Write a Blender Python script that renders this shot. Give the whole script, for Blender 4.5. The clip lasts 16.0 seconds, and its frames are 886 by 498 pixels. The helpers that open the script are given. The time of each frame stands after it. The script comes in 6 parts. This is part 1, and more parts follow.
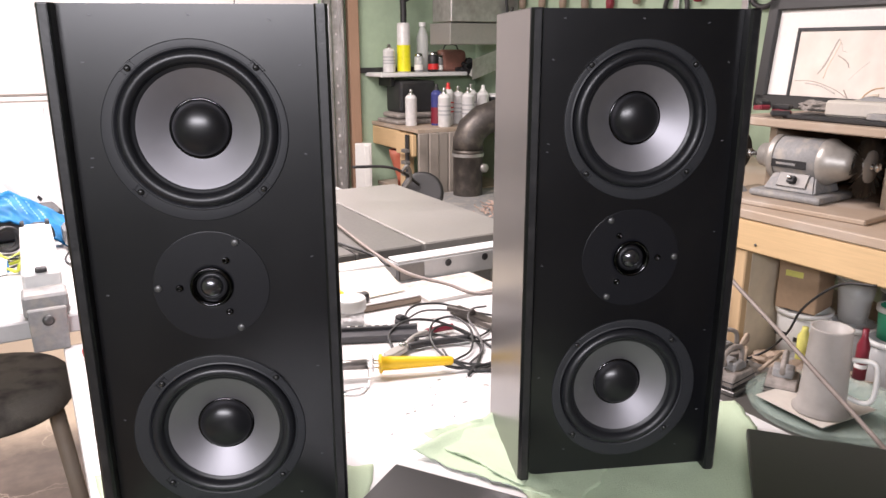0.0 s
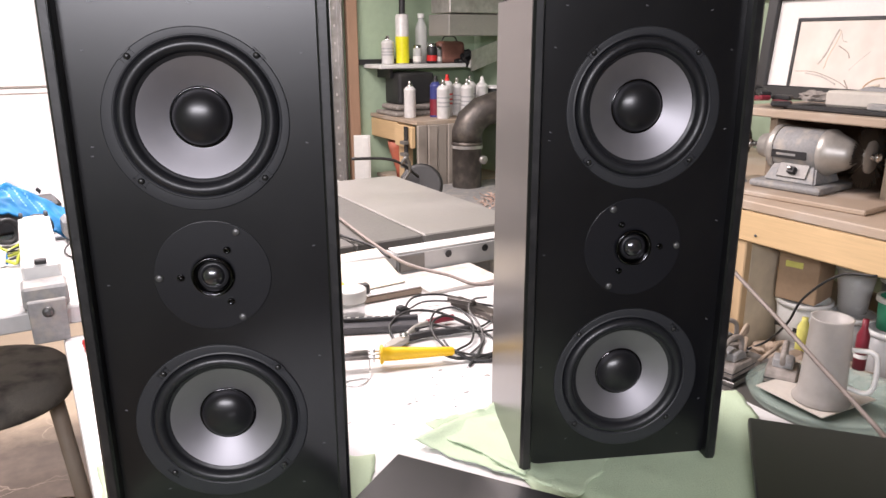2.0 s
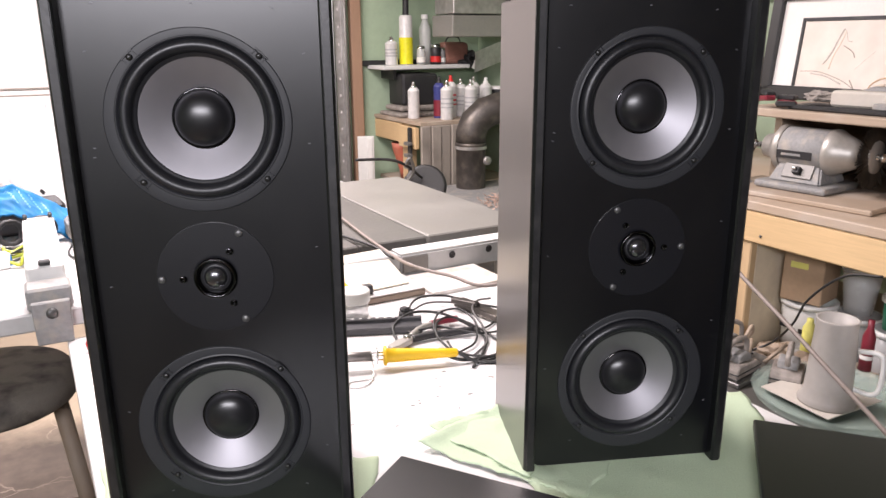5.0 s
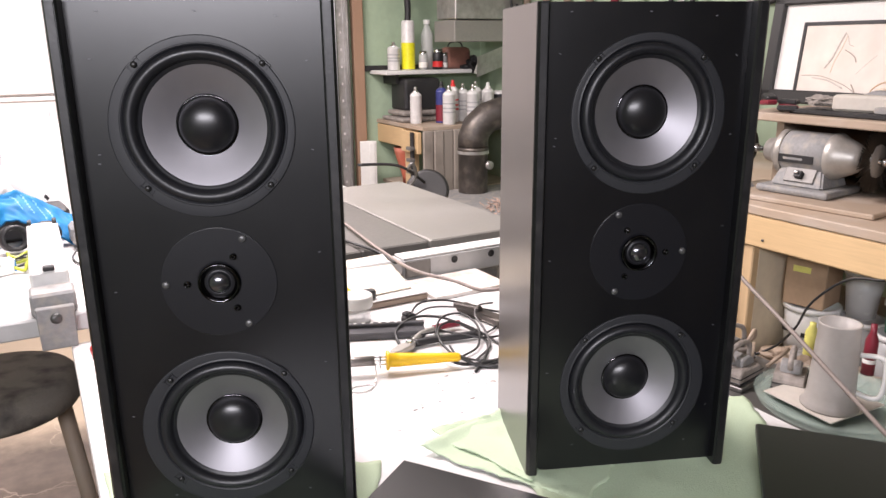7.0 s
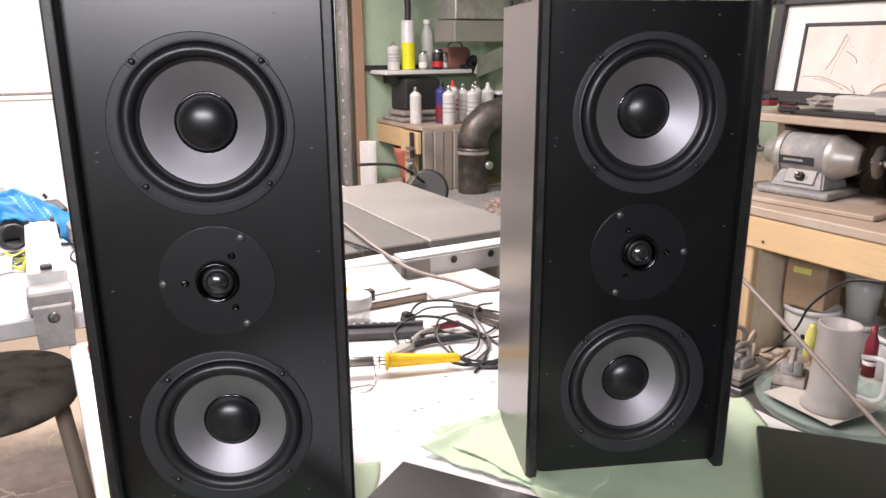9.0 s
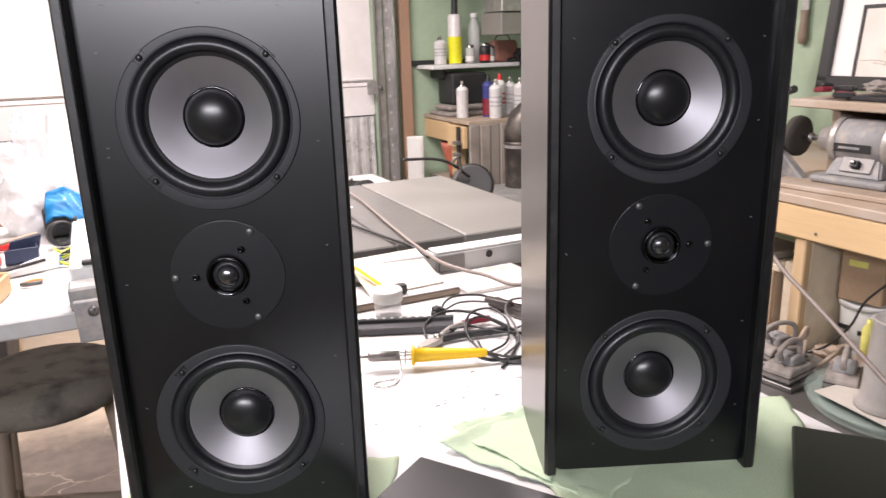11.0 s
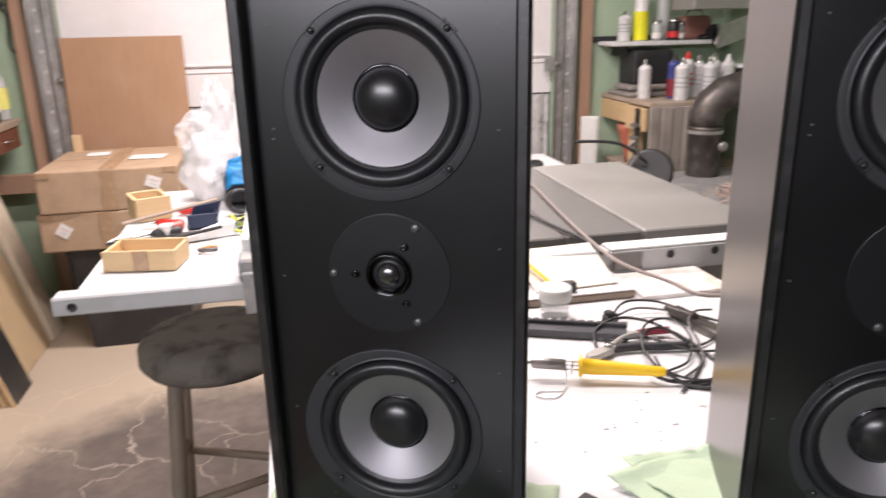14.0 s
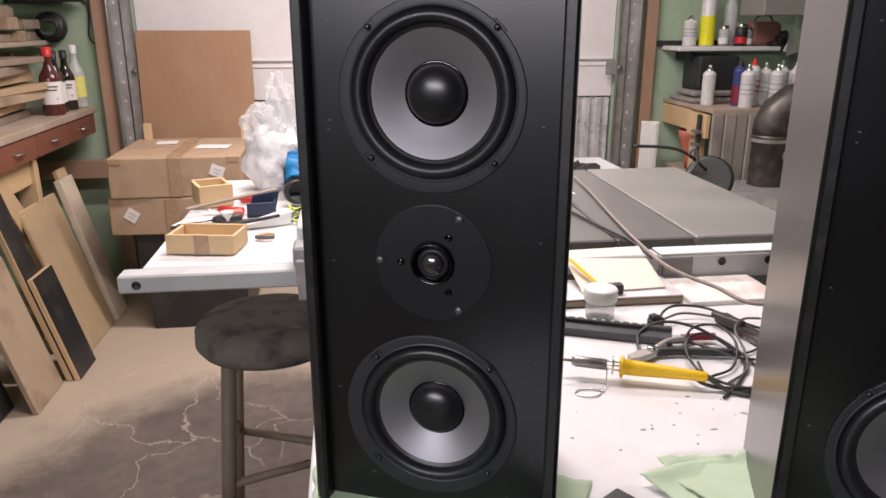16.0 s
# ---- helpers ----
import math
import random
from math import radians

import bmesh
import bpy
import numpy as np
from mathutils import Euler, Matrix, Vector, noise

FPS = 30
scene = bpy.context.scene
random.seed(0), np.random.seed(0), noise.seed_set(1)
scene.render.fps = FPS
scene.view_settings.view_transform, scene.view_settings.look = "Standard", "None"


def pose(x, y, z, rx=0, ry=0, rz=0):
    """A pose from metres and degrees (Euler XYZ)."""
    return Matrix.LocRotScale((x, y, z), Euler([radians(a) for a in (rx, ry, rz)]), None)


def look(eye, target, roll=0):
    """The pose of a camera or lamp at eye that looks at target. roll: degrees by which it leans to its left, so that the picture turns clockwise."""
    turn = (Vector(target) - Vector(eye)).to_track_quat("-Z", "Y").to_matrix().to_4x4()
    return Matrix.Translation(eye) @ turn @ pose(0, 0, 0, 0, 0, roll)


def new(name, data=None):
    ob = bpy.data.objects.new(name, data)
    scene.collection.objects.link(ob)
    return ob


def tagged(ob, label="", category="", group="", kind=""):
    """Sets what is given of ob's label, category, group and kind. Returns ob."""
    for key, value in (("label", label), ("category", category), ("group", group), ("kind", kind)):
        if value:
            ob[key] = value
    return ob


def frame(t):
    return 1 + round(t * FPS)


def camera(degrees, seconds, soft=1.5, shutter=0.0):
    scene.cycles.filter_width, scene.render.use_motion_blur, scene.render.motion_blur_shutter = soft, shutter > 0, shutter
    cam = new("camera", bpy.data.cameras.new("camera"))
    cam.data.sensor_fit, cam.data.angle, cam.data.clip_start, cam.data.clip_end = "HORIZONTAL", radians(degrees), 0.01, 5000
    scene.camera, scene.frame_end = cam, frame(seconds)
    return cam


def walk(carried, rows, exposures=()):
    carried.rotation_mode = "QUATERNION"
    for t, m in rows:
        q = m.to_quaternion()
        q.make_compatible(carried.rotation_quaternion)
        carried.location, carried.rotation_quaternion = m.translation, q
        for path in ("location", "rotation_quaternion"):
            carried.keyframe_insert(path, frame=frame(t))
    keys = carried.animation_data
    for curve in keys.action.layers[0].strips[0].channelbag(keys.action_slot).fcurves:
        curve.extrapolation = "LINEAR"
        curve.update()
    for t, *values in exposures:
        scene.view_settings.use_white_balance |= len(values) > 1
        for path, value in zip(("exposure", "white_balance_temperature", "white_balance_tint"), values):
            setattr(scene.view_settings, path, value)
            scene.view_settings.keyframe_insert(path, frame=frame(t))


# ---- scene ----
cam = camera(62.4, 16.0, shutter=0.7)
PATH = [
    (0, (0.127, -0.663, 1.298), (0.385, 1.248, 0.768), -0.1),
    (0.5, (0.126, -0.664, 1.296), (0.391, 1.246, 0.765), -0.4),
    (1, (0.127, -0.666, 1.295), (0.384, 1.242, 0.754), -0.5),
    (1.5, (0.125, -0.666, 1.294), (0.385, 1.242, 0.753), -0.4),
    (2, (0.124, -0.661, 1.294), (0.385, 1.244, 0.745), -0.2),
    (2.5, (0.124, -0.656, 1.295), (0.378, 1.253, 0.754), -0.3),
    (3, (0.126, -0.653, 1.296), (0.4, 1.254, 0.759), 0.0),
    (3.5, (0.125, -0.653, 1.296), (0.392, 1.255, 0.758), 0.0),
    (6, (0.126, -0.661, 1.292), (0.371, 1.247, 0.743), -0.4),
    (6.5, (0.127, -0.659, 1.296), (0.366, 1.252, 0.755), -0.2),
    (7, (0.125, -0.662, 1.295), (0.369, 1.25, 0.76), -0.5),
    (7.5, (0.124, -0.661, 1.293), (0.366, 1.251, 0.758), -0.6),
    (8, (0.125, -0.661, 1.294), (0.374, 1.252, 0.764), -0.5),
    (8.5, (0.124, -0.657, 1.293), (0.375, 1.254, 0.761), -0.3),
    (9, (0.125, -0.657, 1.293), (0.371, 1.255, 0.759), -0.3),
    (9.2, (0.125, -0.655, 1.29), (0.378, 1.252, 0.742), -0.2),
    (11.3, (0.193, -0.648, 1.286), (0.215, 1.275, 0.736), -2.1),
    (11.5, (0.214, -0.646, 1.284), (0.16, 1.272, 0.72), -1.6),
    (12, (0.228, -0.641, 1.271), (0.081, 1.261, 0.669), -0.6),
    (12.5, (0.183, -0.606, 1.266), (0.139, 1.289, 0.628), 1.1),
    (13, (0.125, -0.577, 1.278), (0.288, 1.317, 0.658), 2.3),
    (13.5, (0.128, -0.566, 1.294), (0.086, 1.356, 0.745), 0.3),
    (14, (0.149, -0.557, 1.287), (-0.192, 1.322, 0.692), -1.2),
    (14.5, (0.166, -0.564, 1.282), (-0.273, 1.29, 0.674), -1.6),
    (15, (0.165, -0.566, 1.286), (-0.326, 1.279, 0.692), -1.0),
    (15.5, (0.165, -0.572, 1.284), (-0.311, 1.27, 0.669), -0.1),
    (16, (0.163, -0.577, 1.286), (-0.323, 1.27, 0.693), -0.0),
]
ROOM_TURN = -22.0  # the loudspeakers stand turned by this against the room
walk(cam, [(t, pose(0, 0, 0, 0, 0, ROOM_TURN) @ look(eye, target, roll)) for t, eye, target, roll in PATH],
     [(0, 0.3), (9, 0.3), (11.5, 0.28), (12.5, 0.12), (13.5, 0.2), (14, 0.08), (14.5, -0.20), (16, -0.35)])

# ---- light: shop lights over the bench and in the aisle, plus an added fill ----
world = bpy.data.worlds.new("world")
scene.world = world
world.use_nodes = True
world.node_tree.nodes["Background"].inputs[0].default_value = (0.9, 0.95, 1.0, 1)
world.node_tree.nodes["Background"].inputs[1].default_value = 0.02


def area_lamp(name, m, sx, sy, watts, colour=(1.0, 0.88, 0.89), spread=180):
    d = bpy.data.lights.new(name, "AREA")
    d.shape, d.size, d.size_y, d.energy, d.color = "RECTANGLE", sx, sy, watts, colour
    d.spread = math.radians(spread)
    ob = new(name, d)
    ob.matrix_world = m
    return ob


area_lamp("shop_light_bench", pose(0.15, 0.85, 2.28), 1.2, 0.12, 40)
# added fill with no fixture behind it: brightens the door and far walls
area_lamp("shop_light_door", pose(0.1, 2.0, 2.28), 1.2, 0.12, 60)
area_lamp("shop_light_aisle", pose(-1.0, -1.645, 1.74, 68, 0, ROOM_TURN - 12), 1.2, 0.16, 14.5, (0.96, 0.925, 1.0), 105)

# ---- materials ----


def material(name, colour, rough=0.6, metal=0.0, vary=0.15, grain=60.0, bump=0.1, stain=4.0, dirt=None, dirt_amount=0.0, stretch=(1, 1, 1), coat=0.0, piece=0.0, alpha=1.0, glass=0.0, spec=0.5, rv=0.1):
    """A surface with fine grain, broad stains and, where asked, dirt of another colour."""
    m = bpy.data.materials.new(name)
    m.use_nodes = True
    n, l = m.node_tree.nodes, m.node_tree.links
    b = n["Principled BSDF"]
    tc = n.new("ShaderNodeTexCoord")
    mp = n.new("ShaderNodeMapping")
    mp.inputs["Scale"].default_value = stretch
    l.new(tc.outputs["Object"], mp.inputs[0])
    fine, broad = n.new("ShaderNodeTexNoise"), n.new("ShaderNodeTexNoise")
    fine.inputs["Scale"].default_value, fine.inputs["Detail"].default_value = grain, 6
    broad.inputs["Scale"].default_value, broad.inputs["Detail"].default_value = stain, 5
    l.new(mp.outputs[0], fine.inputs["Vector"])
    l.new(tc.outputs["Object"], broad.inputs["Vector"])
    add = n.new("ShaderNodeMath")
    add.operation = "ADD"
    l.new(fine.outputs[0], add.inputs[0])
    l.new(broad.outputs[0], add.inputs[1])
    rng = n.new("ShaderNodeMapRange")
    rng.inputs[1].default_value, rng.inputs[2].default_value = 0.6, 1.4
    rng.inputs[3].default_value, rng.inputs[4].default_value = 1 - vary, 1 + vary
    l.new(add.outputs[0], rng.inputs[0])
    value = rng.outputs[0]
    if piece:
        oi = n.new("ShaderNodeObjectInfo")
        pr = n.new("ShaderNodeMapRange")
        pr.inputs[3].default_value, pr.inputs[4].default_value = 1 - piece, 1 + piece
        l.new(oi.outputs["Random"], pr.inputs[0])
        mu = n.new("ShaderNodeMath")
        mu.operation = "MULTIPLY"
        l.new(value, mu.inputs[0])
        l.new(pr.outputs[0], mu.inputs[1])
        value = mu.outputs[0]
    mix = n.new("ShaderNodeVectorMath")
    mix.operation = "SCALE"
    mix.inputs[0].default_value = colour
    l.new(value, mix.inputs["Scale"])
    out = mix.outputs[0]
    if dirt:
        dm = n.new("ShaderNodeMix")
        dm.data_type = "RGBA"
        dn = n.new("ShaderNodeTexNoise")
        dn.inputs["Scale"].default_value, dn.inputs["Detail"].default_value = stain * 2.3, 8
        l.new(tc.outputs["Object"], dn.inputs["Vector"])
        dr = n.new("ShaderNodeMapRange")
        dr.inputs[1].default_value, dr.inputs[2].default_value = 0.48, 0.7
        dr.inputs[4].default_value = dirt_amount
        l.new(dn.outputs[0], dr.inputs[0])
        l.new(dr.outputs[0], dm.inputs[0])
        l.new(out, dm.inputs[6])
        dm.inputs[7].default_value = (*dirt, 1)
        out = dm.outputs[2]
    l.new(out, b.inputs["Base Color"])
    rr = n.new("ShaderNodeMapRange")
    rr.inputs[1].default_value, rr.inputs[2].default_value = 0.6, 1.4
    rr.inputs[3].default_value, rr.inputs[4].default_value = max(0.02, rough - rv), min(1, rough + rv)
    l.new(add.outputs[0], rr.inputs[0])
    l.new(rr.outputs[0], b.inputs["Roughness"])
    b.inputs["Metallic"].default_value = metal
    b.inputs["Coat Weight"].default_value = coat
    b.inputs["Specular IOR Level"].default_value = spec
    b.inputs["Alpha"].default_value = alpha
    b.inputs["Transmission Weight"].default_value = glass
    if bump:
        bp = n.new("ShaderNodeBump")
        bp.inputs["Strength"].default_value, bp.inputs["Distance"].default_value = bump, 0.002
        l.new(fine.outputs[0], bp.inputs["Height"])
        l.new(bp.outputs[0], b.inputs["Normal"])
    return m


def wood(name, colour, dark=0.6, scale=9.0, rough=0.6, axis=0, dirt=None, dirt_amount=0.0):
    """Timber whose grain runs along one axis of the object."""
    s = [22, 22, 22]
    s[axis] = 1.2
    m = material(name, colour, rough, vary=0.12, grain=scale, bump=0.15, stain=3, stretch=s, dirt=dirt, dirt_amount=dirt_amount, piece=0.12)
    return m


M_BLACK = material("black_paint", (0.0026, 0.0028, 0.0040), 0.315, vary=0.25, grain=900, bump=0.02, stain=9, dirt=(0.0065, 0.0065, 0.007), dirt_amount=0.4, spec=0.66, rv=0.03)
M_DENT = material("chipped_paint_dent", (0.10, 0.10, 0.11), 0.4, vary=0.3, grain=300, bump=0.1)
M_LIP = material("worn_black_paint", (0.006, 0.006, 0.007), 0.42, vary=0.3, grain=300, bump=0.07, stain=25, dirt=(0.03, 0.028, 0.028), dirt_amount=0.5, spec=0.6)
M_SATIN = material("satin_graphite_lacquer", (0.155, 0.146, 0.14), 0.29, metal=0.9, vary=0.03, grain=12, bump=0.0, stain=2, rv=0.015)
M_FLANGE = material("driver_frame_plastic", (0.020, 0.021, 0.024), 0.48, vary=0.1, grain=400, bump=0.03, spec=0.4, rv=0.03)
M_RUBBER = material("surround_rubber", (0.010, 0.0105, 0.013), 0.4, vary=0.1, grain=200, bump=0.02)
M_CONE = material("grey_polymer_cone", (0.25, 0.243, 0.26), 0.49, metal=0.82, vary=0.04, grain=60, bump=0.0, rv=0.015)
M_CAP = material("glossy_black_cap", (0.009, 0.009, 0.0105), 0.31, vary=0.05, grain=100, bump=0.0, rv=0.02)
M_PLATE = material("tweeter_plate", (0.0050, 0.0054, 0.0078), 0.36, vary=0.1, grain=600, bump=0.01, spec=0.6, rv=0.02)
M_CHROME = material("bright_steel", (0.6, 0.6, 0.6), 0.25, metal=1.0, vary=0.1, grain=80, bump=0.02)
M_DKCHROME = material("dark_chrome", (0.05, 0.05, 0.054), 0.14, metal=1.0, vary=0.05, grain=50, bump=0)
M_DOME = material("metal_dome", (0.13, 0.13, 0.14), 0.22, metal=0.9, vary=0.05, grain=50, bump=0)
M_SCREW = material("dull_screw", (0.12, 0.12, 0.12), 0.45, metal=0.6, vary=0.2, grain=300, bump=0.1)
M_BLACKSCREW = material("black_screw", (0.03, 0.03, 0.03), 0.35, metal=0.5, vary=0.2, grain=300, bump=0.1)
M_WHITE_TOP = material("white_laminate", (0.68, 0.67, 0.67), 0.4, vary=0.05, grain=40, bump=0.03, stain=6, dirt=(0.55, 0.53, 0.5), dirt_amount=0.35)
M_WHITE_EDGE = material("white_painted_steel", (0.7, 0.7, 0.69), 0.45, vary=0.08, grain=60, bump=0.04, stain=5, dirt=(0.45, 0.43, 0.4), dirt_amount=0.4)
M_RAIL = material("grey_white_rail_paint", (0.5, 0.5, 0.5), 0.45, vary=0.08, grain=60, bump=0.04, stain=5, dirt=(0.35, 0.34, 0.32), dirt_amount=0.4)
M_GREEN_CLOTH = material("green_paper_towel", (0.46, 0.56, 0.395), 0.9, vary=0.08, grain=500, bump=0.35, stain=8)
M_GREEN_WALL = material("green_wall_paint", (0.36, 0.46, 0.33), 0.75, vary=0.1, grain=30, bump=0.1, stain=2, dirt=(0.3, 0.39, 0.28), dirt_amount=0.5)
M_DOOR = material("white_door_panel", (0.72, 0.69, 0.68), 0.55, vary=0.05, grain=30, bump=0.05, stain=2, dirt=(0.55, 0.5, 0.47), dirt_amount=0.25)
M_GALV = material("galvanised_steel", (0.46, 0.45, 0.44), 0.42, metal=0.7, vary=0.25, grain=40, bump=0.08, stain=7, dirt=(0.25, 0.22, 0.2), dirt_amount=0.5)
M_RIB = material("bright_ribbed_steel", (0.75, 0.74, 0.73), 0.33, metal=0.45, vary=0.2, grain=30, bump=0.05, stain=6, dirt=(0.4, 0.37, 0.34), dirt_amount=0.4)
M_CAST = material("grey_cast_table", (0.29, 0.28, 0.262), 0.36, metal=0.3, vary=0.12, grain=150, bump=0.05, stain=5, dirt=(0.3, 0.28, 0.25), dirt_amount=0.3)
M_CAST_DARK = material("dark_saw_wing", (0.175, 0.169, 0.16), 0.36, metal=0.3, vary=0.12, grain=150, bump=0.05, stain=5, dirt=(0.2, 0.19, 0.17), dirt_amount=0.3)
M_DARK = material("dark_plastic", (0.02, 0.02, 0.022), 0.5, vary=0.15, grain=200, bump=0.08, dirt=(0.08, 0.075, 0.07), dirt_amount=0.3)
M_PINE = wood("pine", (0.62, 0.44, 0.24), axis=1)
M_PINE_X = wood("pine_across", (0.62, 0.44, 0.24), axis=0)
M_PINE_Z = wood("pine_upright", (0.6, 0.43, 0.25), axis=2)
M_STUD = wood("reddish_stud", (0.36, 0.225, 0.15), axis=2)
M_DUSTY = wood("dusty_board", (0.42, 0.33, 0.25), axis=1, dirt=(0.5, 0.45, 0.4), dirt_amount=0.6)
M_HARDBOARD = material("brown_hardboard", (0.36, 0.21, 0.12), 0.55, vary=0.1, grain=12, bump=0.03, stain=2, stretch=(6, 6, 0.7), dirt=(0.42, 0.27, 0.17), dirt_amount=0.5)
M_PLY = wood("plywood", (0.44, 0.33, 0.225), axis=2, dirt=(0.25, 0.175, 0.115), dirt_amount=0.85)
M_CARD = material("cardboard", (0.43, 0.30, 0.195), 0.8, vary=0.10, grain=90, bump=0.1, stain=5, dirt=(0.33, 0.225, 0.145), dirt_amount=0.6)
M_TAPE = material("packing_tape", (0.385, 0.255, 0.155), 0.25, vary=0.12, grain=45, bump=0.35)
M_PAPER = material("paper_label", (0.78, 0.76, 0.73), 0.7, vary=0.04, grain=100, bump=0.03)
M_DRAWER = wood("mahogany_front", (0.2, 0.075, 0.045), axis=1, rough=0.4)
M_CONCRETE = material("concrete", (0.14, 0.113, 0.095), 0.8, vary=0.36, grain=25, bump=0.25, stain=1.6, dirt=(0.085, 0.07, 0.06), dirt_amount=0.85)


def add_cracks(m, scale, width, colour):
    """Pale filled cracks that wander over the floor, only in places."""
    n, l = m.node_tree.nodes, m.node_tree.links
    b = n["Principled BSDF"]
    old = b.inputs["Base Color"].links[0].from_socket
    tc = n.new("ShaderNodeTexCoord")
    wob = n.new("ShaderNodeTexNoise")
    wob.inputs["Scale"].default_value, wob.inputs["Detail"].default_value = 3.5, 6
    l.new(tc.outputs["Object"], wob.inputs["Vector"])
    mixv = n.new("ShaderNodeVectorMath")
    mixv.operation = "MULTIPLY_ADD"
    mixv.inputs[1].default_value = (0.45, 0.45, 0.0)
    l.new(wob.outputs["Color"], mixv.inputs[0])
    l.new(tc.outputs["Object"], mixv.inputs[2])
    vo = n.new("ShaderNodeTexVoronoi")
    vo.feature = "DISTANCE_TO_EDGE"
    vo.inputs["Scale"].default_value = scale
    l.new(mixv.outputs[0], vo.inputs["Vector"])
    r1 = n.new("ShaderNodeMapRange")
    r1.inputs[1].default_value, r1.inputs[2].default_value, r1.inputs[3].default_value, r1.inputs[4].default_value = 0.0, width, 1.0, 0.0
    l.new(vo.outputs["Distance"], r1.inputs[0])
    mask = n.new("ShaderNodeTexNoise")
    mask.inputs["Scale"].default_value, mask.inputs["Detail"].default_value = 1.7, 3
    l.new(tc.outputs["Object"], mask.inputs["Vector"])
    r2 = n.new("ShaderNodeMapRange")
    r2.inputs[1].default_value, r2.inputs[2].default_value, r2.inputs[4].default_value = 0.42, 0.55, 0.9
    l.new(mask.outputs[0], r2.inputs[0])
    mu = n.new("ShaderNodeMath")
    mu.operation = "MULTIPLY"
    l.new(r1.outputs[0], mu.inputs[0])
    l.new(r2.outputs[0], mu.inputs[1])
    mx = n.new("ShaderNodeMix")
    mx.data_type = "RGBA"
    l.new(mu.outputs[0], mx.inputs[0])
    l.new(old, mx.inputs[6])
    mx.inputs[7].default_value = (*colour, 1)
    l.new(mx.outputs[2], b.inputs["Base Color"])


def add_pale_surround(m, centre, radii, colour):
    """A paler colour everywhere but in a noisy-edged ellipse about the centre."""
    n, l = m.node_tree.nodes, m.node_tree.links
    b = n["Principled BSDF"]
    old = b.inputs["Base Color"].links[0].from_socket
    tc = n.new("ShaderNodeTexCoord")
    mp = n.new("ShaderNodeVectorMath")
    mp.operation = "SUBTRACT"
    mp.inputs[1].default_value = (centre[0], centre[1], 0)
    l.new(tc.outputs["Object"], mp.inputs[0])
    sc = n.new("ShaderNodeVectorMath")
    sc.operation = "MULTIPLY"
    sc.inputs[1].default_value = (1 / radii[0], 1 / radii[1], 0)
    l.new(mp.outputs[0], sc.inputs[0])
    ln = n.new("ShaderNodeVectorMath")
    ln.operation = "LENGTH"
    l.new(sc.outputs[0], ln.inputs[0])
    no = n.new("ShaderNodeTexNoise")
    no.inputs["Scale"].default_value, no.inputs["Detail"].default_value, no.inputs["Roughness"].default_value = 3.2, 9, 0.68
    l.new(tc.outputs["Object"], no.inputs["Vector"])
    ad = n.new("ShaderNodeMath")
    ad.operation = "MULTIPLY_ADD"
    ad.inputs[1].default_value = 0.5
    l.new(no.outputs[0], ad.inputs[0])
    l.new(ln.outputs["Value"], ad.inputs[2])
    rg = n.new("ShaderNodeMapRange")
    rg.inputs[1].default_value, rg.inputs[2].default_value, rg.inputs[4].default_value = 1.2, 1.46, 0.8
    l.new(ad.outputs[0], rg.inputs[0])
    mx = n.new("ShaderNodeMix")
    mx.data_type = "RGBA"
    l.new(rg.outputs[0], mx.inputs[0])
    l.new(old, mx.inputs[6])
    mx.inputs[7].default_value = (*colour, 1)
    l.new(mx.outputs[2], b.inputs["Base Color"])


add_cracks(M_CONCRETE, 2.6, 0.010, (0.42, 0.35, 0.29))
add_pale_surround(M_CONCRETE, (-0.3, 0.9), (0.85, 1.05), (0.50, 0.41, 0.305))
M_CEILING = material("ceiling_board", (0.6, 0.58, 0.55), 0.8, vary=0.06, grain=20, bump=0.1)
M_BLUE = material("blue_plastic", (0.02, 0.22, 0.6), 0.35, vary=0.12, grain=30, bump=0.1)
M_NAVY = material("navy_plastic", (0.02, 0.03, 0.07), 0.45, vary=0.12, grain=60, bump=0.05)
M_YELLOW = material("yellow_plastic", (0.8, 0.5, 0.02), 0.35, vary=0.06, grain=60, bump=0.03)
M_RED = material("red_plastic", (0.6, 0.03, 0.03), 0.35, vary=0.1, grain=60, bump=0.03)
M_WHITE = material("white_plastic", (0.75, 0.75, 0.73), 0.4, vary=0.05, grain=60, bump=0.02)
M_GREY = material("grey_enamel", (0.25, 0.25, 0.25), 0.62, vary=0.22, grain=140, bump=0.16, stain=16, dirt=(0.40, 0.36, 0.31), dirt_amount=0.7)
M_CABLE = material("black_cable", (0.02, 0.02, 0.02), 0.45, vary=0.1, grain=100, bump=0.02)
M_BEIGE_CABLE = material("grey_beige_cable", (0.235, 0.195, 0.175), 0.5, vary=0.2, grain=100, bump=0.02)
M_ALU = material("cast_aluminium", (0.44, 0.42, 0.39), 0.42, metal=0.55, vary=0.12, grain=90, bump=0.05, dirt=(0.4, 0.35, 0.3), dirt_amount=0.5)
M_CLEAR = material("clear_plastic", (0.85, 0.86, 0.86), 0.25, vary=0.04, grain=40, bump=0.08, alpha=0.42)
M_GLASS_GREEN = material("greenish_glass", (0.66, 0.82, 0.74), 0.06, vary=0.04, grain=40, bump=0, alpha=0.16)
M_DUCT = material("sooty_duct", (0.075, 0.066, 0.06), 0.45, metal=0.45, vary=0.3, grain=40, bump=0.08, stain=8, dirt=(0.22, 0.19, 0.16), dirt_amount=0.5)

# ---- shape helpers ----


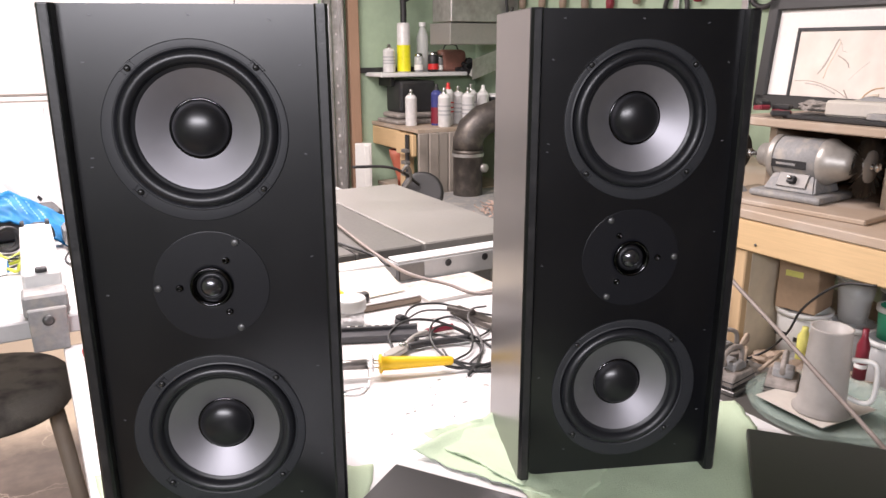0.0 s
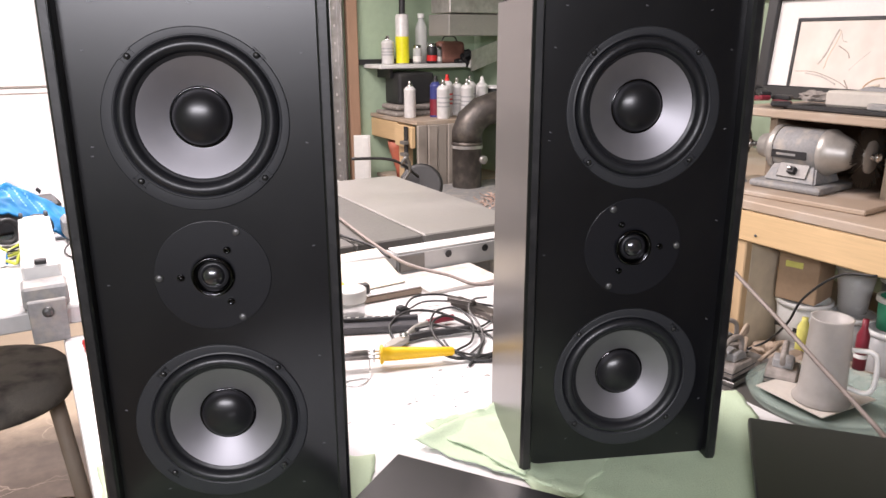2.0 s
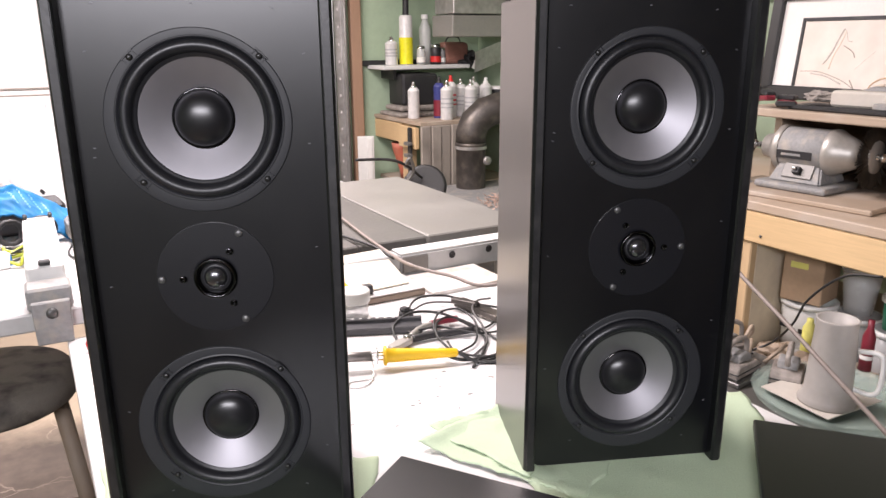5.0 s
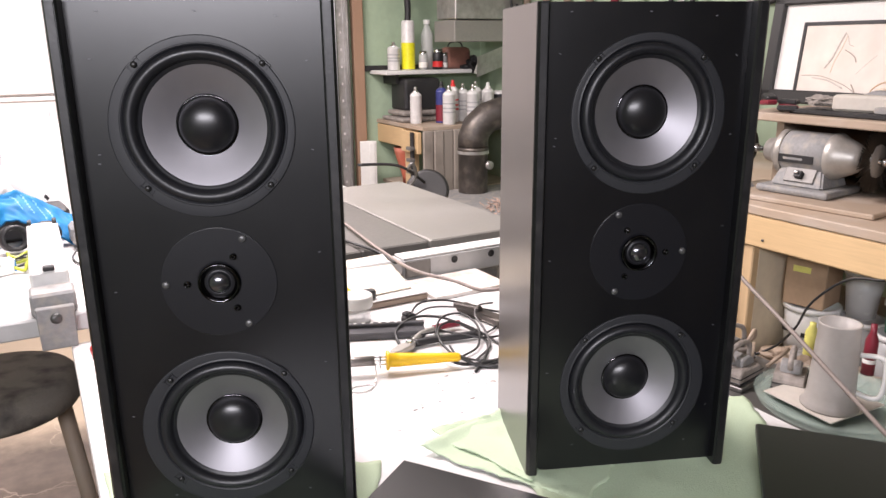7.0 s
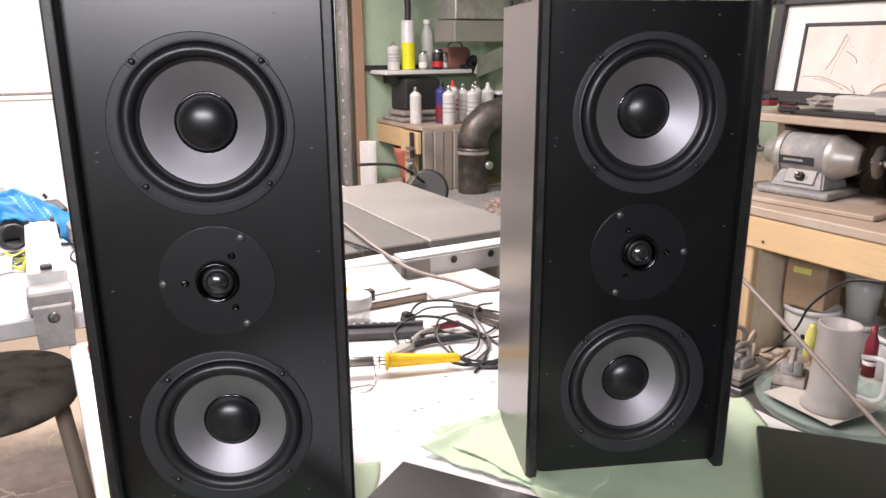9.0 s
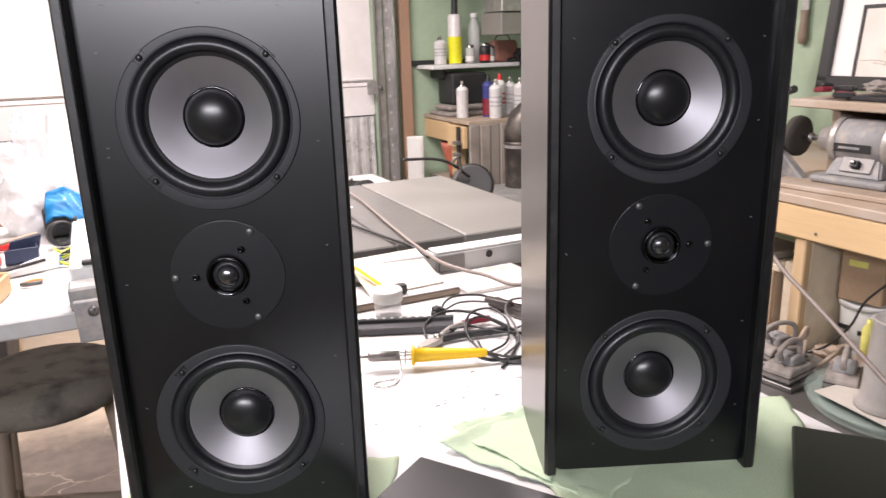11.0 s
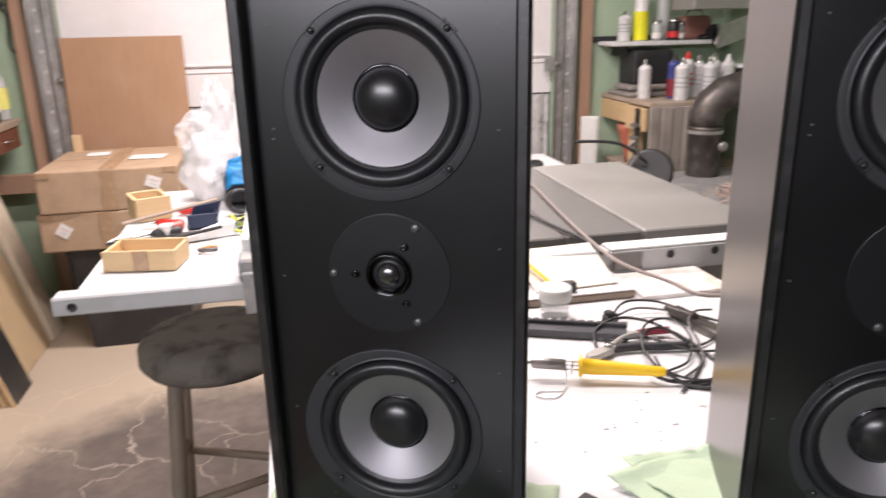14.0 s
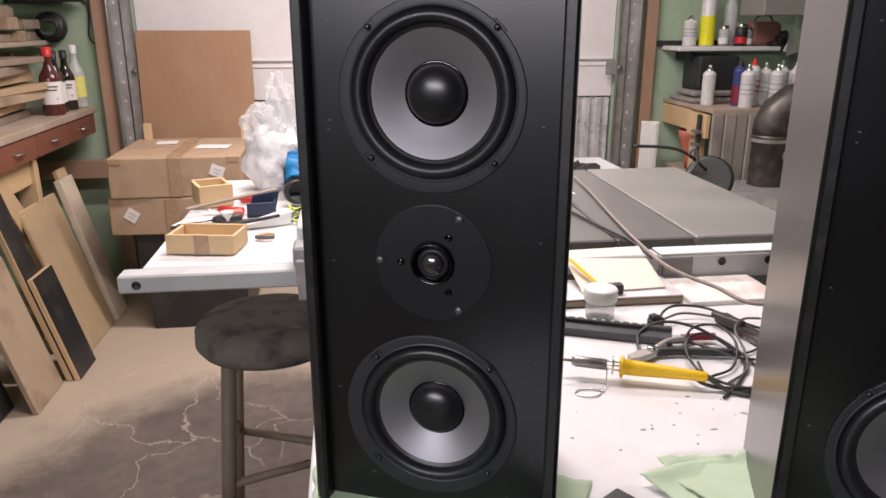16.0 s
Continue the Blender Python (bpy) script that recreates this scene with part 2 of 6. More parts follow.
def box(bm, c, s, bevel=0.002, m=None, segments=1):
    """A block of size s about c, with its edges bevelled."""
    r = bmesh.ops.create_cube(bm, size=1.0)
    vs = r["verts"]
    for v in vs:
        v.co = Vector((v.co.x * s[0], v.co.y * s[1], v.co.z * s[2]))
    if bevel:
        es = list({e for v in vs for e in v.link_edges})
        g = bmesh.ops.bevel(bm, geom=es, offset=min(bevel, 0.45 * min(s)), segments=segments, profile=0.5, affect="EDGES")
        vs = list({v for f in g["faces"] for v in f.verts} | {v for v in vs if v.is_valid})
    for v in vs:
        v.co += Vector(c)
    if m is not None:
        for v in vs:
            v.co = m @ v.co
    return bm


def lathe(bm, profile, n=32, m=None, closed=False):
    """Turns (radius, height) pairs about z."""
    rings = []
    for r, z in profile:
        if r < 1e-6:
            rings.append([bm.verts.new((0, 0, z))])
        else:
            rings.append([bm.verts.new((r * math.cos(2 * math.pi * k / n), r * math.sin(2 * math.pi * k / n), z)) for k in range(n)])
    pairs = list(zip(rings, rings[1:])) + ([(rings[-1], rings[0])] if closed else [])
    for a, b in pairs:
        for k in range(n):
            k2 = (k + 1) % n
            if len(a) == 1 and len(b) == 1:
                continue
            if len(a) == 1:
                f = bm.faces.new((a[0], b[k2], b[k]))
            elif len(b) == 1:
                f = bm.faces.new((a[k], a[k2], b[0]))
            else:
                f = bm.faces.new((a[k], a[k2], b[k2], b[k]))
            f.smooth = True
    if m is not None:
        for ring in rings:
            for v in ring:
                v.co = m @ v.co
    return bm


def smooth_path(points, steps=8):
    p = [Vector(q) for q in points]
    p = [p[0] * 2 - p[1]] + p + [p[-1] * 2 - p[-2]]
    out = []
    for i in range(1, len(p) - 2):
        for s in range(steps):
            t = s / steps
            out.append(0.5 * (2 * p[i] + (p[i + 1] - p[i - 1]) * t + (2 * p[i - 1] - 5 * p[i] + 4 * p[i + 1] - p[i + 2]) * t * t + (3 * p[i] - p[i - 1] - 3 * p[i + 1] + p[i + 2]) * t ** 3))
    out.append(p[-2])
    return out


def tube(bm, points, r, n=8, steps=8, taper=None):
    """A round cord or rod along a smooth line through the points."""
    pts = smooth_path(points, steps) if steps > 1 else [Vector(q) for q in points]
    rings, side = [], None
    for i, p in enumerate(pts):
        d = (pts[min(i + 1, len(pts) - 1)] - pts[max(i - 1, 0)]).normalized()
        if side is None:
            side = d.orthogonal().normalized()
        side = (side - d * side.dot(d)).normalized()
        up = d.cross(side)
        rad = r if taper is None else r * (1 + (taper - 1) * i / (len(pts) - 1))
        rings.append([bm.verts.new(p + rad * (math.cos(2 * math.pi * k / n) * side + math.sin(2 * math.pi * k / n) * up)) for k in range(n)])
    for a, b in zip(rings, rings[1:]):
        for k in range(n):
            bm.faces.new((a[k], a[(k + 1) % n], b[(k + 1) % n], b[k])).smooth = True
    bm.faces.new(rings[0][::-1])
    bm.faces.new(rings[-1])
    return bm


def prism(bm, outline, depth, m=None, bevel=0.0):
    """An outline in x, z pushed along +y by depth."""
    a = [bm.verts.new((x, 0, z)) for x, z in outline]
    b = [bm.verts.new((x, depth, z)) for x, z in outline]
    fs = [bm.faces.new(a), bm.faces.new(b[::-1])]
    k = len(a)
    for i in range(k):
        fs.append(bm.faces.new((a[(i + 1) % k], a[i], b[i], b[(i + 1) % k])))
    vs = a + b
    if bevel:
        es = list({e for f in fs for e in f.edges})
        g = bmesh.ops.bevel(bm, geom=es, offset=bevel, segments=1, affect="EDGES")
        vs = list({v for f in g["faces"] for v in f.verts} | {v for v in vs if v.is_valid})
    if m is not None:
        for v in vs:
            v.co = m @ v.co
    return bm


def finish(bm, name, mat):
    bmesh.ops.recalc_face_normals(bm, faces=bm.faces)
    me = bpy.data.meshes.new(name)
    bm.to_mesh(me)
    bm.free()
    me.materials.append(mat)
    return me


def part(name, bm, mat, parent, label="", m=None):
    ob = new(name, finish(bm, name, mat))
    ob.parent = parent
    if m is not None:
        ob.matrix_basis = m
    return tagged(ob, label)


def again(ob, m):
    """The same piece once more, on the same mesh."""
    o = new(ob.name.split(".")[0], ob.data)
    o.parent = ob.parent
    o.matrix_basis = m
    return o


def thing(name, m, label, category, group="", kind=""):
    ob = new(name)
    ob.empty_display_size = 0.05
    ob.matrix_basis = m
    return tagged(ob, label, category, group, kind)


def solid(name, bm, mat, label, category, group="", kind="", m=None):
    ob = new(name, finish(bm, name, mat))
    if m is not None:
        ob.matrix_basis = m
    return tagged(ob, label, category, group, kind)


def B():
    return bmesh.new()


FRONT = pose(0, 0, 0, 90)  # turns a lathe's axis z to -y
SPK = pose(0, 0, 0, 0, 0, ROOM_TURN)
TABLE_Z = 0.835
SAW_Z = 0.885

# ---- setting ----
X_L, X_R, Y_F, Y_B, Z_C = -1.95, 2.3, 3.2, -5.6, 2.4
D_L, D_R, D_T = -1.06, 1.32, 2.15
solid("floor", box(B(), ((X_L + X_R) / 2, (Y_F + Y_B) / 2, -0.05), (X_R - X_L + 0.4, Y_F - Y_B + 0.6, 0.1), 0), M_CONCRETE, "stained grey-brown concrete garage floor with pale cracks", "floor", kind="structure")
solid("ceiling", box(B(), ((X_L + X_R) / 2, (Y_F + Y_B) / 2, Z_C + 0.05), (X_R - X_L + 0.4, Y_F - Y_B + 0.6, 0.1), 0), M_CEILING, "plain pale board ceiling", "ceiling", kind="structure")
wf = B()
box(wf, ((X_L - 0.1 + D_L) / 2, Y_F + 0.06, Z_C / 2), (D_L - X_L + 0.1, 0.12, Z_C), 0)
box(wf, ((X_R + 0.1 + D_R) / 2, Y_F + 0.06, Z_C / 2), (X_R + 0.1 - D_R, 0.12, Z_C), 0)
box(wf, ((D_L + D_R) / 2, Y_F + 0.06, (D_T + Z_C) / 2), (D_R - D_L, 0.12, Z_C - D_T), 0)
solid("wall_north", wf, M_GREEN_WALL, "pale green painted wall round the garage door", "wall", kind="structure")
solid("wall_east", box(B(), (X_R + 0.06, (Y_F + Y_B) / 2, Z_C / 2), (0.12, Y_F - Y_B, Z_C), 0), M_GREEN_WALL, "pale green painted wall behind the workbench", "wall", kind="structure")
solid("wall_west", box(B(), (X_L - 0.06, (Y_F + Y_B) / 2, Z_C / 2), (0.12, Y_F - Y_B, Z_C), 0), M_GREEN_WALL, "pale green painted wall behind the drawers", "wall", kind="structure")
# unseen closing wall; its distance and dark surface keep the baffles' reflections dark
solid("wall_south", box(B(), ((X_L + X_R) / 2, Y_B - 0.06, Z_C / 2), (X_R - X_L + 0.24, 0.12, Z_C), 0), M_CONCRETE, "unseen plain concrete wall, added far back to keep reflections dark", "wall", kind="structure")

door = thing("garage_door", pose(0, Y_F + 0.03, 0), "white sectional garage door with a ribbed metal bottom section", "garage door", kind="structure")
z0 = 0.91
for i, top in enumerate((1.09, 1.62, 2.15)):
    part("door_panel", box(B(), ((D_L + D_R) / 2, 0, (z0 + top) / 2), (D_R - D_L - 0.004, 0.035, top - z0 - 0.003), 0.002), M_DOOR, door)
    z0 = top
part("door_rail", box(B(), ((D_L + D_R) / 2, -0.022, 1.105), (D_R - D_L - 0.01, 0.012, 0.012), 0.002), M_DOOR, door, "white raised seam")
part("door_rail", box(B(), ((D_L + D_R) / 2, -0.020, 1.072), (D_R - D_L - 0.01, 0.008, 0.008), 0.002), M_DOOR, door, "white raised seam")
rb = B()
pitch, x = 0.062, D_L + 0.003
outline = []
while x < D_R - 0.01:
    for dx, dy in ((0.0, 0.0), (0.008, -0.024), (0.030, -0.024), (0.038, 0.0)):
        if x + dx < D_R - 0.003:
            outline.append((x + dx, dy))
    x += pitch
lo = [rb.verts.new((a, b, 0.0)) for a, b in outline]
hi = [rb.verts.new((a, b, 0.905)) for a, b in outline]
lo2 = [rb.verts.new((a, b + 0.012, 0.0)) for a, b in outline]
hi2 = [rb.verts.new((a, b + 0.012, 0.905)) for a, b in outline]
for i in range(len(outline) - 1):
    rb.faces.new((lo[i], lo[i + 1], hi[i + 1], hi[i]))
    rb.faces.new((lo2[i + 1], lo2[i], hi2[i], hi2[i + 1]))
    rb.faces.new((hi[i], hi[i + 1], hi2[i + 1], hi2[i]))
part("ribbed_section", rb, M_RIB, door, "bare ribbed metal section")
for name, xc, w in (("trim_1", D_L - 0.145, 0.07), ("trim_2", D_R + 0.176, 0.062)):
    solid(name, box(B(), (xc, Y_F - 0.022, Z_C / 2), (w, 0.04, Z_C), 0.004), M_STUD, "reddish bare timber stud beside the garage door", "trim", kind="structure")


def door_track(x0, sign):
    t = thing("door_track", pose(x0, Y_F - 0.03, 0), "dull galvanised steel track of the garage door", "door track", "door tracks", "structure")
    part("channel", box(box(B(), (0, -0.012, 1.1), (0.05, 0.003, 2.2), 0), (0.025 * sign, 0.005, 1.1), (0.003, 0.032, 2.2), 0), M_GALV, t)
    part("angle", box(box(B(), (0.055 * sign, 0.0, 1.1), (0.04, 0.003, 2.2), 0), (0.075 * sign, -0.02, 1.1), (0.003, 0.04, 2.2), 0), M_GALV, t)
    hole = part("slot", box(B(), (0.055 * sign, -0.003, 0.2), (0.008, 0.003, 0.013), 0), M_DOOR, t)
    for k in range(1, 22):
        again(hole, pose(0, 0, 0.09 * k))
    part("roller", lathe(B(), [(0, -0.008), (0.014, -0.008), (0.014, 0.008), (0, 0.008)], 16, pose(-0.01 * sign, -0.025, 1.06, 90)), M_CAST_DARK, t)
    part("lift_rail", tube(B(), [(0.083 * sign, -0.034, 0.0), (0.083 * sign, -0.034, 2.2)], 0.008, 10, 1), M_CAST_DARK, t, "dark round rod")
    part("channel_lip", box(B(), (-0.022 * sign, -0.022, 1.1), (0.003, 0.022, 2.2), 0), M_CAST_DARK, t)
    part("hinge", box(B(), (-0.045 * sign, -0.014, 1.06), (0.07, 0.006, 0.07), 0.002), M_GALV, t)
    return t


door_track(D_L - 0.02, -1)
door_track(D_R + 0.02, 1)

# ---- bench with the loudspeakers ----
tb = thing("work_table", pose(0, 0, 0), "white laminate work table with scuffs and burn marks", "table")
T_X0, T_X1, T_Y0, T_Y1 = -0.12, 0.65, -0.42, 0.5955
part("tabletop", box(B(), ((T_X0 + T_X1) / 2, (T_Y0 + T_Y1) / 2, TABLE_Z - 0.0125), (T_X1 - T_X0, T_Y1 - T_Y0, 0.025), 0.004, segments=2), M_WHITE_TOP, tb)
part("apron", box(B(), (T_X0 + 0.05, (T_Y0 + T_Y1) / 2, TABLE_Z - 0.07), (0.02, T_Y1 - T_Y0 - 0.12, 0.09), 0.002), M_WHITE_EDGE, tb)
part("apron", box(B(), (T_X1 - 0.05, (T_Y0 + T_Y1) / 2, TABLE_Z - 0.07), (0.02, T_Y1 - T_Y0 - 0.12, 0.09), 0.002), M_WHITE_EDGE, tb)
leg = part("leg", box(B(), (0, 0, (TABLE_Z - 0.025) / 2), (0.05, 0.05, TABLE_Z - 0.025), 0.004), M_WHITE_EDGE, tb, m=pose(T_X0 + 0.085, T_Y1 - 0.06, 0))
for lx, ly in ((T_X1 - 0.085, T_Y1 - 0.06), (T_X0 + 0.085, T_Y0 + 0.06), (T_X1 - 0.085, T_Y0 + 0.06)):
    again(leg, pose(lx, ly, 0))


def cross_screw(bm, r, m):
    lathe(bm, [(r, 0), (r, 0.0006), (r * 0.7, 0.0016), (0, 0.0018)], 12, m)
    return bm


def woofer(parent, z, x=0.0, rim=0.0785, off=(0.0, 0.0)):
    c = pose(x, 0, z) @ FRONT
    frame_bm = lathe(B(), [(rim, 0), (rim, 0.0010), (rim - 0.0005, 0.0014), (rim - 0.0010, 0.0015), (0.0712, 0.0015), (0.0708, 0.0015), (0.0700, 0.0022), (0.0694, 0.0022), (0.0676, -0.002)], 72)
    for v in frame_bm.verts:
        if v.co.xy.length > 0.0735:
            v.co.x += off[0]
            v.co.y += off[1]
    w = part("woofer", frame_bm, M_FLANGE, parent, "dark plastic frame", m=c)
    prof = []
    for k in range(13):
        a = math.pi * k / 12
        prof.append((0.0622 + 0.0056 * math.cos(a), 0.000 + 0.0062 * math.sin(a)))
    prof += [(0.0550, -0.0012), (0.0530, -0.0016), (0.0520, -0.003)]
    part("surround", lathe(B(), prof, 72), M_RUBBER, w, "black rubber half-roll surround")
    part("cone", lathe(B(), [(0.0535, -0.0018), (0.0500, -0.0032), (0.0400, -0.0078), (0.0300, -0.0122), (0.0240, -0.0148)], 72), M_CONE, w, "satin grey polymer cone")
    prof = [(0.0258, -0.0136), (0.0258, -0.0128), (0.0245, -0.0124)]
    for k in range(1, 11):
        a = math.pi / 2 * k / 10
        prof.append((0.0245 * math.cos(a), -0.0124 + 0.0125 * math.sin(a)))
    part("dust_cap", lathe(B(), prof, 48), M_CAP, w, "glossy black dust cap")
    part("glue_ring", lathe(B(), [(0.0272, -0.0138), (0.0268, -0.0126), (0.0256, -0.0126)], 48), M_DKCHROME, w)
    lug = B()
    box(lug, (0, -0.0030, 0.0022), (0.0135, 0.0016, 0.0010), 0.0003)
    box(lug, (0.0055, 0.0005, 0.0020), (0.0012, 0.0055, 0.0008), 0.0003)
    box(lug, (-0.0055, 0.0005, 0.0020), (0.0012, 0.0055, 0.0008), 0.0003)
    l0 = part("screw_lug", lug, M_RUBBER, w, m=pose(0, 0, 0, 0, 0, 45) @ pose(0.0745, 0, -0.0007, 0, 0, 90))
    s0 = part("screw", cross_screw(B(), 0.0028, pose(0, 0, 0)), M_BLACKSCREW, w, "black cross-head screw", m=pose(0, 0, 0, 0, 0, 45) @ pose(0.0745, 0, 0.0024))
    for k in (1, 2, 3):
        again(l0, pose(0, 0, 0, 0, 0, 45 + 90 * k) @ pose(0.0745, 0, -0.0007, 0, 0, 90))
        again(s0, pose(0, 0, 0, 0, 0, 45 + 90 * k) @ pose(0.0745, 0, 0.0024))
    return w


def tweeter(parent, z, turn, x=0.0):
    c = pose(x, 0, z) @ FRONT @ pose(0, 0, 0, 0, 0, turn)
    w = part("tweeter", lathe(B(), [(0.0520, 0), (0.0520, 0.0006), (0.0518, 0.0009), (0.0515, 0.0009), (0.0512, 0.0009), (0.0215, 0.0009), (0.0210, 0.0009), (0.0205, 0.0009), (0.0185, 0.0005)], 72), M_PLATE, parent, "matte dark round faceplate", m=c)
    part("trim_ring", lathe(B(), [(0.0192, 0.0028), (0.0186, 0.0048), (0.0172, 0.0052), (0.0160, 0.0040), (0.0145, 0.0010), (0.0125, -0.001)], 48), M_DKCHROME, w, "shiny dark metal ring")
    part("suspension", lathe(B(), [(0.0128, -0.001), (0.0118, 0.0012), (0.0104, 0.0008)], 40), M_RUBBER, w)
    prof = [(0.0106, 0.0004)]
    for k in range(0, 9):
        a = math.pi / 2 * k / 8
        prof.append((0.0102 * math.cos(a), 0.0006 + 0.0062 * math.sin(a)))
    part("dome", lathe(B(), prof, 40), M_DOME, w, "shiny grey metal dome")
    s0 = part("screw", cross_screw(B(), 0.0036, pose(0, 0, 0)), M_SCREW, w, "dull steel screw", m=pose(0.0473, 0, 0.0012))
    h0 = part("hex_bolt", lathe(B(), [(0.0032, 0), (0.0032, 0.0022), (0.0026, 0.0028), (0.0014, 0.0030), (0.0013, 0.001), (0, 0.001)], 12), M_DKCHROME, w, "shiny black socket bolt", m=pose(0.0285, 0, 0.0012))
    for k in (1, 2):
        again(s0, pose(0, 0, 0, 0, 0, 120 * k) @ pose(0.0473, 0, 0.0012))
        again(h0, pose(0, 0, 0, 0, 0, 120 * k) @ pose(0.0285, 0, 0.0012))
    return w


def pierced_plate(hw, z0, z1, t, holes):
    """An upright plate from y = 0 back to t, with round holes through it."""
    bm, n, cuts = B(), 64, []
    sq = 0.080

    def quad(pts):
        for y in (0.0, t):
            bm.faces.new([bm.verts.new((x, y, z)) for x, z in pts])

    z = z0
    for zc, r in holes:
        quad(((-hw, z), (hw, z), (hw, zc - sq), (-hw, zc - sq)))
        quad(((-hw, zc - sq), (-sq, zc - sq), (-sq, zc + sq), (-hw, zc + sq)))
        quad(((sq, zc - sq), (hw, zc - sq), (hw, zc + sq), (sq, zc + sq)))
        for k in range(n):
            a, b = 2 * math.pi * k / n, 2 * math.pi * (k + 1) / n
            ca, cb = (math.cos(a), math.sin(a)), (math.cos(b), math.sin(b))
            fa, fb = sq / max(abs(ca[0]), abs(ca[1])), sq / max(abs(cb[0]), abs(cb[1]))
            quad(((ca[0] * r, zc + ca[1] * r), (ca[0] * fa, zc + ca[1] * fa), (cb[0] * fb, zc + cb[1] * fb), (cb[0] * r, zc + cb[1] * r)))
            bm.faces.new([bm.verts.new(p) for p in ((ca[0] * r, 0, zc + ca[1] * r), (cb[0] * r, 0, zc + cb[1] * r), (cb[0] * r, t, zc + cb[1] * r), (ca[0] * r, t, zc + ca[1] * r))])
        z = zc + sq
    quad(((-hw, z), (hw, z), (hw, z1), (-hw, z1)))
    for za, zb, y0, y1 in ((z1, z1, 0.0, t), (z0, z0, 0.0, t)):
        bm.faces.new([bm.verts.new(p) for p in ((-hw, y0, za), (hw, y0, za), (hw, y1, zb), (-hw, y1, zb))])
    bmesh.ops.remove_doubles(bm, verts=bm.verts, dist=0.00002)
    return bm


def loudspeaker(m, turn, label, taper=0.0, shift=0.0, side=1, HW=0.1145):
    """Black three-driver loudspeaker: baffle plane at y = 0, base at z = 0."""
    s = thing("loudspeaker", m, label, "loudspeaker", "pair of loudspeakers")
    H, LIP, T, D = 0.497, 0.012, 0.0115, 0.142
    part("cabinet", box(B(), (0, (D + 0.045) / 2, (H + 0.008) / 2), (2 * (HW - T - taper), D - 0.045, H - 0.008), 0.001), M_SATIN, s, "satin black cabinet back")
    part("baffle", pierced_plate(HW - T - 0.0002, 0.003, H, 0.018, ((0.105, 0.0725), (0.394, 0.0725))), M_BLACK, s, "matte black painted baffle")
    for sx in (-1, 1):
        o = [(taper, D), (0.0, -LIP + 0.0025), (0.0025, -LIP), (T - 0.0018, -LIP), (T, -LIP + 0.0018), (T, 0.02), (T + taper, D)]
        bm = B()
        a = [bm.verts.new((sx * (HW - u), v, 0.0)) for u, v in o]
        b = [bm.verts.new((sx * (HW - u), v, H)) for u, v in o]
        bm.faces.new(a), bm.faces.new(b)
        for i in range(len(o)):
            j = (i + 1) % len(o)
            bm.faces.new((a[i], a[j], b[j], b[i]))
        part("side_panel", bm, M_BLACK, s, "black side panel with a rounded front edge")
        sk_ = B()
        c4 = [(0.0, -LIP + 0.003), (taper, D), (taper - 0.0008, D), (-0.0008, -LIP + 0.003)]
        a = [sk_.verts.new((sx * (HW - u), v, 0.001)) for u, v in c4]
        b = [sk_.verts.new((sx * (HW - u), v, H - 0.001)) for u, v in c4]
        sk_.faces.new(a), sk_.faces.new(b)
        for i in range(4):
            sk_.faces.new((a[i], a[(i + 1) % 4], b[(i + 1) % 4], b[i]))
        part("side_veneer", sk_, M_SATIN, s, "satin graphite outer side")
        part("edge_strip", box(B(), (sx * (HW - T / 2), -LIP - 0.0003, H / 2), (T - 0.0045, 0.0008, H - 0.004), 0.0002), M_LIP, s, "scuffed black front edge")
    woofer(s, 0.3925, shift, 0.0787, (side * 0.0014, -0.0019))
    tweeter(s, 0.250, turn, shift)
    woofer(s, 0.1035, shift - 0.0005, 0.0808, (side * 0.0028, -0.0024))
    mk = part("nail_mark", box(B(), (0, -0.0001, 0), (0.0026, 0.0006, 0.0011), 0.0002), M_DENT, s, m=pose(-0.078, 0, 0.488))
    for x, z in ((0.0, 0.478), (0.066, 0.474), (-0.088, 0.44), (0.09, 0.437), (-0.09, 0.36), (-0.091, 0.352), (0.091, 0.36), (0.092, 0.265), (-0.092, 0.235), (0.092, 0.155), (-0.091, 0.11), (0.092, 0.06), (-0.06, 0.022), (0.07, 0.018)):
        again(mk, pose(x, 0, z + 0.01, 0, random.uniform(-30, 30)))
    return s


loudspeaker(SPK @ pose(0.002, 0.0, TABLE_Z + 0.002), 180, "matte black loudspeaker with two grey woofers on a green towel", 0.021, 0.0, -1, 0.1156)
loudspeaker(SPK @ pose(0.4158, 0.036, TABLE_Z + 0.002), 0, "black loudspeaker whose satin side reflects the bright table", 0.0, 0.0022, 1, 0.1132)

# ---- table saw ----
saw = thing("table_saw", pose(0, 0, 0), "dusty grey table saw with a long white fence rail", "table saw")
part("main_table", box(B(), (0.735, 1.05, SAW_Z - 0.02), (0.265, 0.69, 0.04), 0.003), M_CAST, saw, "worn grey cast table")
part("table_wing", box(B(), (0.520, 1.05, SAW_Z - 0.021), (0.156, 0.69, 0.04), 0.003), M_CAST_DARK, saw, "darker grey wing")
part("table_wing", box(B(), (0.245, 1.05, SAW_Z - 0.021), (0.386, 0.69, 0.04), 0.003), M_CAST_DARK, saw, "darker grey wing")
part("extension_table", box(B(), (-0.19, 1.01, SAW_Z - 0.013), (0.475, 0.73, 0.022), 0.003), M_WHITE_TOP, saw, "white laminate extension board")
rail = part("fence_rail", box(B(), (0.013, 0.617, SAW_Z - 0.015), (0.936, 0.040, 0.031), 0.003), M_RAIL, saw, "long white steel rail")
part("front_rail", box(B(), (0.89, 0.618, SAW_Z - 0.0255), (0.812, 0.038, 0.045), 0.002), M_RAIL, saw, "grey painted steel front rail")
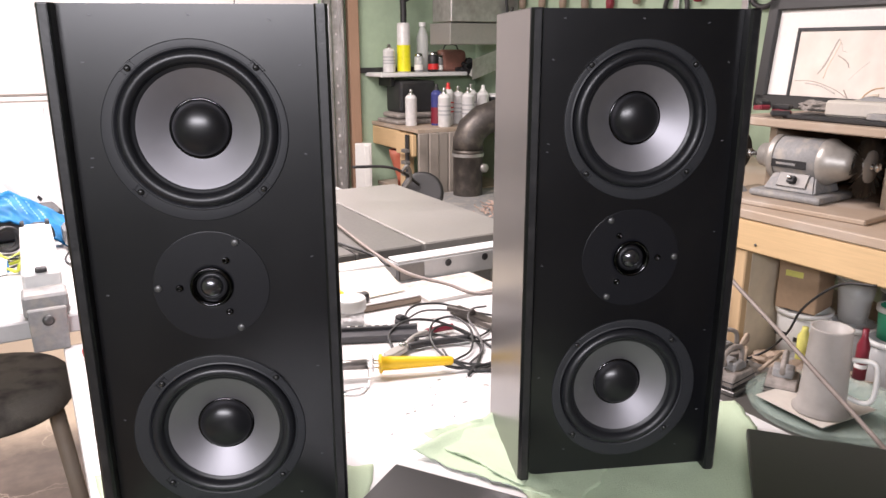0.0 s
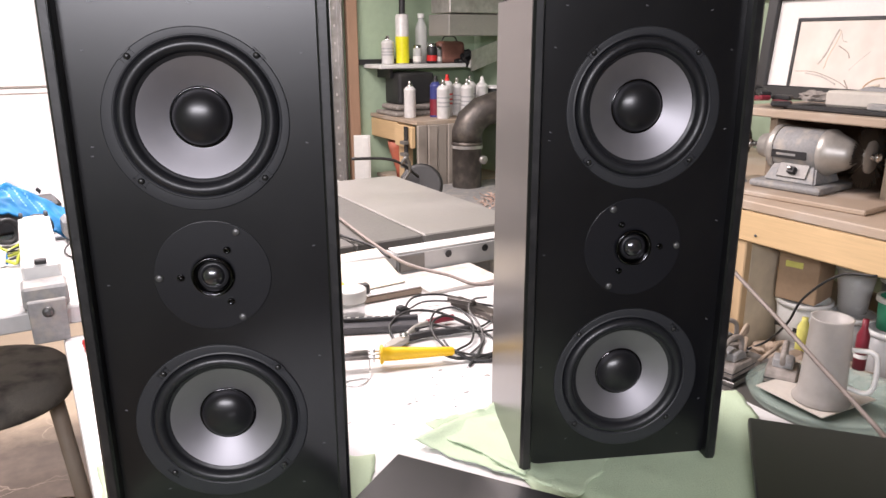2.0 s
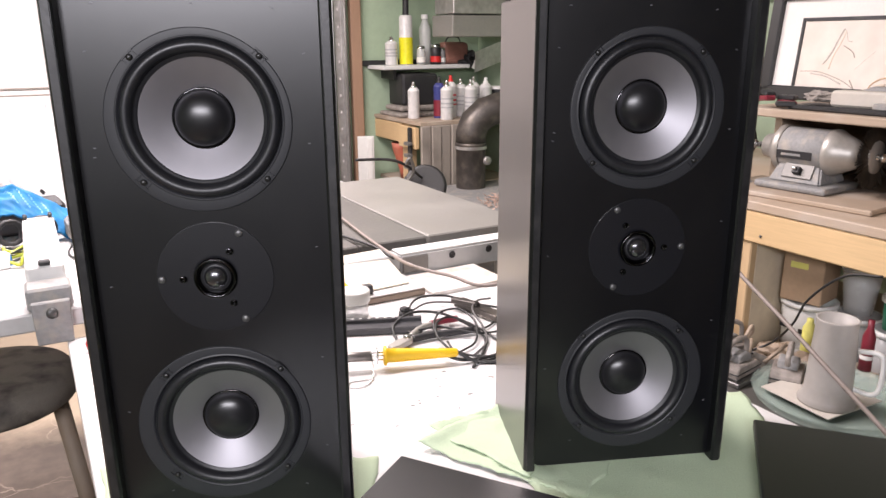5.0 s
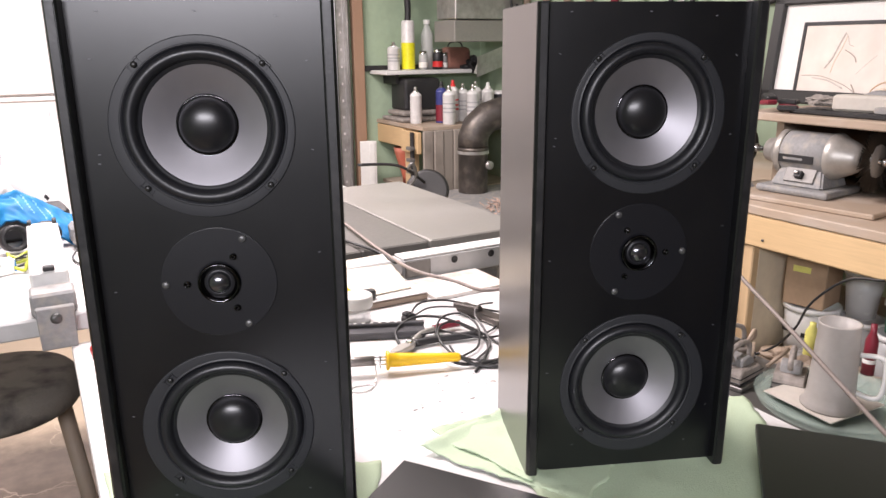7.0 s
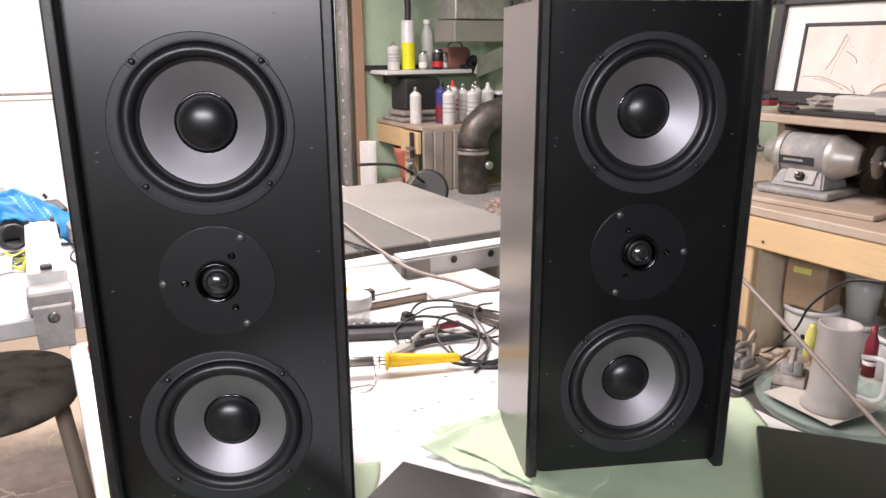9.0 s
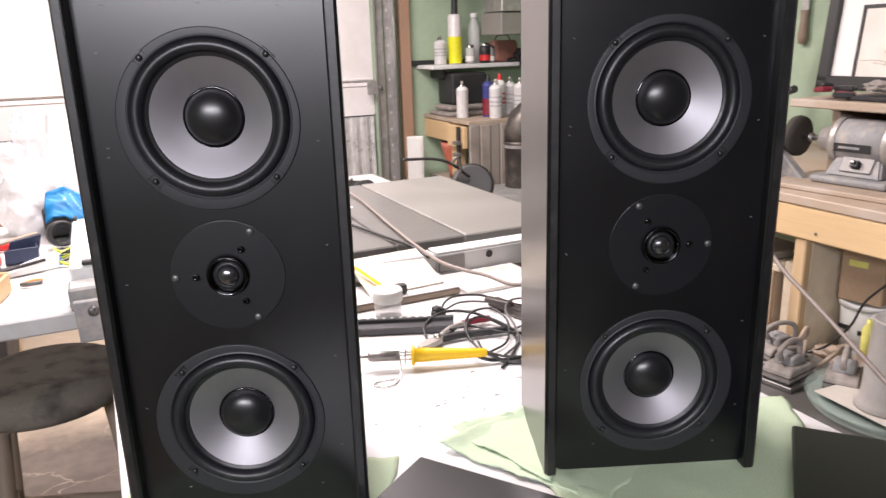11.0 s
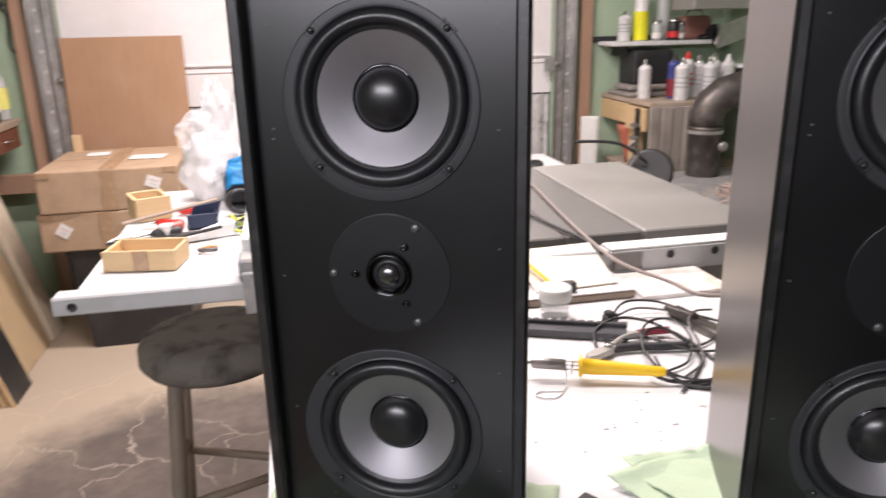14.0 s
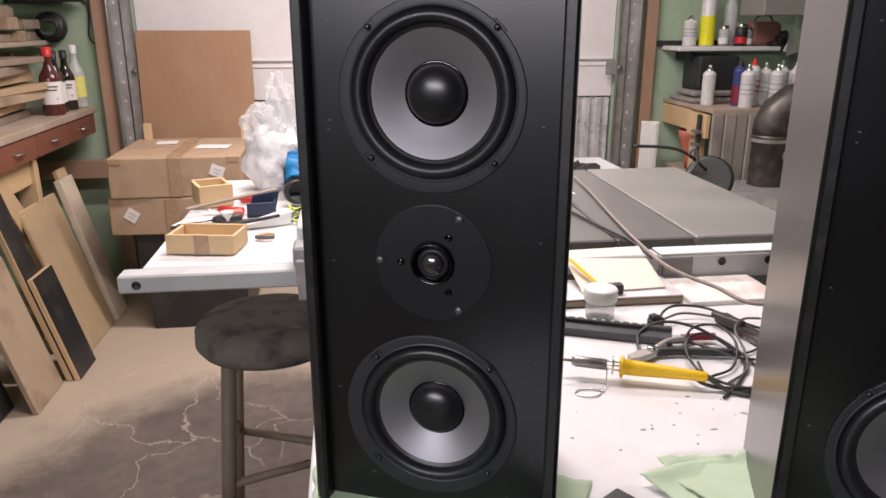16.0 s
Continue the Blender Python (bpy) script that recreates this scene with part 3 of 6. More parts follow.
part("rail_joint", box(B(), (0.515, 0.600, SAW_Z - 0.0225), (0.058, 0.010, 0.034), 0.002), M_CAST_DARK, saw, "dark steel joint plate")
part("rail_cap", box(B(), (0.89, 0.622, SAW_Z - 0.0005), (0.812, 0.042, 0.004), 0.001), M_WHITE_EDGE, saw, "white top strip of the rail")
rh = part("rail_hole", lathe(B(), [(0.0, 0.0003), (0.0055, 0.0003), (0.0065, 0.0012), (0.0078, 0.0004)], 14), M_DARK, rail, m=pose(-0.425, 0.597, SAW_Z - 0.016) @ FRONT)
for hx in (0.08, 0.51, 0.60, 0.69, 0.78, 1.1):
    again(rh, pose(hx, 0.597, SAW_Z - 0.016) @ FRONT)
part("cabinet", box(B(), (0.6, 1.05, 0.42), (0.5, 0.5, 0.83), 0.01), M_GREY, saw, "grey steel saw cabinet")
fl = part("leg", box(B(), (0, 0, 0.43), (0.04, 0.04, 0.86), 0.003), M_WHITE_EDGE, saw, m=pose(-0.02, 1.3, 0))
M_CHIP = material("worn_chipboard", (0.68, 0.64, 0.6), 0.7, vary=0.1, grain=60, stain=9, dirt=(0.48, 0.38, 0.31), dirt_amount=0.8)
M_TOOLDUST = material("dust_covered_plastic", (0.3, 0.27, 0.245), 0.7, vary=0.2, grain=80, bump=0.2, stain=20, dirt=(0.15, 0.135, 0.12), dirt_amount=0.7)
M_PINK = material("faded_red_print", (0.6, 0.35, 0.33), 0.6, grain=80)
M_CREAM = material("cream_painted_board", (0.68, 0.59, 0.45), 0.6, vary=0.1, grain=40, dirt=(0.45, 0.37, 0.28), dirt_amount=0.5)
M_CREAMCARD = material("dusty_off_white_card", (0.52, 0.49, 0.44), 0.7, vary=0.1, grain=60, stain=12, dirt=(0.48, 0.43, 0.38), dirt_amount=0.5)
M_DULLRED = material("dull_red_grip", (0.2, 0.02, 0.035), 0.4, grain=60)
M_INK = material("grey_label_print", (0.42, 0.42, 0.43), 0.4, grain=60)
M_DEEPBLUE = material("deep_blue_print", (0.05, 0.06, 0.22), 0.4, grain=60)
M_LEGWOOD = wood("stool_wood", (0.26, 0.2, 0.15), axis=2, dirt=(0.33, 0.29, 0.25), dirt_amount=0.5)

# rip fence parked on the rail
fence = thing("rip_fence", pose(-0.135, 0, 0), "white steel rip fence with a grey clamp head", "saw fence")
part("fence_body", box(B(), (0, 0.86, SAW_Z + 0.031), (0.058, 0.40, 0.056), 0.004), M_WHITE_EDGE, fence)
part("clamp_head", box(B(), (0, 0.628, SAW_Z + 0.02), (0.066, 0.056, 0.036), 0.004), M_GREY, fence, "grey clamp head")
part("clamp_lever", prism(B(), [(-0.026, -0.05), (0.026, -0.05), (0.028, 0.02), (-0.028, 0.02)], 0.012, pose(0, 0.582, SAW_Z), 0.002), M_GREY, fence, "grey lever plate")
part("lever_bolt", lathe(B(), [(0.0085, 0), (0.0085, 0.004), (0.004, 0.006), (0, 0.006)], 14, pose(0, 0.582, SAW_Z + 0.002) @ FRONT), M_SCREW, fence)
part("latch", box(B(), (0, 0.665, SAW_Z + 0.063), (0.018, 0.016, 0.008), 0.002), M_DARK, fence)
for ex in (-0.023, 0.023):
    part("end_cap", box(B(), (ex, 1.05, SAW_Z + 0.062), (0.008, 0.02, 0.012), 0.002), M_DARK, fence)

# ---- green towels under the loudspeakers ----


def towel(name, m, corners, label, seed, curl=0.0):
    """A thin crumpled sheet over four corners with a frayed outline."""
    rnd = random.Random(seed)
    bm, n = B(), 44
    a, b, c, d = [Vector((*q, 0)) for q in corners]
    rows = []
    for i in range(n + 1):
        row = []
        for j in range(n + 1):
            u, v = i / n, j / n
            p = a * (1 - u) * (1 - v) + b * u * (1 - v) + c * u * v + d * (1 - u) * v
            edge = min(u, 1 - u, v, 1 - v)
            w = 0.0035 * noise.noise(p * 38 + Vector((seed, 0, 0))) + 0.004 * noise.noise(p * 14 + Vector((0, seed, 0)))
            p = p + Vector((noise.noise(p * 30), noise.noise(p * 30 + Vector((5, 5, 5))), 0)) * 0.006 * (1 if edge < 0.03 else 0.3)
            if edge == 0:
                p += Vector((rnd.uniform(-1, 1), rnd.uniform(-1, 1), 0)) * 0.0012
            up = curl * max(0.0, 1 - u / 0.22) ** 2 * (0.75 + 0.6 * noise.noise(Vector((v * 5, seed, 0))))
            row.append(bm.verts.new((p.x, p.y, 0.0016 + up + max(0.0, w) * min(1.0, edge * 40) + (0.002 * abs(noise.noise(p * 20)) if edge < 0.05 else 0))))
        rows.append(row)
    for i in range(n):
        for j in range(n):
            bm.faces.new((rows[i][j], rows[i + 1][j], rows[i + 1][j + 1], rows[i][j + 1])).smooth = True
    ob = solid(name, bm, M_GREEN_CLOTH, label, "paper towel", "green towels", m=m)
    md = ob.modifiers.new("thickness", "SOLIDIFY")
    md.thickness = 0.0008
    return ob


towel("paper_towel", SPK @ pose(0.003, 0.012, TABLE_Z), [(-0.018, -0.30), (0.13, -0.30), (0.142, 0.075), (-0.165, 0.092)], "light green paper towel lying flat under a loudspeaker", 3)
towel("paper_towel", SPK @ pose(0.003, 0.012, TABLE_Z), [(0.30, -0.30), (0.58, -0.28), (0.635, 0.165), (0.300, 0.150)], "light green paper towel under the second loudspeaker", 5)
towel("paper_towel", SPK @ pose(0.005, 0.015, TABLE_Z + 0.002), [(0.19, 0.085), (0.345, -0.045), (0.47, 0.10), (0.305, 0.155)], "crumpled light green paper towel with folded corners", 7, 0.011)
towel("paper_towel", SPK @ pose(0.005, 0.015, TABLE_Z + 0.004), [(0.205, 0.115), (0.30, 0.0), (0.40, 0.12), (0.300, 0.148)], "folded light green paper towel layer", 11, 0.007)

# ---- black panels lying before the loudspeakers ----


def flat_panel(m, w, d, label):
    t = thing("grille_panel", m, label, "speaker panel", "loose black panels")
    part("board", box(B(), (w / 2, -d / 2, 0.006), (w, d, 0.012), 0.002), M_BLACK, t)
    for px, py in ((0.02, -0.02), (w - 0.02, -0.02), (0.02, -d + 0.02), (w - 0.02, -d + 0.02)):
        part("peg", lathe(B(), [(0.004, -0.004), (0.004, 0), (0, 0)], 10, pose(px, py, 0.0)), M_RUBBER, t)
    return t


flat_panel(SPK @ pose(0.171, 0.061, TABLE_Z + 0.005, 0, 0, -33) , 0.235, 0.44, "matte black board lying flat on the table")
flat_panel(SPK @ pose(0.600, 0.081, TABLE_Z + 0.005, 0, 0, -27), 0.235, 0.40, "matte black board at the table's edge")

# ---- small things on the white table ----
iron = thing("soldering_iron", pose(0.0095, 0.019, TABLE_Z), "soldering iron with a yellow plastic handle and steel barrel", "soldering iron")
IR = pose(0.266, 0.218, 0.020, 0, 92, -19.3)
part("handle", lathe(B(), [(0, -0.001), (0.012, -0.001), (0.0145, 0.0), (0.0145, 0.003), (0.0105, 0.005), (0.0102, 0.02), (0.0088, 0.05), (0.0072, 0.085), (0.0066, 0.106), (0.005, 0.109), (0, 0.109)], 20, IR), M_YELLOW, iron)
part("guard_disc", lathe(B(), [(0.004, -0.011), (0.0125, -0.011), (0.0125, -0.009), (0.004, -0.009)], 20, IR, True), M_CHROME, iron)
for k in range(3):
    a = 2.1 * k
    part("strut", tube(B(), [IR @ Vector((0.006 * math.cos(a), 0.006 * math.sin(a), z)) for z in (0.0, -0.02)], 0.0012, 6, 1), M_CHROME, iron)
part("barrel", lathe(B(), [(0, -0.018), (0.0074, -0.018), (0.0074, -0.058), (0.0055, -0.063), (0.0022, -0.063), (0.0020, -0.078), (0, -0.082)], 16, IR), material("heat_dulled_steel", (0.32, 0.30, 0.29), 0.42, metal=0.9, vary=0.2, grain=120, bump=0.05), iron, "heat-dulled steel barrel")
part("rest_wire", tube(B(), [(0.249, 0.222, 0.02), (0.243, 0.205, 0.008), (0.235, 0.192, 0.0015), (0.222, 0.178, 0.0015), (0.205, 0.179, 0.0015), (0.197, 0.190, 0.0015), (0.208, 0.197, 0.0015), (0.228, 0.193, 0.0015), (0.236, 0.188, 0.002)], 0.0009, 6), M_CHROME, iron, "thin bent wire rest")
part("cord", tube(B(), [(0.361, 0.186, 0.018), (0.372, 0.178, 0.014), (0.39, 0.165, 0.004), (0.415, 0.150, 0.003), (0.46, 0.135, 0.003), (0.50, 0.15, 0.003), (0.53, 0.20, 0.003), (0.56, 0.30, 0.003)], 0.0028, 8), M_CABLE, iron, "black rubber cord")

leads = thing("test_leads", pose(0.0105, 0.0205, TABLE_Z), "tangle of thin black cords with a plug", "cables")
part("lead", tube(B(), [(0.384, 0.372, 0.012), (0.40, 0.392, 0.02), (0.43, 0.408, 0.022), (0.475, 0.400, 0.018), (0.51, 0.36, 0.01), (0.55, 0.33, 0.003)], 0.0021, 7), M_CABLE, leads)
part("lead", tube(B(), [(0.318, 0.275, 0.004), (0.335, 0.33, 0.012), (0.38, 0.352, 0.02), (0.425, 0.335, 0.016), (0.452, 0.29, 0.006), (0.45, 0.235, 0.003), (0.415, 0.185, 0.003), (0.376, 0.150, 0.003)], 0.0024, 7), M_CABLE, leads)
part("lead", tube(B(), [(0.374, 0.215, 0.006), (0.375, 0.255, 0.014), (0.395, 0.292, 0.02), (0.43, 0.305, 0.018), (0.456, 0.27, 0.008), (0.46, 0.21, 0.003), (0.43, 0.165, 0.003), (0.39, 0.158, 0.003)], 0.0021, 7), M_CABLE, leads)
part("lead", tube(B(), [(0.352, 0.205, 0.012), (0.362, 0.18, 0.008), (0.385, 0.172, 0.004), (0.43, 0.17, 0.003), (0.50, 0.19, 0.003), (0.56, 0.26, 0.003)], 0.0026, 7), M_CABLE, leads)
M_GREYLEAD = material("grey_lead_rubber", (0.09, 0.085, 0.085), 0.5, vary=0.1, grain=60)
for lead_pts, lead_mat in (
        ([(0.383, 0.262, 0.004), (0.39, 0.295, 0.012), (0.42, 0.328, 0.02), (0.455, 0.322, 0.022), (0.458, 0.276, 0.014), (0.425, 0.222, 0.006), (0.385, 0.203, 0.004)], M_CABLE),
        ([(0.545, 0.364, 0.012), (0.508, 0.351, 0.018), (0.474, 0.31, 0.02), (0.462, 0.26, 0.012), (0.442, 0.215, 0.005), (0.40, 0.185, 0.003)], M_GREYLEAD),
        ([(0.395, 0.294, 0.014), (0.42, 0.262, 0.012), (0.45, 0.242, 0.008), (0.49, 0.245, 0.004), (0.54, 0.262, 0.003)], M_CABLE),
        ([(0.395, 0.38, 0.012), (0.43, 0.39, 0.016), (0.475, 0.38, 0.012), (0.52, 0.345, 0.006)], M_GREYLEAD),
        ([(0.382, 0.236, 0.01), (0.378, 0.205, 0.008), (0.40, 0.178, 0.004), (0.45, 0.158, 0.004), (0.51, 0.165, 0.003)], M_CABLE)):
    part("lead", tube(B(), lead_pts, 0.0019, 7), lead_mat, leads)
part("lead", tube(B(), [(0.345, 0.30, 0.01), (0.40, 0.29, 0.012), (0.44, 0.262, 0.006), (0.48, 0.27, 0.004), (0.52, 0.30, 0.003)], 0.0018, 7), M_CABLE, leads)
part("plug", box(box(B(), (0, 0, 0.010), (0.026, 0.018, 0.016), 0.004), (-0.004, 0, 0.02), (0.014, 0.014, 0.006), 0.002), M_DARK, leads, "black moulded plug", m=pose(0.381, 0.376, 0, 0, 0, 20))

pl = thing("pliers", pose(0.0105, 0.0205, TABLE_Z), "worn steel slip-joint pliers with red grips", "pliers")
part("jaw", prism(B(), [(0, -0.006), (0.012, -0.010), (0.045, -0.009), (0.058, -0.003), (0.05, 0.007), (0.03, 0.010), (0.006, 0.008)], 0.009, pose(0.292, 0.258, 0.0, 0, 0, 24) @ pose(0, 0, 0.012, -90), 0.0015), M_ALU, pl, "worn steel jaws")
part("pivot", lathe(B(), [(0.006, 0), (0.006, 0.004), (0.003, 0.005), (0, 0.005)], 14, pose(0.333, 0.277, 0.012)), M_CHROME, pl)
part("shank", tube(B(), [(0.342, 0.283, 0.010), (0.37, 0.305, 0.010), (0.405, 0.315, 0.010)], 0.0045, 8), M_ALU, pl)
part("grip", tube(B(), [(0.395, 0.3135, 0.010), (0.42, 0.3155, 0.010), (0.445, 0.313, 0.010)], 0.0058, 8), M_DULLRED, pl, "dull red handle grip")
part("grip", tube(B(), [(0.342, 0.277, 0.008), (0.375, 0.276, 0.008), (0.41, 0.268, 0.008), (0.445, 0.262, 0.008)], 0.0062, 8), M_DARK, pl, "dark handle grip")

cl = thing("spring_clamp", pose(0.0125, 0.021, TABLE_Z), "worn dark metal hand clamp with rubber tip", "clamp")
part("jaw", prism(B(), [(0, -0.012), (0.06, -0.008), (0.11, -0.014), (0.115, 0.012), (0.06, 0.008), (0, 0.014)], 0.014, pose(0.488, 0.385, 0.0, 0, 0, -78) @ pose(0, 0, 0.016, -90), 0.003), M_DUCT, cl)
part("jaw", prism(B(), [(0, -0.006), (0.05, -0.006), (0.055, 0.004), (0.0, 0.008)], 0.01, pose(0.47, 0.375, 0.012, 0, 0, -60) @ pose(0, 0, 0.012, -90), 0.002), M_DUCT, cl)
part("tip", lathe(B(), [(0, 0), (0.014, 0), (0.015, 0.02), (0.012, 0.03), (0, 0.03)], 14, pose(0.512, 0.272, 0.016, 90, 0, 12)), M_DARK, cl, "black rubber tip")

M_BARGREY = material("dark_anodised_bar", (0.07, 0.07, 0.075), 0.4, metal=0.4, vary=0.2, grain=120, bump=0.05)
bar = thing("steel_bar", pose(0.205, 0.435, TABLE_Z, 0, 0, -23), "long dark slotted aluminium bar", "metal bar")
part("channel", box(box(B(), (0.095, -0.012, 0.006), (0.23, 0.034, 0.012), 0.002), (0.095, 0.002, 0.014), (0.23, 0.010, 0.008), 0.001), M_BARGREY, bar)
dot = part("slot", box(B(), (0, 0.0, 0.0185), (0.005, 0.0025, 0.001), 0), M_WHITE, bar, m=pose(-0.012, 0.002, 0))
for k in range(1, 14):
    again(dot, pose(-0.012 + 0.0135 * k, 0.002, 0))

jar = thing("small_jar", pose(0.320, 0.449, TABLE_Z) @ Matrix.Scale(1.12, 4), "small clear plastic jar with a white lid", "jar")
part("body", lathe(B(), [(0, 0), (0.019, 0), (0.0205, 0.003), (0.0205, 0.030), (0.019, 0.033)], 28), M_CLEAR, jar, "translucent grey body")
part("lid", lathe(B(), [(0.0225, 0.026), (0.0235, 0.028), (0.0235, 0.043), (0.022, 0.045), (0, 0.0455)], 32), M_WHITE, jar, "white screw lid")

sheet = thing("cream_board", pose(0.0, 0.0, TABLE_Z), "thin cream board with a dark worn front edge", "board")
part("board", box(B(), (0.30, 0.537, 0.007), (0.36, 0.095, 0.012), 0.002), M_LEGWOOD, sheet)
part("top_skin", box(B(), (0.30, 0.537, 0.0145), (0.358, 0.093, 0.002), 0.0005), M_WHITE_TOP, sheet)
M_PALECARD = material("pale_cream_card", (0.78, 0.72, 0.6), 0.65, vary=0.05, grain=40, stain=6, dirt=(0.66, 0.58, 0.46), dirt_amount=0.4)
solid("cream_card", box(B(), (0, 0.055, 0.002), (0.150, 0.118, 0.003), 0.0006), M_PALECARD, "pale cream card leaning on the saw rail", "card", m=pose(0.386, 0.521, TABLE_Z + 0.0172, 19.5, 0, 4))
tape = thing("tape_measure", pose(0, 0, TABLE_Z + 0.016), "black tape measure with its yellow blade drawn out", "tape measure")
part("case", box(B(), (0.362, 0.508, 0.009), (0.034, 0.018, 0.018), 0.004, segments=2), M_DARK, tape)
part("blade", box(B(), (0, 0.042, 0), (0.0075, 0.085, 0.0012), 0), M_YELLOW, tape, "yellow steel blade", m=pose(0.344, 0.512, 0.010, 20, 0, 27))

cable = B()
tube(cable, [(0.50, 1.40, SAW_Z + 0.06), (0.515, 1.25, SAW_Z + 0.015), (0.512, 1.117, SAW_Z + 0.008), (0.480, 0.832, SAW_Z + 0.007), (0.464, 0.655, SAW_Z + 0.006), (0.463, 0.52, SAW_Z + 0.004), (0.495, 0.421, SAW_Z + 0.004), (0.534, 0.342, SAW_Z + 0.003), (0.70, 0.32, 0.915), (0.84, 0.24, 0.955), (0.873, 0.165, 0.949), (0.857, 0.091, 0.918), (0.836, -0.0, 0.882), (0.816, -0.085, 0.847), (0.795, -0.21, 0.788), (0.77, -0.36, 0.71), (0.8, -0.7, 0.4), (0.85, -0.9, 0.004)], 0.0034, 8)
solid("extension_cord", cable, M_BEIGE_CABLE, "long grey-beige cord running over the saw and table", "cord")
solid("power_lead", tube(B(), [(0.30, 1.38, SAW_Z + 0.03), (0.36, 1.15, SAW_Z + 0.005), (0.40, 0.95, SAW_Z + 0.005), (0.437, 0.76, SAW_Z + 0.005), (0.455, 0.67, SAW_Z + 0.005), (0.458, 0.58, SAW_Z + 0.002)], 0.0032, 8), M_CABLE, "black cord lying across the saw table", "cord")

note = thing("paper_pad", pose(0.385, 1.0, SAW_Z), "folded white paper box on the saw table", "paper")
part("box", box(B(), (0, 0, 0.012), (0.07, 0.05, 0.024), 0.002), M_PAPER, note)
part("flap", box(B(), (0.01, 0.01, 0.03), (0.085, 0.06, 0.0015), 0, pose(0, 0, 0, 4, 3, 8)), M_PAPER, note)

# ---- things on the extension table ----


def open_box(m, w, d, h, t, band, label):
    o = thing("wooden_tray", m, label, "wooden box", "small wooden boxes")
    part("bottom", box(B(), (0, 0, t / 2), (w - 2 * t, d - 2 * t, t), 0.0005), M_PINE_X, o)
    for sy in (-1, 1):
        part("side", box(B(), (0, sy * (d - t) / 2, h / 2), (w, t, h), 0.001), M_PINE_X, o)
    for sx in (-1, 1):
        part("end", box(B(), (sx * (w - t) / 2, 0, h / 2 - 0.001), (t, d - 2 * t, h - 0.002), 0.001), M_PINE, o)
    if band:
        part("tape_band", box(B(), (0.003, -d / 2 - 0.0006, h / 2), (0.026, 0.001, h), 0), M_TAPE, o, "brown tape strip")
    return o


open_box(pose(-0.333, 0.748, SAW_Z, 0, 0, -10), 0.125, 0.082, 0.036, 0.006, True, "small open pine tray with a brown tape strip")
open_box(pose(-0.385, 1.11, SAW_Z, 0, 0, 22), 0.075, 0.09, 0.05, 0.008, False, "open dusty pine box behind the clutter")

nb = thing("navy_organiser", pose(-0.262, 0.99, SAW_Z, 0, 0, 8) @ Matrix.Scale(0.76, 4), "navy plastic organiser tray holding small tools", "tool tray")
part("tray", box(box(B(), (0, 0, 0.003), (0.08, 0.06, 0.006), 0.001), (0, -0.028, 0.02), (0.08, 0.004, 0.04), 0.001), M_NAVY, nb)
part("tray_back", prism(B(), [(-0.04, 0), (0.04, 0), (0.055, 0.06), (-0.02, 0.05)], 0.005, pose(0, 0.028, 0), 0.001), M_NAVY, nb)
part("end_wall", box(B(), (0.038, 0, 0.02), (0.004, 0.052, 0.036), 0.001), M_NAVY, nb)
wbx = thing("parts_carton", pose(-0.245, 0.895, SAW_Z, 0, 0, 20), "low white carton with a blue end", "carton")
part("carton", prism(B(), [(-0.055, 0), (0.05, 0), (0.055, 0.028), (-0.05, 0.006)], 0.03, pose(0, -0.015, 0), 0.001), M_WHITE, wbx)
part("end_label", box(B(), (0.0545, 0, 0.014), (0.003, 0.028, 0.022), 0), M_BLUE, wbx)

rnd = random.Random(21)


def screwdriver(m, mat, label):
    s = thing("screwdriver", m, label, "screwdriver", "small hand tools")
    part("handle", lathe(B(), [(0, 0), (0.008, 0.001), (0.0095, 0.01), (0.008, 0.03), (0.0095, 0.05), (0.005, 0.06), (0, 0.06)], 12, pose(0, 0, 0.0095, 0, 90)), mat, s)
    part("blade", tube(B(), [(0.058, 0, 0.0095), (0.13, 0, 0.006)], 0.0022, 6, 1), M_CHROME, s)
    return s


screwdriver(pose(-0.27, 1.08, SAW_Z, 0, 0, 155), M_RED, "red-handled screwdriver lying on the board")
screwdriver(pose(-0.30, 0.985, SAW_Z, 0, 0, 160), M_RED, "red-handled screwdriver among loose tools")
screwdriver(pose(-0.295, 0.93, SAW_Z, 0, 0, 195), M_DARK, "black-handled screwdriver among loose tools")
screwdriver(pose(-0.08, 0.74, SAW_Z, 0, 0, 30), M_RED, "red-handled screwdriver beside the fence")
screwdriver(pose(-0.095, 0.52, TABLE_Z, 0, 0, 20), M_RED, "red-handled screwdriver on the white table")
screwdriver(pose(-0.085, 0.47, TABLE_Z, 0, 0, 35), M_RED, "dusty red-handled screwdriver on the white table")
solid("red_clamp_block", box(B(), (0, 0, 0.009), (0.036, 0.024, 0.018), 0.006, segments=2), material("faded_red_grip", (0.52, 0.13, 0.10), 0.5, grain=60), "rounded red plastic tool body", "tool", m=pose(-0.315, 0.965, SAW_Z, 0, 0, 30))
solid("white_cup", lathe(B(), [(0, 0), (0.014, 0), (0.017, 0.03), (0.0185, 0.03), (0.0185, 0.033), (0, 0.033)], 20), M_WHITE, "small white plastic tub", "cup", m=pose(-0.325, 0.925, SAW_Z) @ Matrix.Scale(0.75, 4))
solid("wood_shim", box(B(), (0, 0, 0.004), (0.20, 0.016, 0.005), 0.001), M_LEGWOOD, "long thin dark wooden stick", "stick", m=pose(-0.325, 1.015, SAW_Z + 0.026, 0, -7, 20))
solid("wood_shim", box(B(), (0, 0, 0.003), (0.17, 0.008, 0.006), 0.001), M_DARK, "dark thin metal file", "file", m=pose(-0.35, 0.91, SAW_Z, 0, 0, 14))
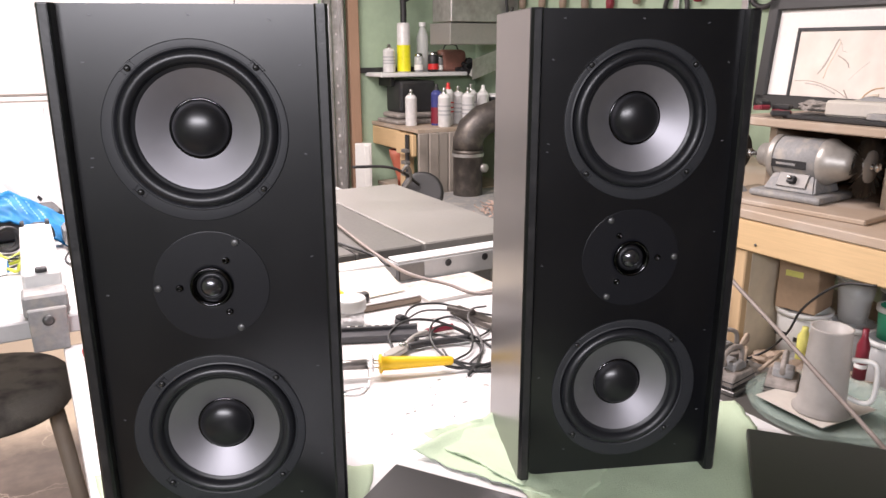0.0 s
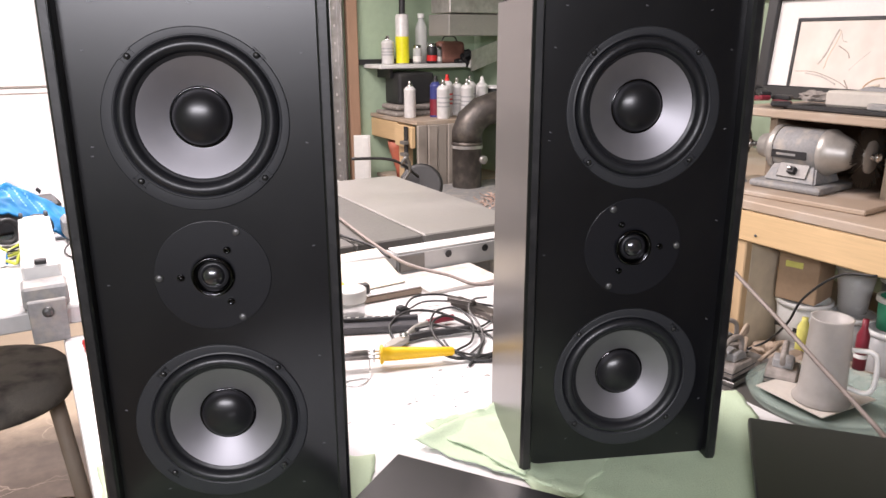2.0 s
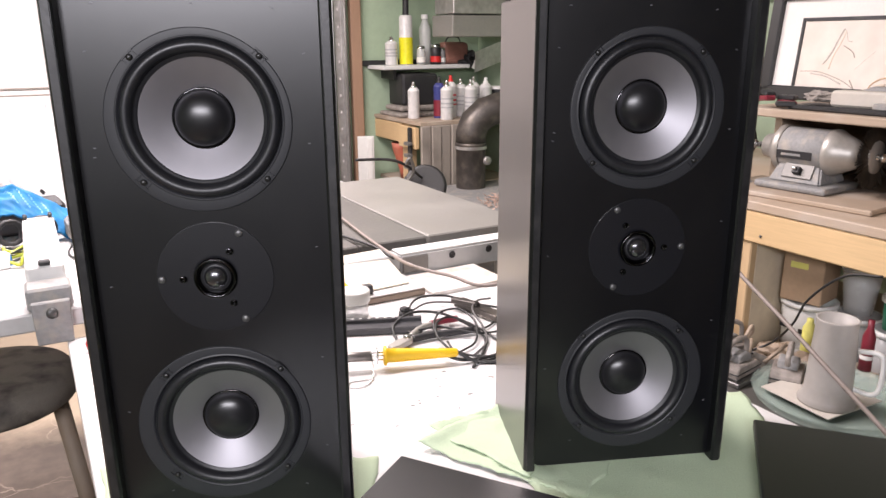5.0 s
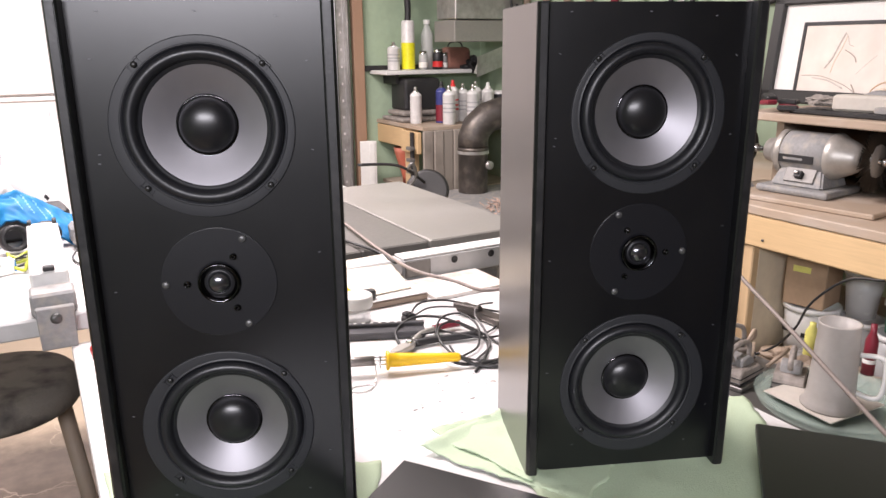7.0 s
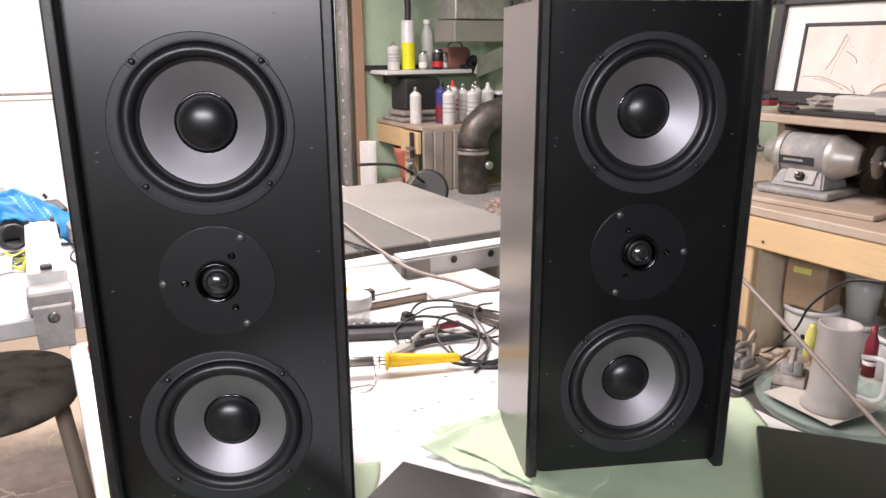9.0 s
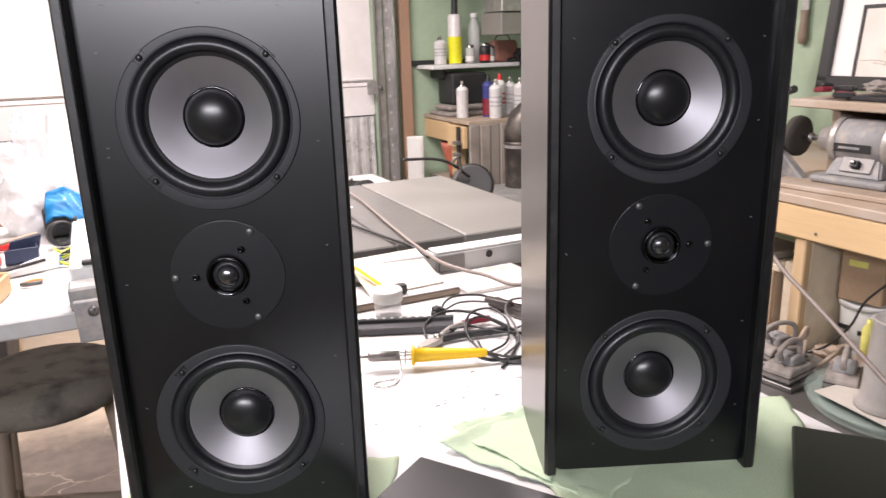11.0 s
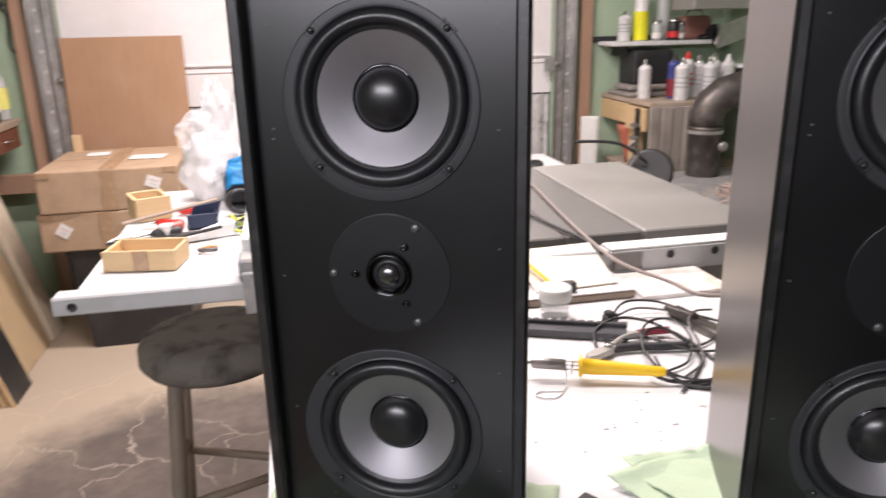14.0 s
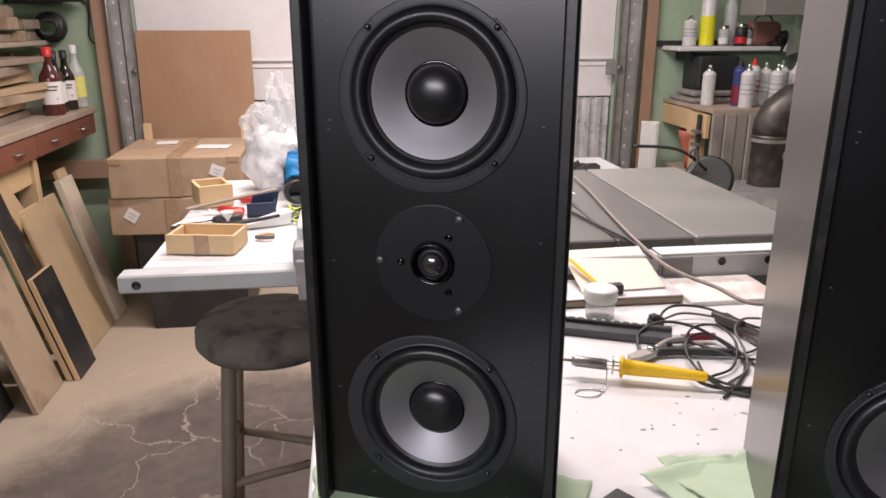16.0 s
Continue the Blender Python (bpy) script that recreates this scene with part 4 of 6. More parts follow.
solid("wood_shim", box(B(), (0, 0, 0.003), (0.15, 0.006, 0.006), 0.001), M_DARK, "dark thin metal rod", "rod", m=pose(-0.285, 0.865, SAW_Z + 0.012, 0, -6, 16))
solid("paper_sheet", box(B(), (0, 0, 0.001), (0.11, 0.08, 0.001), 0), M_PAPER, "loose sheet of white paper", "paper", m=pose(-0.37, 0.93, SAW_Z, 0, 0, -20))
pr = thing("side_cutters", pose(-0.252, 0.792, SAW_Z), "small cutters with orange grips", "pliers")
part("grip", tube(B(), [(0, 0, 0.005), (0.018, 0.012, 0.006), (0.035, 0.008, 0.006)], 0.004, 7), wood("orange_grip", (0.55, 0.25, 0.08)), pr)
part("grip", tube(B(), [(0, 0, 0.005), (0.02, -0.008, 0.006), (0.035, -0.004, 0.006)], 0.004, 7), M_SCREW, pr)
gn = thing("wire_bundle", pose(-0.185, 0.945, SAW_Z), "yellow-green bundle of wire and pliers", "wire")
M_LIME = material("lime_plastic", (0.5, 0.55, 0.06), 0.4, grain=50)
part("strand", tube(B(), [(0.02 * math.cos(a * 1.1) + 0.006 * math.sin(a * 3), 0.05 * math.sin(a * 0.7), 0.012 + 0.008 * math.cos(a * 2.3)) for a in range(12)], 0.0032, 6, 6), M_LIME, gn)
part("strand", tube(B(), [(0.025 * math.cos(a * 1.3), 0.04 * math.sin(a * 0.9 + 1), 0.01 + 0.006 * math.cos(a * 1.3)) for a in range(12)], 0.002, 6, 6), M_DARK, gn)
gl = solid("black_goggles", lathe(lathe(B(), [(0.022, 0), (0.028, 0.004), (0.028, 0.028), (0.022, 0.03), (0.018, 0.02)], 24, pose(-0.03, 0, 0.028, 80, 0, 20)), [(0.022, 0), (0.028, 0.004), (0.028, 0.028), (0.022, 0.03), (0.018, 0.02)], 24, pose(0.03, 0.01, 0.028, 80, 0, 20)), M_DARK, "black plastic goggles lying on the board", "goggles", m=pose(-0.165, 1.08, SAW_Z))


def crumpled(bm, size, seed, amount=0.35, sub=4, fine=1.0):
    r = bmesh.ops.create_icosphere(bm, subdivisions=sub, radius=1.0)
    for v in r["verts"]:
        d = v.co.normalized()
        k = 1 + amount * noise.noise(d * 2.1 + Vector((seed, 0, 0))) + fine * (0.5 * amount * abs(noise.noise(d * 6 + Vector((0, seed, 0)))) + 0.25 * amount * abs(noise.noise(d * 14 + Vector((0, 0, seed)))))
        v.co = Vector((d.x * size[0], d.y * size[1], d.z * size[2])) * k
        v.co.z = max(v.co.z, -size[2] * 0.8)
    return bm


M_BAG = material("white_film", (0.85, 0.85, 0.86), 0.22, vary=0.04, grain=18, bump=0.2, alpha=0.38)
M_BAG_BODY = material("milky_film", (0.86, 0.86, 0.87), 0.3, vary=0.04, grain=14, bump=0.15, alpha=0.78)
pb = thing("plastic_bag", pose(-0.258, 1.27, SAW_Z), "crumpled milky white plastic bag with a limp translucent neck", "plastic bag")
part("bag_body", crumpled(B(), (0.076, 0.07, 0.088), 3.1, 0.22, 5, 0.35), M_BAG_BODY, pb, m=pose(0, 0, 0.0705))
part("bag_neck", crumpled(B(), (0.034, 0.03, 0.08), 9.4, 0.45, 5, 0.5), M_BAG, pb, "limp translucent neck", m=pose(0.022, 0, 0.195))
part("bag_handle", crumpled(B(), (0.045, 0.02, 0.05), 5.2, 0.45, 5, 0.5), M_BAG, pb, "loose translucent handle", m=pose(-0.02, -0.03, 0.155, 0, 25))
M_BAG_FULL = material("opaque_white_film", (0.86, 0.86, 0.87), 0.35, vary=0.03, grain=12, bump=0.25, alpha=0.94)


def shopping_bag(bm):
    """A full, standing bag: soft bulging sides that gather towards a limp open top."""
    rings = []
    for k in range(25):
        u = k / 24
        grip = 1 - 0.35 * max(0, u - 0.55) / 0.45
        row = []
        for j in range(48):
            a = 2 * math.pi * j / 48
            c, s_ = math.cos(a), math.sin(a)
            rx = 0.088 * grip * (1 + 0.16 * noise.noise(Vector((c * 1.4, s_ * 1.4, u * 2.2))) + 0.05 * u * noise.noise(Vector((c * 5, s_ * 5, u * 3))))
            ry = 0.050 * grip * (1 + 0.2 * noise.noise(Vector((c * 1.6 + 5, s_ * 1.6, u * 2.0))) + 0.06 * noise.noise(Vector((c * 6, s_ * 6, u * 4))))
            z = 0.262 * u + 0.035 * u * u * noise.noise(Vector((c * 2 + 9, s_ * 2, 0)))
            row.append(bm.verts.new((rx * c, ry * s_, z)))
        rings.append(row)
    for k in range(24):
        for j in range(48):
            bm.faces.new((rings[k][j], rings[k][(j + 1) % 48], rings[k + 1][(j + 1) % 48], rings[k + 1][j])).smooth = True
    bm.faces.new(rings[0])
    return bm


sb = thing("shopping_bag", pose(-0.135, 1.385, SAW_Z), "full white plastic shopping bag standing behind a blue packet", "shopping bag")
bag_bm = shopping_bag(B())
bag_front = min((v.co for v in bag_bm.verts if v.co.y < 0), key=lambda p: (p.x - 0.016) ** 2 + (p.z - 0.062) ** 2).y
part("bag", bag_bm, M_BAG_FULL, sb)
part("printed_mark", prism(B(), [(-0.009, -0.004), (0.004, -0.008), (0.009, -0.001), (0.001, 0.009), (-0.003, 0.003)], 0.0012, pose(0.016, bag_front - 0.001, 0.062), 0.0001), M_DARK, sb, "small dark printed mark")
bl = B()
grid = []
for i in range(49):
    u = i / 48
    grid.append([])
    for j in range(33):
        v = j / 32
        top = 0.078 - 0.118 * max(0.0, u - 0.24) - 0.06 * max(0.0, 0.24 - u)
        z = top - 0.050 * (1 - v) ** 1.6 + 0.007 * noise.noise(Vector((u * 5, v * 3, 0))) + 0.004 * noise.noise(Vector((u * 13 + v * 9, v * 5, 4)))
        y = -0.055 + 0.075 * v + 0.006 * noise.noise(Vector((u * 6, v * 4, 7)))
        grid[-1].append(bl.verts.new((0.17 * (u - 0.5), y, z)))
for i in range(48):
    for j in range(32):
        fc = bl.faces.new((grid[i][j], grid[i + 1][j], grid[i + 1][j + 1], grid[i][j + 1]))
        fc.smooth = True
        if 10 <= j <= 22 and (i + j // 2) % 6 == 0 and 12 < i + j // 2 < 38:
            fc.material_index = 1
blue = solid("blue_packet", bl, material("blue_packet_film", (0.010, 0.16, 0.38), 0.55, vary=0.35, grain=24, bump=0.12, stain=14, spec=0.3), "glossy blue plastic packet lying over small boxes", "packet", m=pose(-0.128, 1.125, SAW_Z + 0.042, 0, 0, -4))
blue.data.materials.append(material("pale_blue_print", (0.12, 0.32, 0.6), 0.35, vary=0.05, grain=30, bump=0.05))
blue.modifiers.new("thickness", "SOLIDIFY").thickness = 0.004
solid("tool_case", box(B(), (0, 0, 0.033), (0.15, 0.10, 0.066), 0.008), M_DARK, "low black tool case", "tool case", m=pose(-0.155, 1.215, SAW_Z, 0, 0, 6))
solid("charger", box(B(), (0, 0, 0.03), (0.07, 0.07, 0.045), 0.008), M_GREY, "grey battery charger with a black cord", "charger", m=pose(-0.05, 1.05, SAW_Z, 0, 0, 4))
solid("thin_cord", tube(B(), [(-0.05, 1.03, SAW_Z + 0.02), (-0.09, 0.95, SAW_Z + 0.003), (-0.06, 0.85, SAW_Z + 0.003), (-0.02, 0.80, SAW_Z + 0.003), (0.02, 0.75, SAW_Z + 0.003)], 0.0022, 7), M_CABLE, "thin black and red cord", "cord")

# ---- stool ----
M_CAMO = material("camouflage_cover", (0.165, 0.15, 0.13), 0.85, vary=0.25, grain=300, bump=0.3, stain=7, stretch=(1, 2.5, 1), dirt=(0.05, 0.045, 0.042), dirt_amount=1.0)
st = thing("stool", pose(-0.272, 1.055, 0), "round wooden stool with a grey camouflage cover", "stool")
part("seat", lathe(B(), [(0, 0.625), (0.12, 0.624), (0.155, 0.618), (0.170, 0.600), (0.171, 0.570), (0.160, 0.555), (0.14, 0.552), (0, 0.552)], 48), M_CAMO, st, "padded camouflage-patterned cover")
for ang in (-135, -5, 140):
    a = math.radians(ang)
    part("leg", tube(B(), [(0.120 * math.cos(a), 0.120 * math.sin(a), 0.56), (0.175 * math.cos(a), 0.175 * math.sin(a), 0.0)], 0.0175, 14, 1), M_LEGWOOD, st)
for k, (u, v) in enumerate(((-135, -5), (-5, 140), (140, -135))):
    a, b, r = math.radians(u), math.radians(v), 0.148
    h = 0.235 + 0.03 * k
    part("rung", tube(B(), [(r * math.cos(a), r * math.sin(a), h), (r * math.cos(b), r * math.sin(b), h)], 0.011, 10, 1), M_LEGWOOD, st)

# ---- cartons, tote and boards by the garage door ----
tote = thing("storage_tote", pose(-0.74, 2.70, 0), "black plastic storage tote on the floor", "storage tote")
part("body", lathe(B(), [(0, 0.0), (0.28, 0.0), (0.32, 0.42), (0.335, 0.42), (0.335, 0.445), (0, 0.445)], 4, pose(0, 0, 0, 0, 0, 45)), M_DARK, tote)
for f in tote.children[0].data.polygons:
    f.use_smooth = False


def carton(m, w, d, h, label, labels):
    c = thing("cardboard_box", m, label, "cardboard box", "stacked cartons")
    bm = box(B(), (0, 0, h / 2), (w, d, h), 0.006, segments=2)
    bmesh.ops.subdivide_edges(bm, edges=[e for e in bm.edges if e.calc_length() > 0.1], cuts=9, use_grid_fill=True)
    for v in bm.verts:
        q = v.co * 9 + Vector((w * 40, h * 70, 0))
        v.co += Vector((noise.noise(q), noise.noise(q + Vector((7, 0, 0))), -abs(noise.noise(q + Vector((0, 7, 0)))))) * 0.0020 * min(1, v.co.z * 30)
    part("carton", bm, M_CARD, c)
    for sx in (-1, 1):
        part("corner_tape", box(B(), (sx * (w / 2 - 0.03), -d / 2 - 0.0022, h - 0.014), (0.05, 0.0012, 0.022), 0.0003), M_TAPE, c, "wrinkled clear tape at the corner")
    part("tape", box(box(B(), (0.0, 0, h + 0.0012), (0.06, d * 0.98, 0.0016), 0), (0.0, -d / 2 - 0.0022, h * 0.5), (0.05, 0.0014, h * 0.96), 0), M_TAPE, c, "shiny brown packing tape")
    part("flap_gap", box(B(), (-w * 0.27, 0, h + 0.0006), (w * 0.4, 0.003, 0.0006), 0), M_TAPE, c)
    for lx, ly, lz, lw, lh, top, rz in labels:
        if top:
            part("label", box(B(), (0, 0, 0), (lw, lh, 0.001), 0), M_PAPER, c, "white paper label", m=pose(lx, ly, h + 0.0026, 0, 0, rz))
        else:
            lb = part("label", box(B(), (0, 0, 0), (lw, 0.001, lh), 0), M_PAPER, c, "white sticker", m=pose(lx, -d / 2 - 0.0030, lz, 0, rz, 0))
            part("print_bar", box(B(), (0, -0.0008, 0.006), (lw * 0.6, 0.0008, lh * 0.07), 0), M_PINK, lb)
            part("print_bar", box(B(), (0, -0.0008, -lh * 0.18), (lw * 0.5, 0.0008, lh * 0.06), 0), M_INK, lb)
    return c


carton(pose(-0.79, 2.68, 0.446, 0, 0, -2), 0.50, 0.50, 0.155, "worn brown cardboard carton with a white sticker", [(-0.16, 0, 0.085, 0.05, 0.05, False, 35)])
carton(pose(-0.775, 2.69, 0.602, 0, 0, 1), 0.52, 0.52, 0.165, "taped brown cardboard carton with paper labels on top", [(0.12, -0.02, 0, 0.14, 0.10, True, -6), (-0.10, 0.12, 0, 0.09, 0.09, True, 4), (0.165, 0, 0.105, 0.055, 0.045, False, 22)])

hb = thing("hardboard_sheet", pose(-0.785, Y_F - 0.12, 0.30, -4), "brown hardboard sheet leaning against the garage door", "board")
part("sheet", box(B(), (0, 0, 0.475), (0.53, 0.006, 0.95), 0.001), M_HARDBOARD, hb)
hs = thing("sheet_support", pose(-0.785, Y_F - 0.28, 0), "two pale pine battens holding up the sheet", "battens")
for bx in (-0.20, 0.235):
    part("batten", box(B(), (bx, 0, 0.42), (0.035, 0.02, 0.84), 0.002), M_PINE_Z, hs)
part("crosspiece", box(B(), (0.0, 0.12, 0.27), (0.5, 0.22, 0.04), 0.002), M_PINE_X, hs)

# ---- left bench ----
lb = thing("drawer_bench", pose(0, 0, 0), "old workbench with mahogany drawer fronts", "workbench")
part("worktop", box(B(), (-1.60, 2.1, 0.885), (0.66, 2.1, 0.03), 0.003), M_DUSTY, lb, "dusty wooden worktop")
for k in range(5):
    y1 = 3.13 - 0.35 * k
    d = part("drawer", box(B(), (-1.288, y1 - 0.172, 0.822), (0.02, 0.34, 0.092), 0.004), M_DRAWER, lb, "mahogany drawer front")
    part("handle", tube(B(), [(-1.278, y1 - 0.215, 0.822), (-1.262, y1 - 0.205, 0.822), (-1.260, y1 - 0.172, 0.822), (-1.262, y1 - 0.139, 0.822), (-1.278, y1 - 0.129, 0.822)], 0.004, 8), M_CHROME, d, "bright bow handle")
for ly in (1.2, 2.45):
    part("leg", box(B(), (-1.34, ly, 0.435), (0.075, 0.04, 0.87), 0.003), M_PINE_Z, lb)
part("brace", box(B(), (0, 0, 0.16), (0.03, 0.09, 0.36), 0.003, pose(-1.33, 2.34, 0.50, 40)), M_PINE_Z, lb)
part("brace", box(B(), (-1.335, 2.2, 0.72), (0.03, 0.5, 0.10), 0.003), M_PINE, lb)
part("lower_beam", box(B(), (-1.55, 3.12, 0.60), (0.9, 0.04, 0.09), 0.003), M_STUD, lb)


def bottle(m, h, r, glass, cap, label_mat, label, neck=0.36, band=None):
    b = thing("bottle", m, label, "bottle", "bottles on the bench")
    part("glass", lathe(B(), [(0, 0), (r * 0.9, 0), (r, 0.006), (r, h * (1 - neck) * 0.93), (r * 0.93, h * (1 - neck) * 1.01), (r * 0.72, h * (1 - neck * 0.86)), (r * 0.42, h * (1 - neck * 0.66)), (r * 0.34, h * 0.9), (r * 0.4, h * 0.91), (r * 0.4, h * 0.93), (0, h * 0.93)], 24), glass, b)
    part("cap", lathe(B(), [(r * 0.44, h * 0.86), (r * 0.44, h), (0, h)], 16), cap, b)
    part("label", lathe(B(), [(r + 0.0006, h * 0.17), (r + 0.0006, h * 0.50)], 24), label_mat, b, "paper label")
    if band:
        for q, w in ((0.43, 1.1), (0.38, 0.9), (0.25, 0.8)):
            part("label_bar", box(B(), (0.72 * r, -0.72 * r - 0.001, h * q), (0.004, 0.004, 0.005), 0, pose(0, 0, 0)) if w < 0.85 else box(B(), (0, 0, 0), (w * r, 0.003, 0.005), 0, pose(0.35 * r, -0.93 * r, h * q, 0, 0, 21)), band, b)
    return b


M_DKGLASS = material("dark_bottle_glass", (0.018, 0.012, 0.01), 0.08, vary=0.1, grain=20, bump=0, coat=0.5)
M_REDGLASS = material("red_liquor_glass", (0.09, 0.025, 0.02), 0.08, vary=0.1, grain=20, bump=0, coat=0.5)
M_LEMON = material("yellow_label", (0.75, 0.72, 0.2), 0.5, grain=60)
bottle(pose(-1.33, 2.80, 0.9), 0.285, 0.044, M_REDGLASS, M_RED, M_PAPER, "red-capped spirits bottle with a white label", 0.42, M_SCREW)
bottle(pose(-1.345, 2.905, 0.9), 0.265, 0.036, M_DKGLASS, M_DARK, M_PAPER, "dark glass bottle with a white label", 0.4, M_DARK)
bottle(pose(-1.335, 3.0, 0.9), 0.265, 0.036, M_DKGLASS, M_DARK, M_PAPER, "dark wine bottle with a white label", 0.4, M_DARK)
bottle(pose(-1.325, 3.10, 0.9), 0.285, 0.037, M_CLEAR, M_WHITE, M_LEMON, "clear bottle with a yellow label", 0.4)

M_PALEPLY = wood("yellowed_plywood", (0.5, 0.37, 0.22), axis=2, dirt=(0.36, 0.27, 0.18), dirt_amount=0.6)
sb = thing("wall_shelf", pose(0, 0, 0), "rough wooden shelf crowded with offcuts", "shelf")
part("board", box(B(), (-1.66, 2.2, 1.195), (0.44, 1.9, 0.02), 0.002), M_DUSTY, sb)
part("bracket", box(B(), (-1.72, 3.05, 1.10), (0.3, 0.03, 0.11), 0.003), M_DUSTY, sb)
for k in range(26):
    y = 1.95 + (k % 9) * 0.135 + rnd.uniform(-0.02, 0.02)
    lv = k // 9
    s = (rnd.uniform(0.14, 0.26), rnd.uniform(0.09, 0.14), rnd.uniform(0.03, 0.05))
    solid("wood_offcut", box(B(), (0, 0, s[2] / 2), s, 0.002), rnd.choice((M_LEGWOOD, M_LEGWOOD, M_PLY)), "small sawn wood offcut on the shelf", "offcut", "wood offcuts", m=pose(-1.56, y, 1.206 + 0.05 * lv, 0, 0, rnd.uniform(-9, 9)))
for k in range(7):
    s = (rnd.uniform(0.3, 0.42), rnd.uniform(0.5, 0.75), rnd.uniform(0.022, 0.04))
    solid("stacked_board", box(B(), (0, 0, s[2] / 2), s, 0.002), rnd.choice((M_PLY, M_LEGWOOD, M_PALEPLY)), "dusty board lying in a stack", "board", "stacked boards", m=pose(-1.55 + rnd.uniform(-0.04, 0.03), 2.45 + rnd.uniform(-0.07, 0.05), 0.901 + 0.0375 * k, 0, 0, rnd.uniform(-14, 14)))
hc = thing("hose_coil", pose(-1.415, 3.11, 1.262, 0, 0, 10) @ Matrix.Scale(0.78, 4), "coil of dark hose hanging on the wall", "hose")
for k in range(7):
    part("loop", tube(B(), [((0.05 + 0.006 * k) * math.cos(a * 0.63 + k), 0.012 * k - 0.02 + 0.006 * math.sin(a), (0.045 + 0.006 * k) * math.sin(a * 0.63 + k)) for a in range(11)], 0.008, 7, 4), M_CABLE, hc)
solid("dark_bundle", crumpled(B(), (0.16, 0.09, 0.07), 8.3, 0.5, 4), M_DARK, "dark bundle of straps on the wall", "bundle", m=pose(-1.44, 3.08, 1.42))
solid("wall_wire", tube(B(), [(-1.27, Y_F - 0.008, 2.3), (-1.30, Y_F - 0.008, 1.5), (-1.26, Y_F - 0.008, 1.35), (-1.27, Y_F - 0.008, 1.22), (-1.24, Y_F - 0.008, 1.18)], 0.004, 6), M_CABLE, "thin dark wire stapled to the wall", "wire")

# boards leaning on the left bench
M_BLACKBOARD = material("black_melamine", (0.02, 0.02, 0.02), 0.5, vary=0.2, grain=100, bump=0.05, dirt=(0.1, 0.09, 0.08), dirt_amount=0.4)




def leaning(m, w, h, t, face, edge, label):
    """A board on its long edge, face towards +x, leaning back."""
    o = thing("leaning_board", m, label, "board", "boards leaning on the bench")
    part("panel", box(B(), (0, 0, h / 2), (t, w, h), 0.002), edge, o)
    if face is not edge:
        part("face", box(B(), (t / 2 + 0.001, 0, h / 2), (0.002, w - 0.004, h - 0.004), 0), face, o, "black coated face")
    return o


leaning(pose(-1.165, 1.90, 0, 0, -15), 0.235, 0.52, 0.018, M_PLY, M_PLY, "stained plywood offcut leaning against the bench")
leaning(pose(-1.14, 2.09, 0, 0, -15), 0.115, 0.80, 0.022, M_BLACKBOARD, M_PINE_Z, "tall narrow black board with a bare wood edge")
leaning(pose(-1.11, 2.118, 0, 0, -15), 0.178, 0.42, 0.02, M_BLACKBOARD, M_PINE_Z, "black-faced pine board leaning on the floor")
leaning(pose(-1.15, 2.435, 0, 0, -16), 0.34, 0.62, 0.016, M_PALEPLY, M_PINE_Z, "weathered plywood sheet leaning against the bench")
leaning(pose(-1.145, 2.70, 0, 0, -14), 0.14, 0.66, 0.03, M_CREAM, M_CREAM, "thick pale plank leaning beside the cartons")
leaning(pose(-1.19, 2.80, 0, 0, -14), 0.10, 0.68, 0.02, M_PINE_Z, M_PINE_Z, "pale pine board leaning in the corner")
leaning(pose(-1.27, 1.62, 0, 0, -15), 0.46, 0.50, 0.016, M_BLACKBOARD, M_PLY, "large black board leaning against the bench")

# ---- far right corner: shelf, cans, bench, duct ----
sh = thing("can_shelf", pose(0, 0, 0), "white wall shelf holding cans and bottles", "shelf")
part("board", box(B(), (1.84, Y_F - 0.11, 1.157), (0.54, 0.218, 0.022), 0.004), M_WHITE_EDGE, sh)
part("rail", box(B(), (1.80, Y_F - 0.012, 1.178), (0.66, 0.02, 0.03), 0.002), M_DARK, sh, "dark rail on the wall")
part("bracket", box(B(), (1.66, Y_F - 0.09, 1.12), (0.02, 0.16, 0.05), 0.002), M_DARK, sh)


def spray_can(m, h, r, body, cap, label, low=None, bar=None):
    c = thing("spray_can", m, label, "spray can", "spray cans")
    part("can", lathe(B(), [(0, 0), (r * 0.96, 0), (r, 0.004), (r, h * 0.74), (r * 1.03, h * 0.75), (r * 1.0, h * 0.77), (r * 0.72, h * 0.825), (r * 0.5, h * 0.85), (0, h * 0.85)], 20), body, c)
    part("nozzle", lathe(B(), [(r * 0.46, h * 0.84), (r * 0.44, h * 0.90), (r * 0.30, h * 0.91), (r * 0.28, h * 0.985), (r * 0.2, h), (0, h)], 14), cap, c)
    if low:
        part("label", lathe(B(), [(r + 0.0006, h * 0.05), (r + 0.0006, h * 0.44)], 20), low, c, "coloured lower label")
    if bar:
        for q in (0.52, 0.4, 0.3):
            part("label_bar", lathe(B(), [(r + 0.001, h * q), (r + 0.001, h * q + 0.008)], 20), bar, c)
    return c


M_CANWHITE = material("white_can_print", (0.66, 0.65, 0.64), 0.35, vary=0.15, grain=40, bump=0.02, stain=30)
M_YELLOWCAN = material("bright_yellow_print", (0.78, 0.74, 0.02), 0.4, grain=60)
SZ = 1.169
spray_can(pose(1.665, Y_F - 0.12, SZ), 0.15, 0.034, M_CANWHITE, M_CHROME, "grey-white aerosol can on the wall shelf", bar=M_INK)
foam = thing("foam_can", pose(1.755, Y_F - 0.12, SZ), "tall yellow and white foam can with a dark gun nozzle", "foam can")
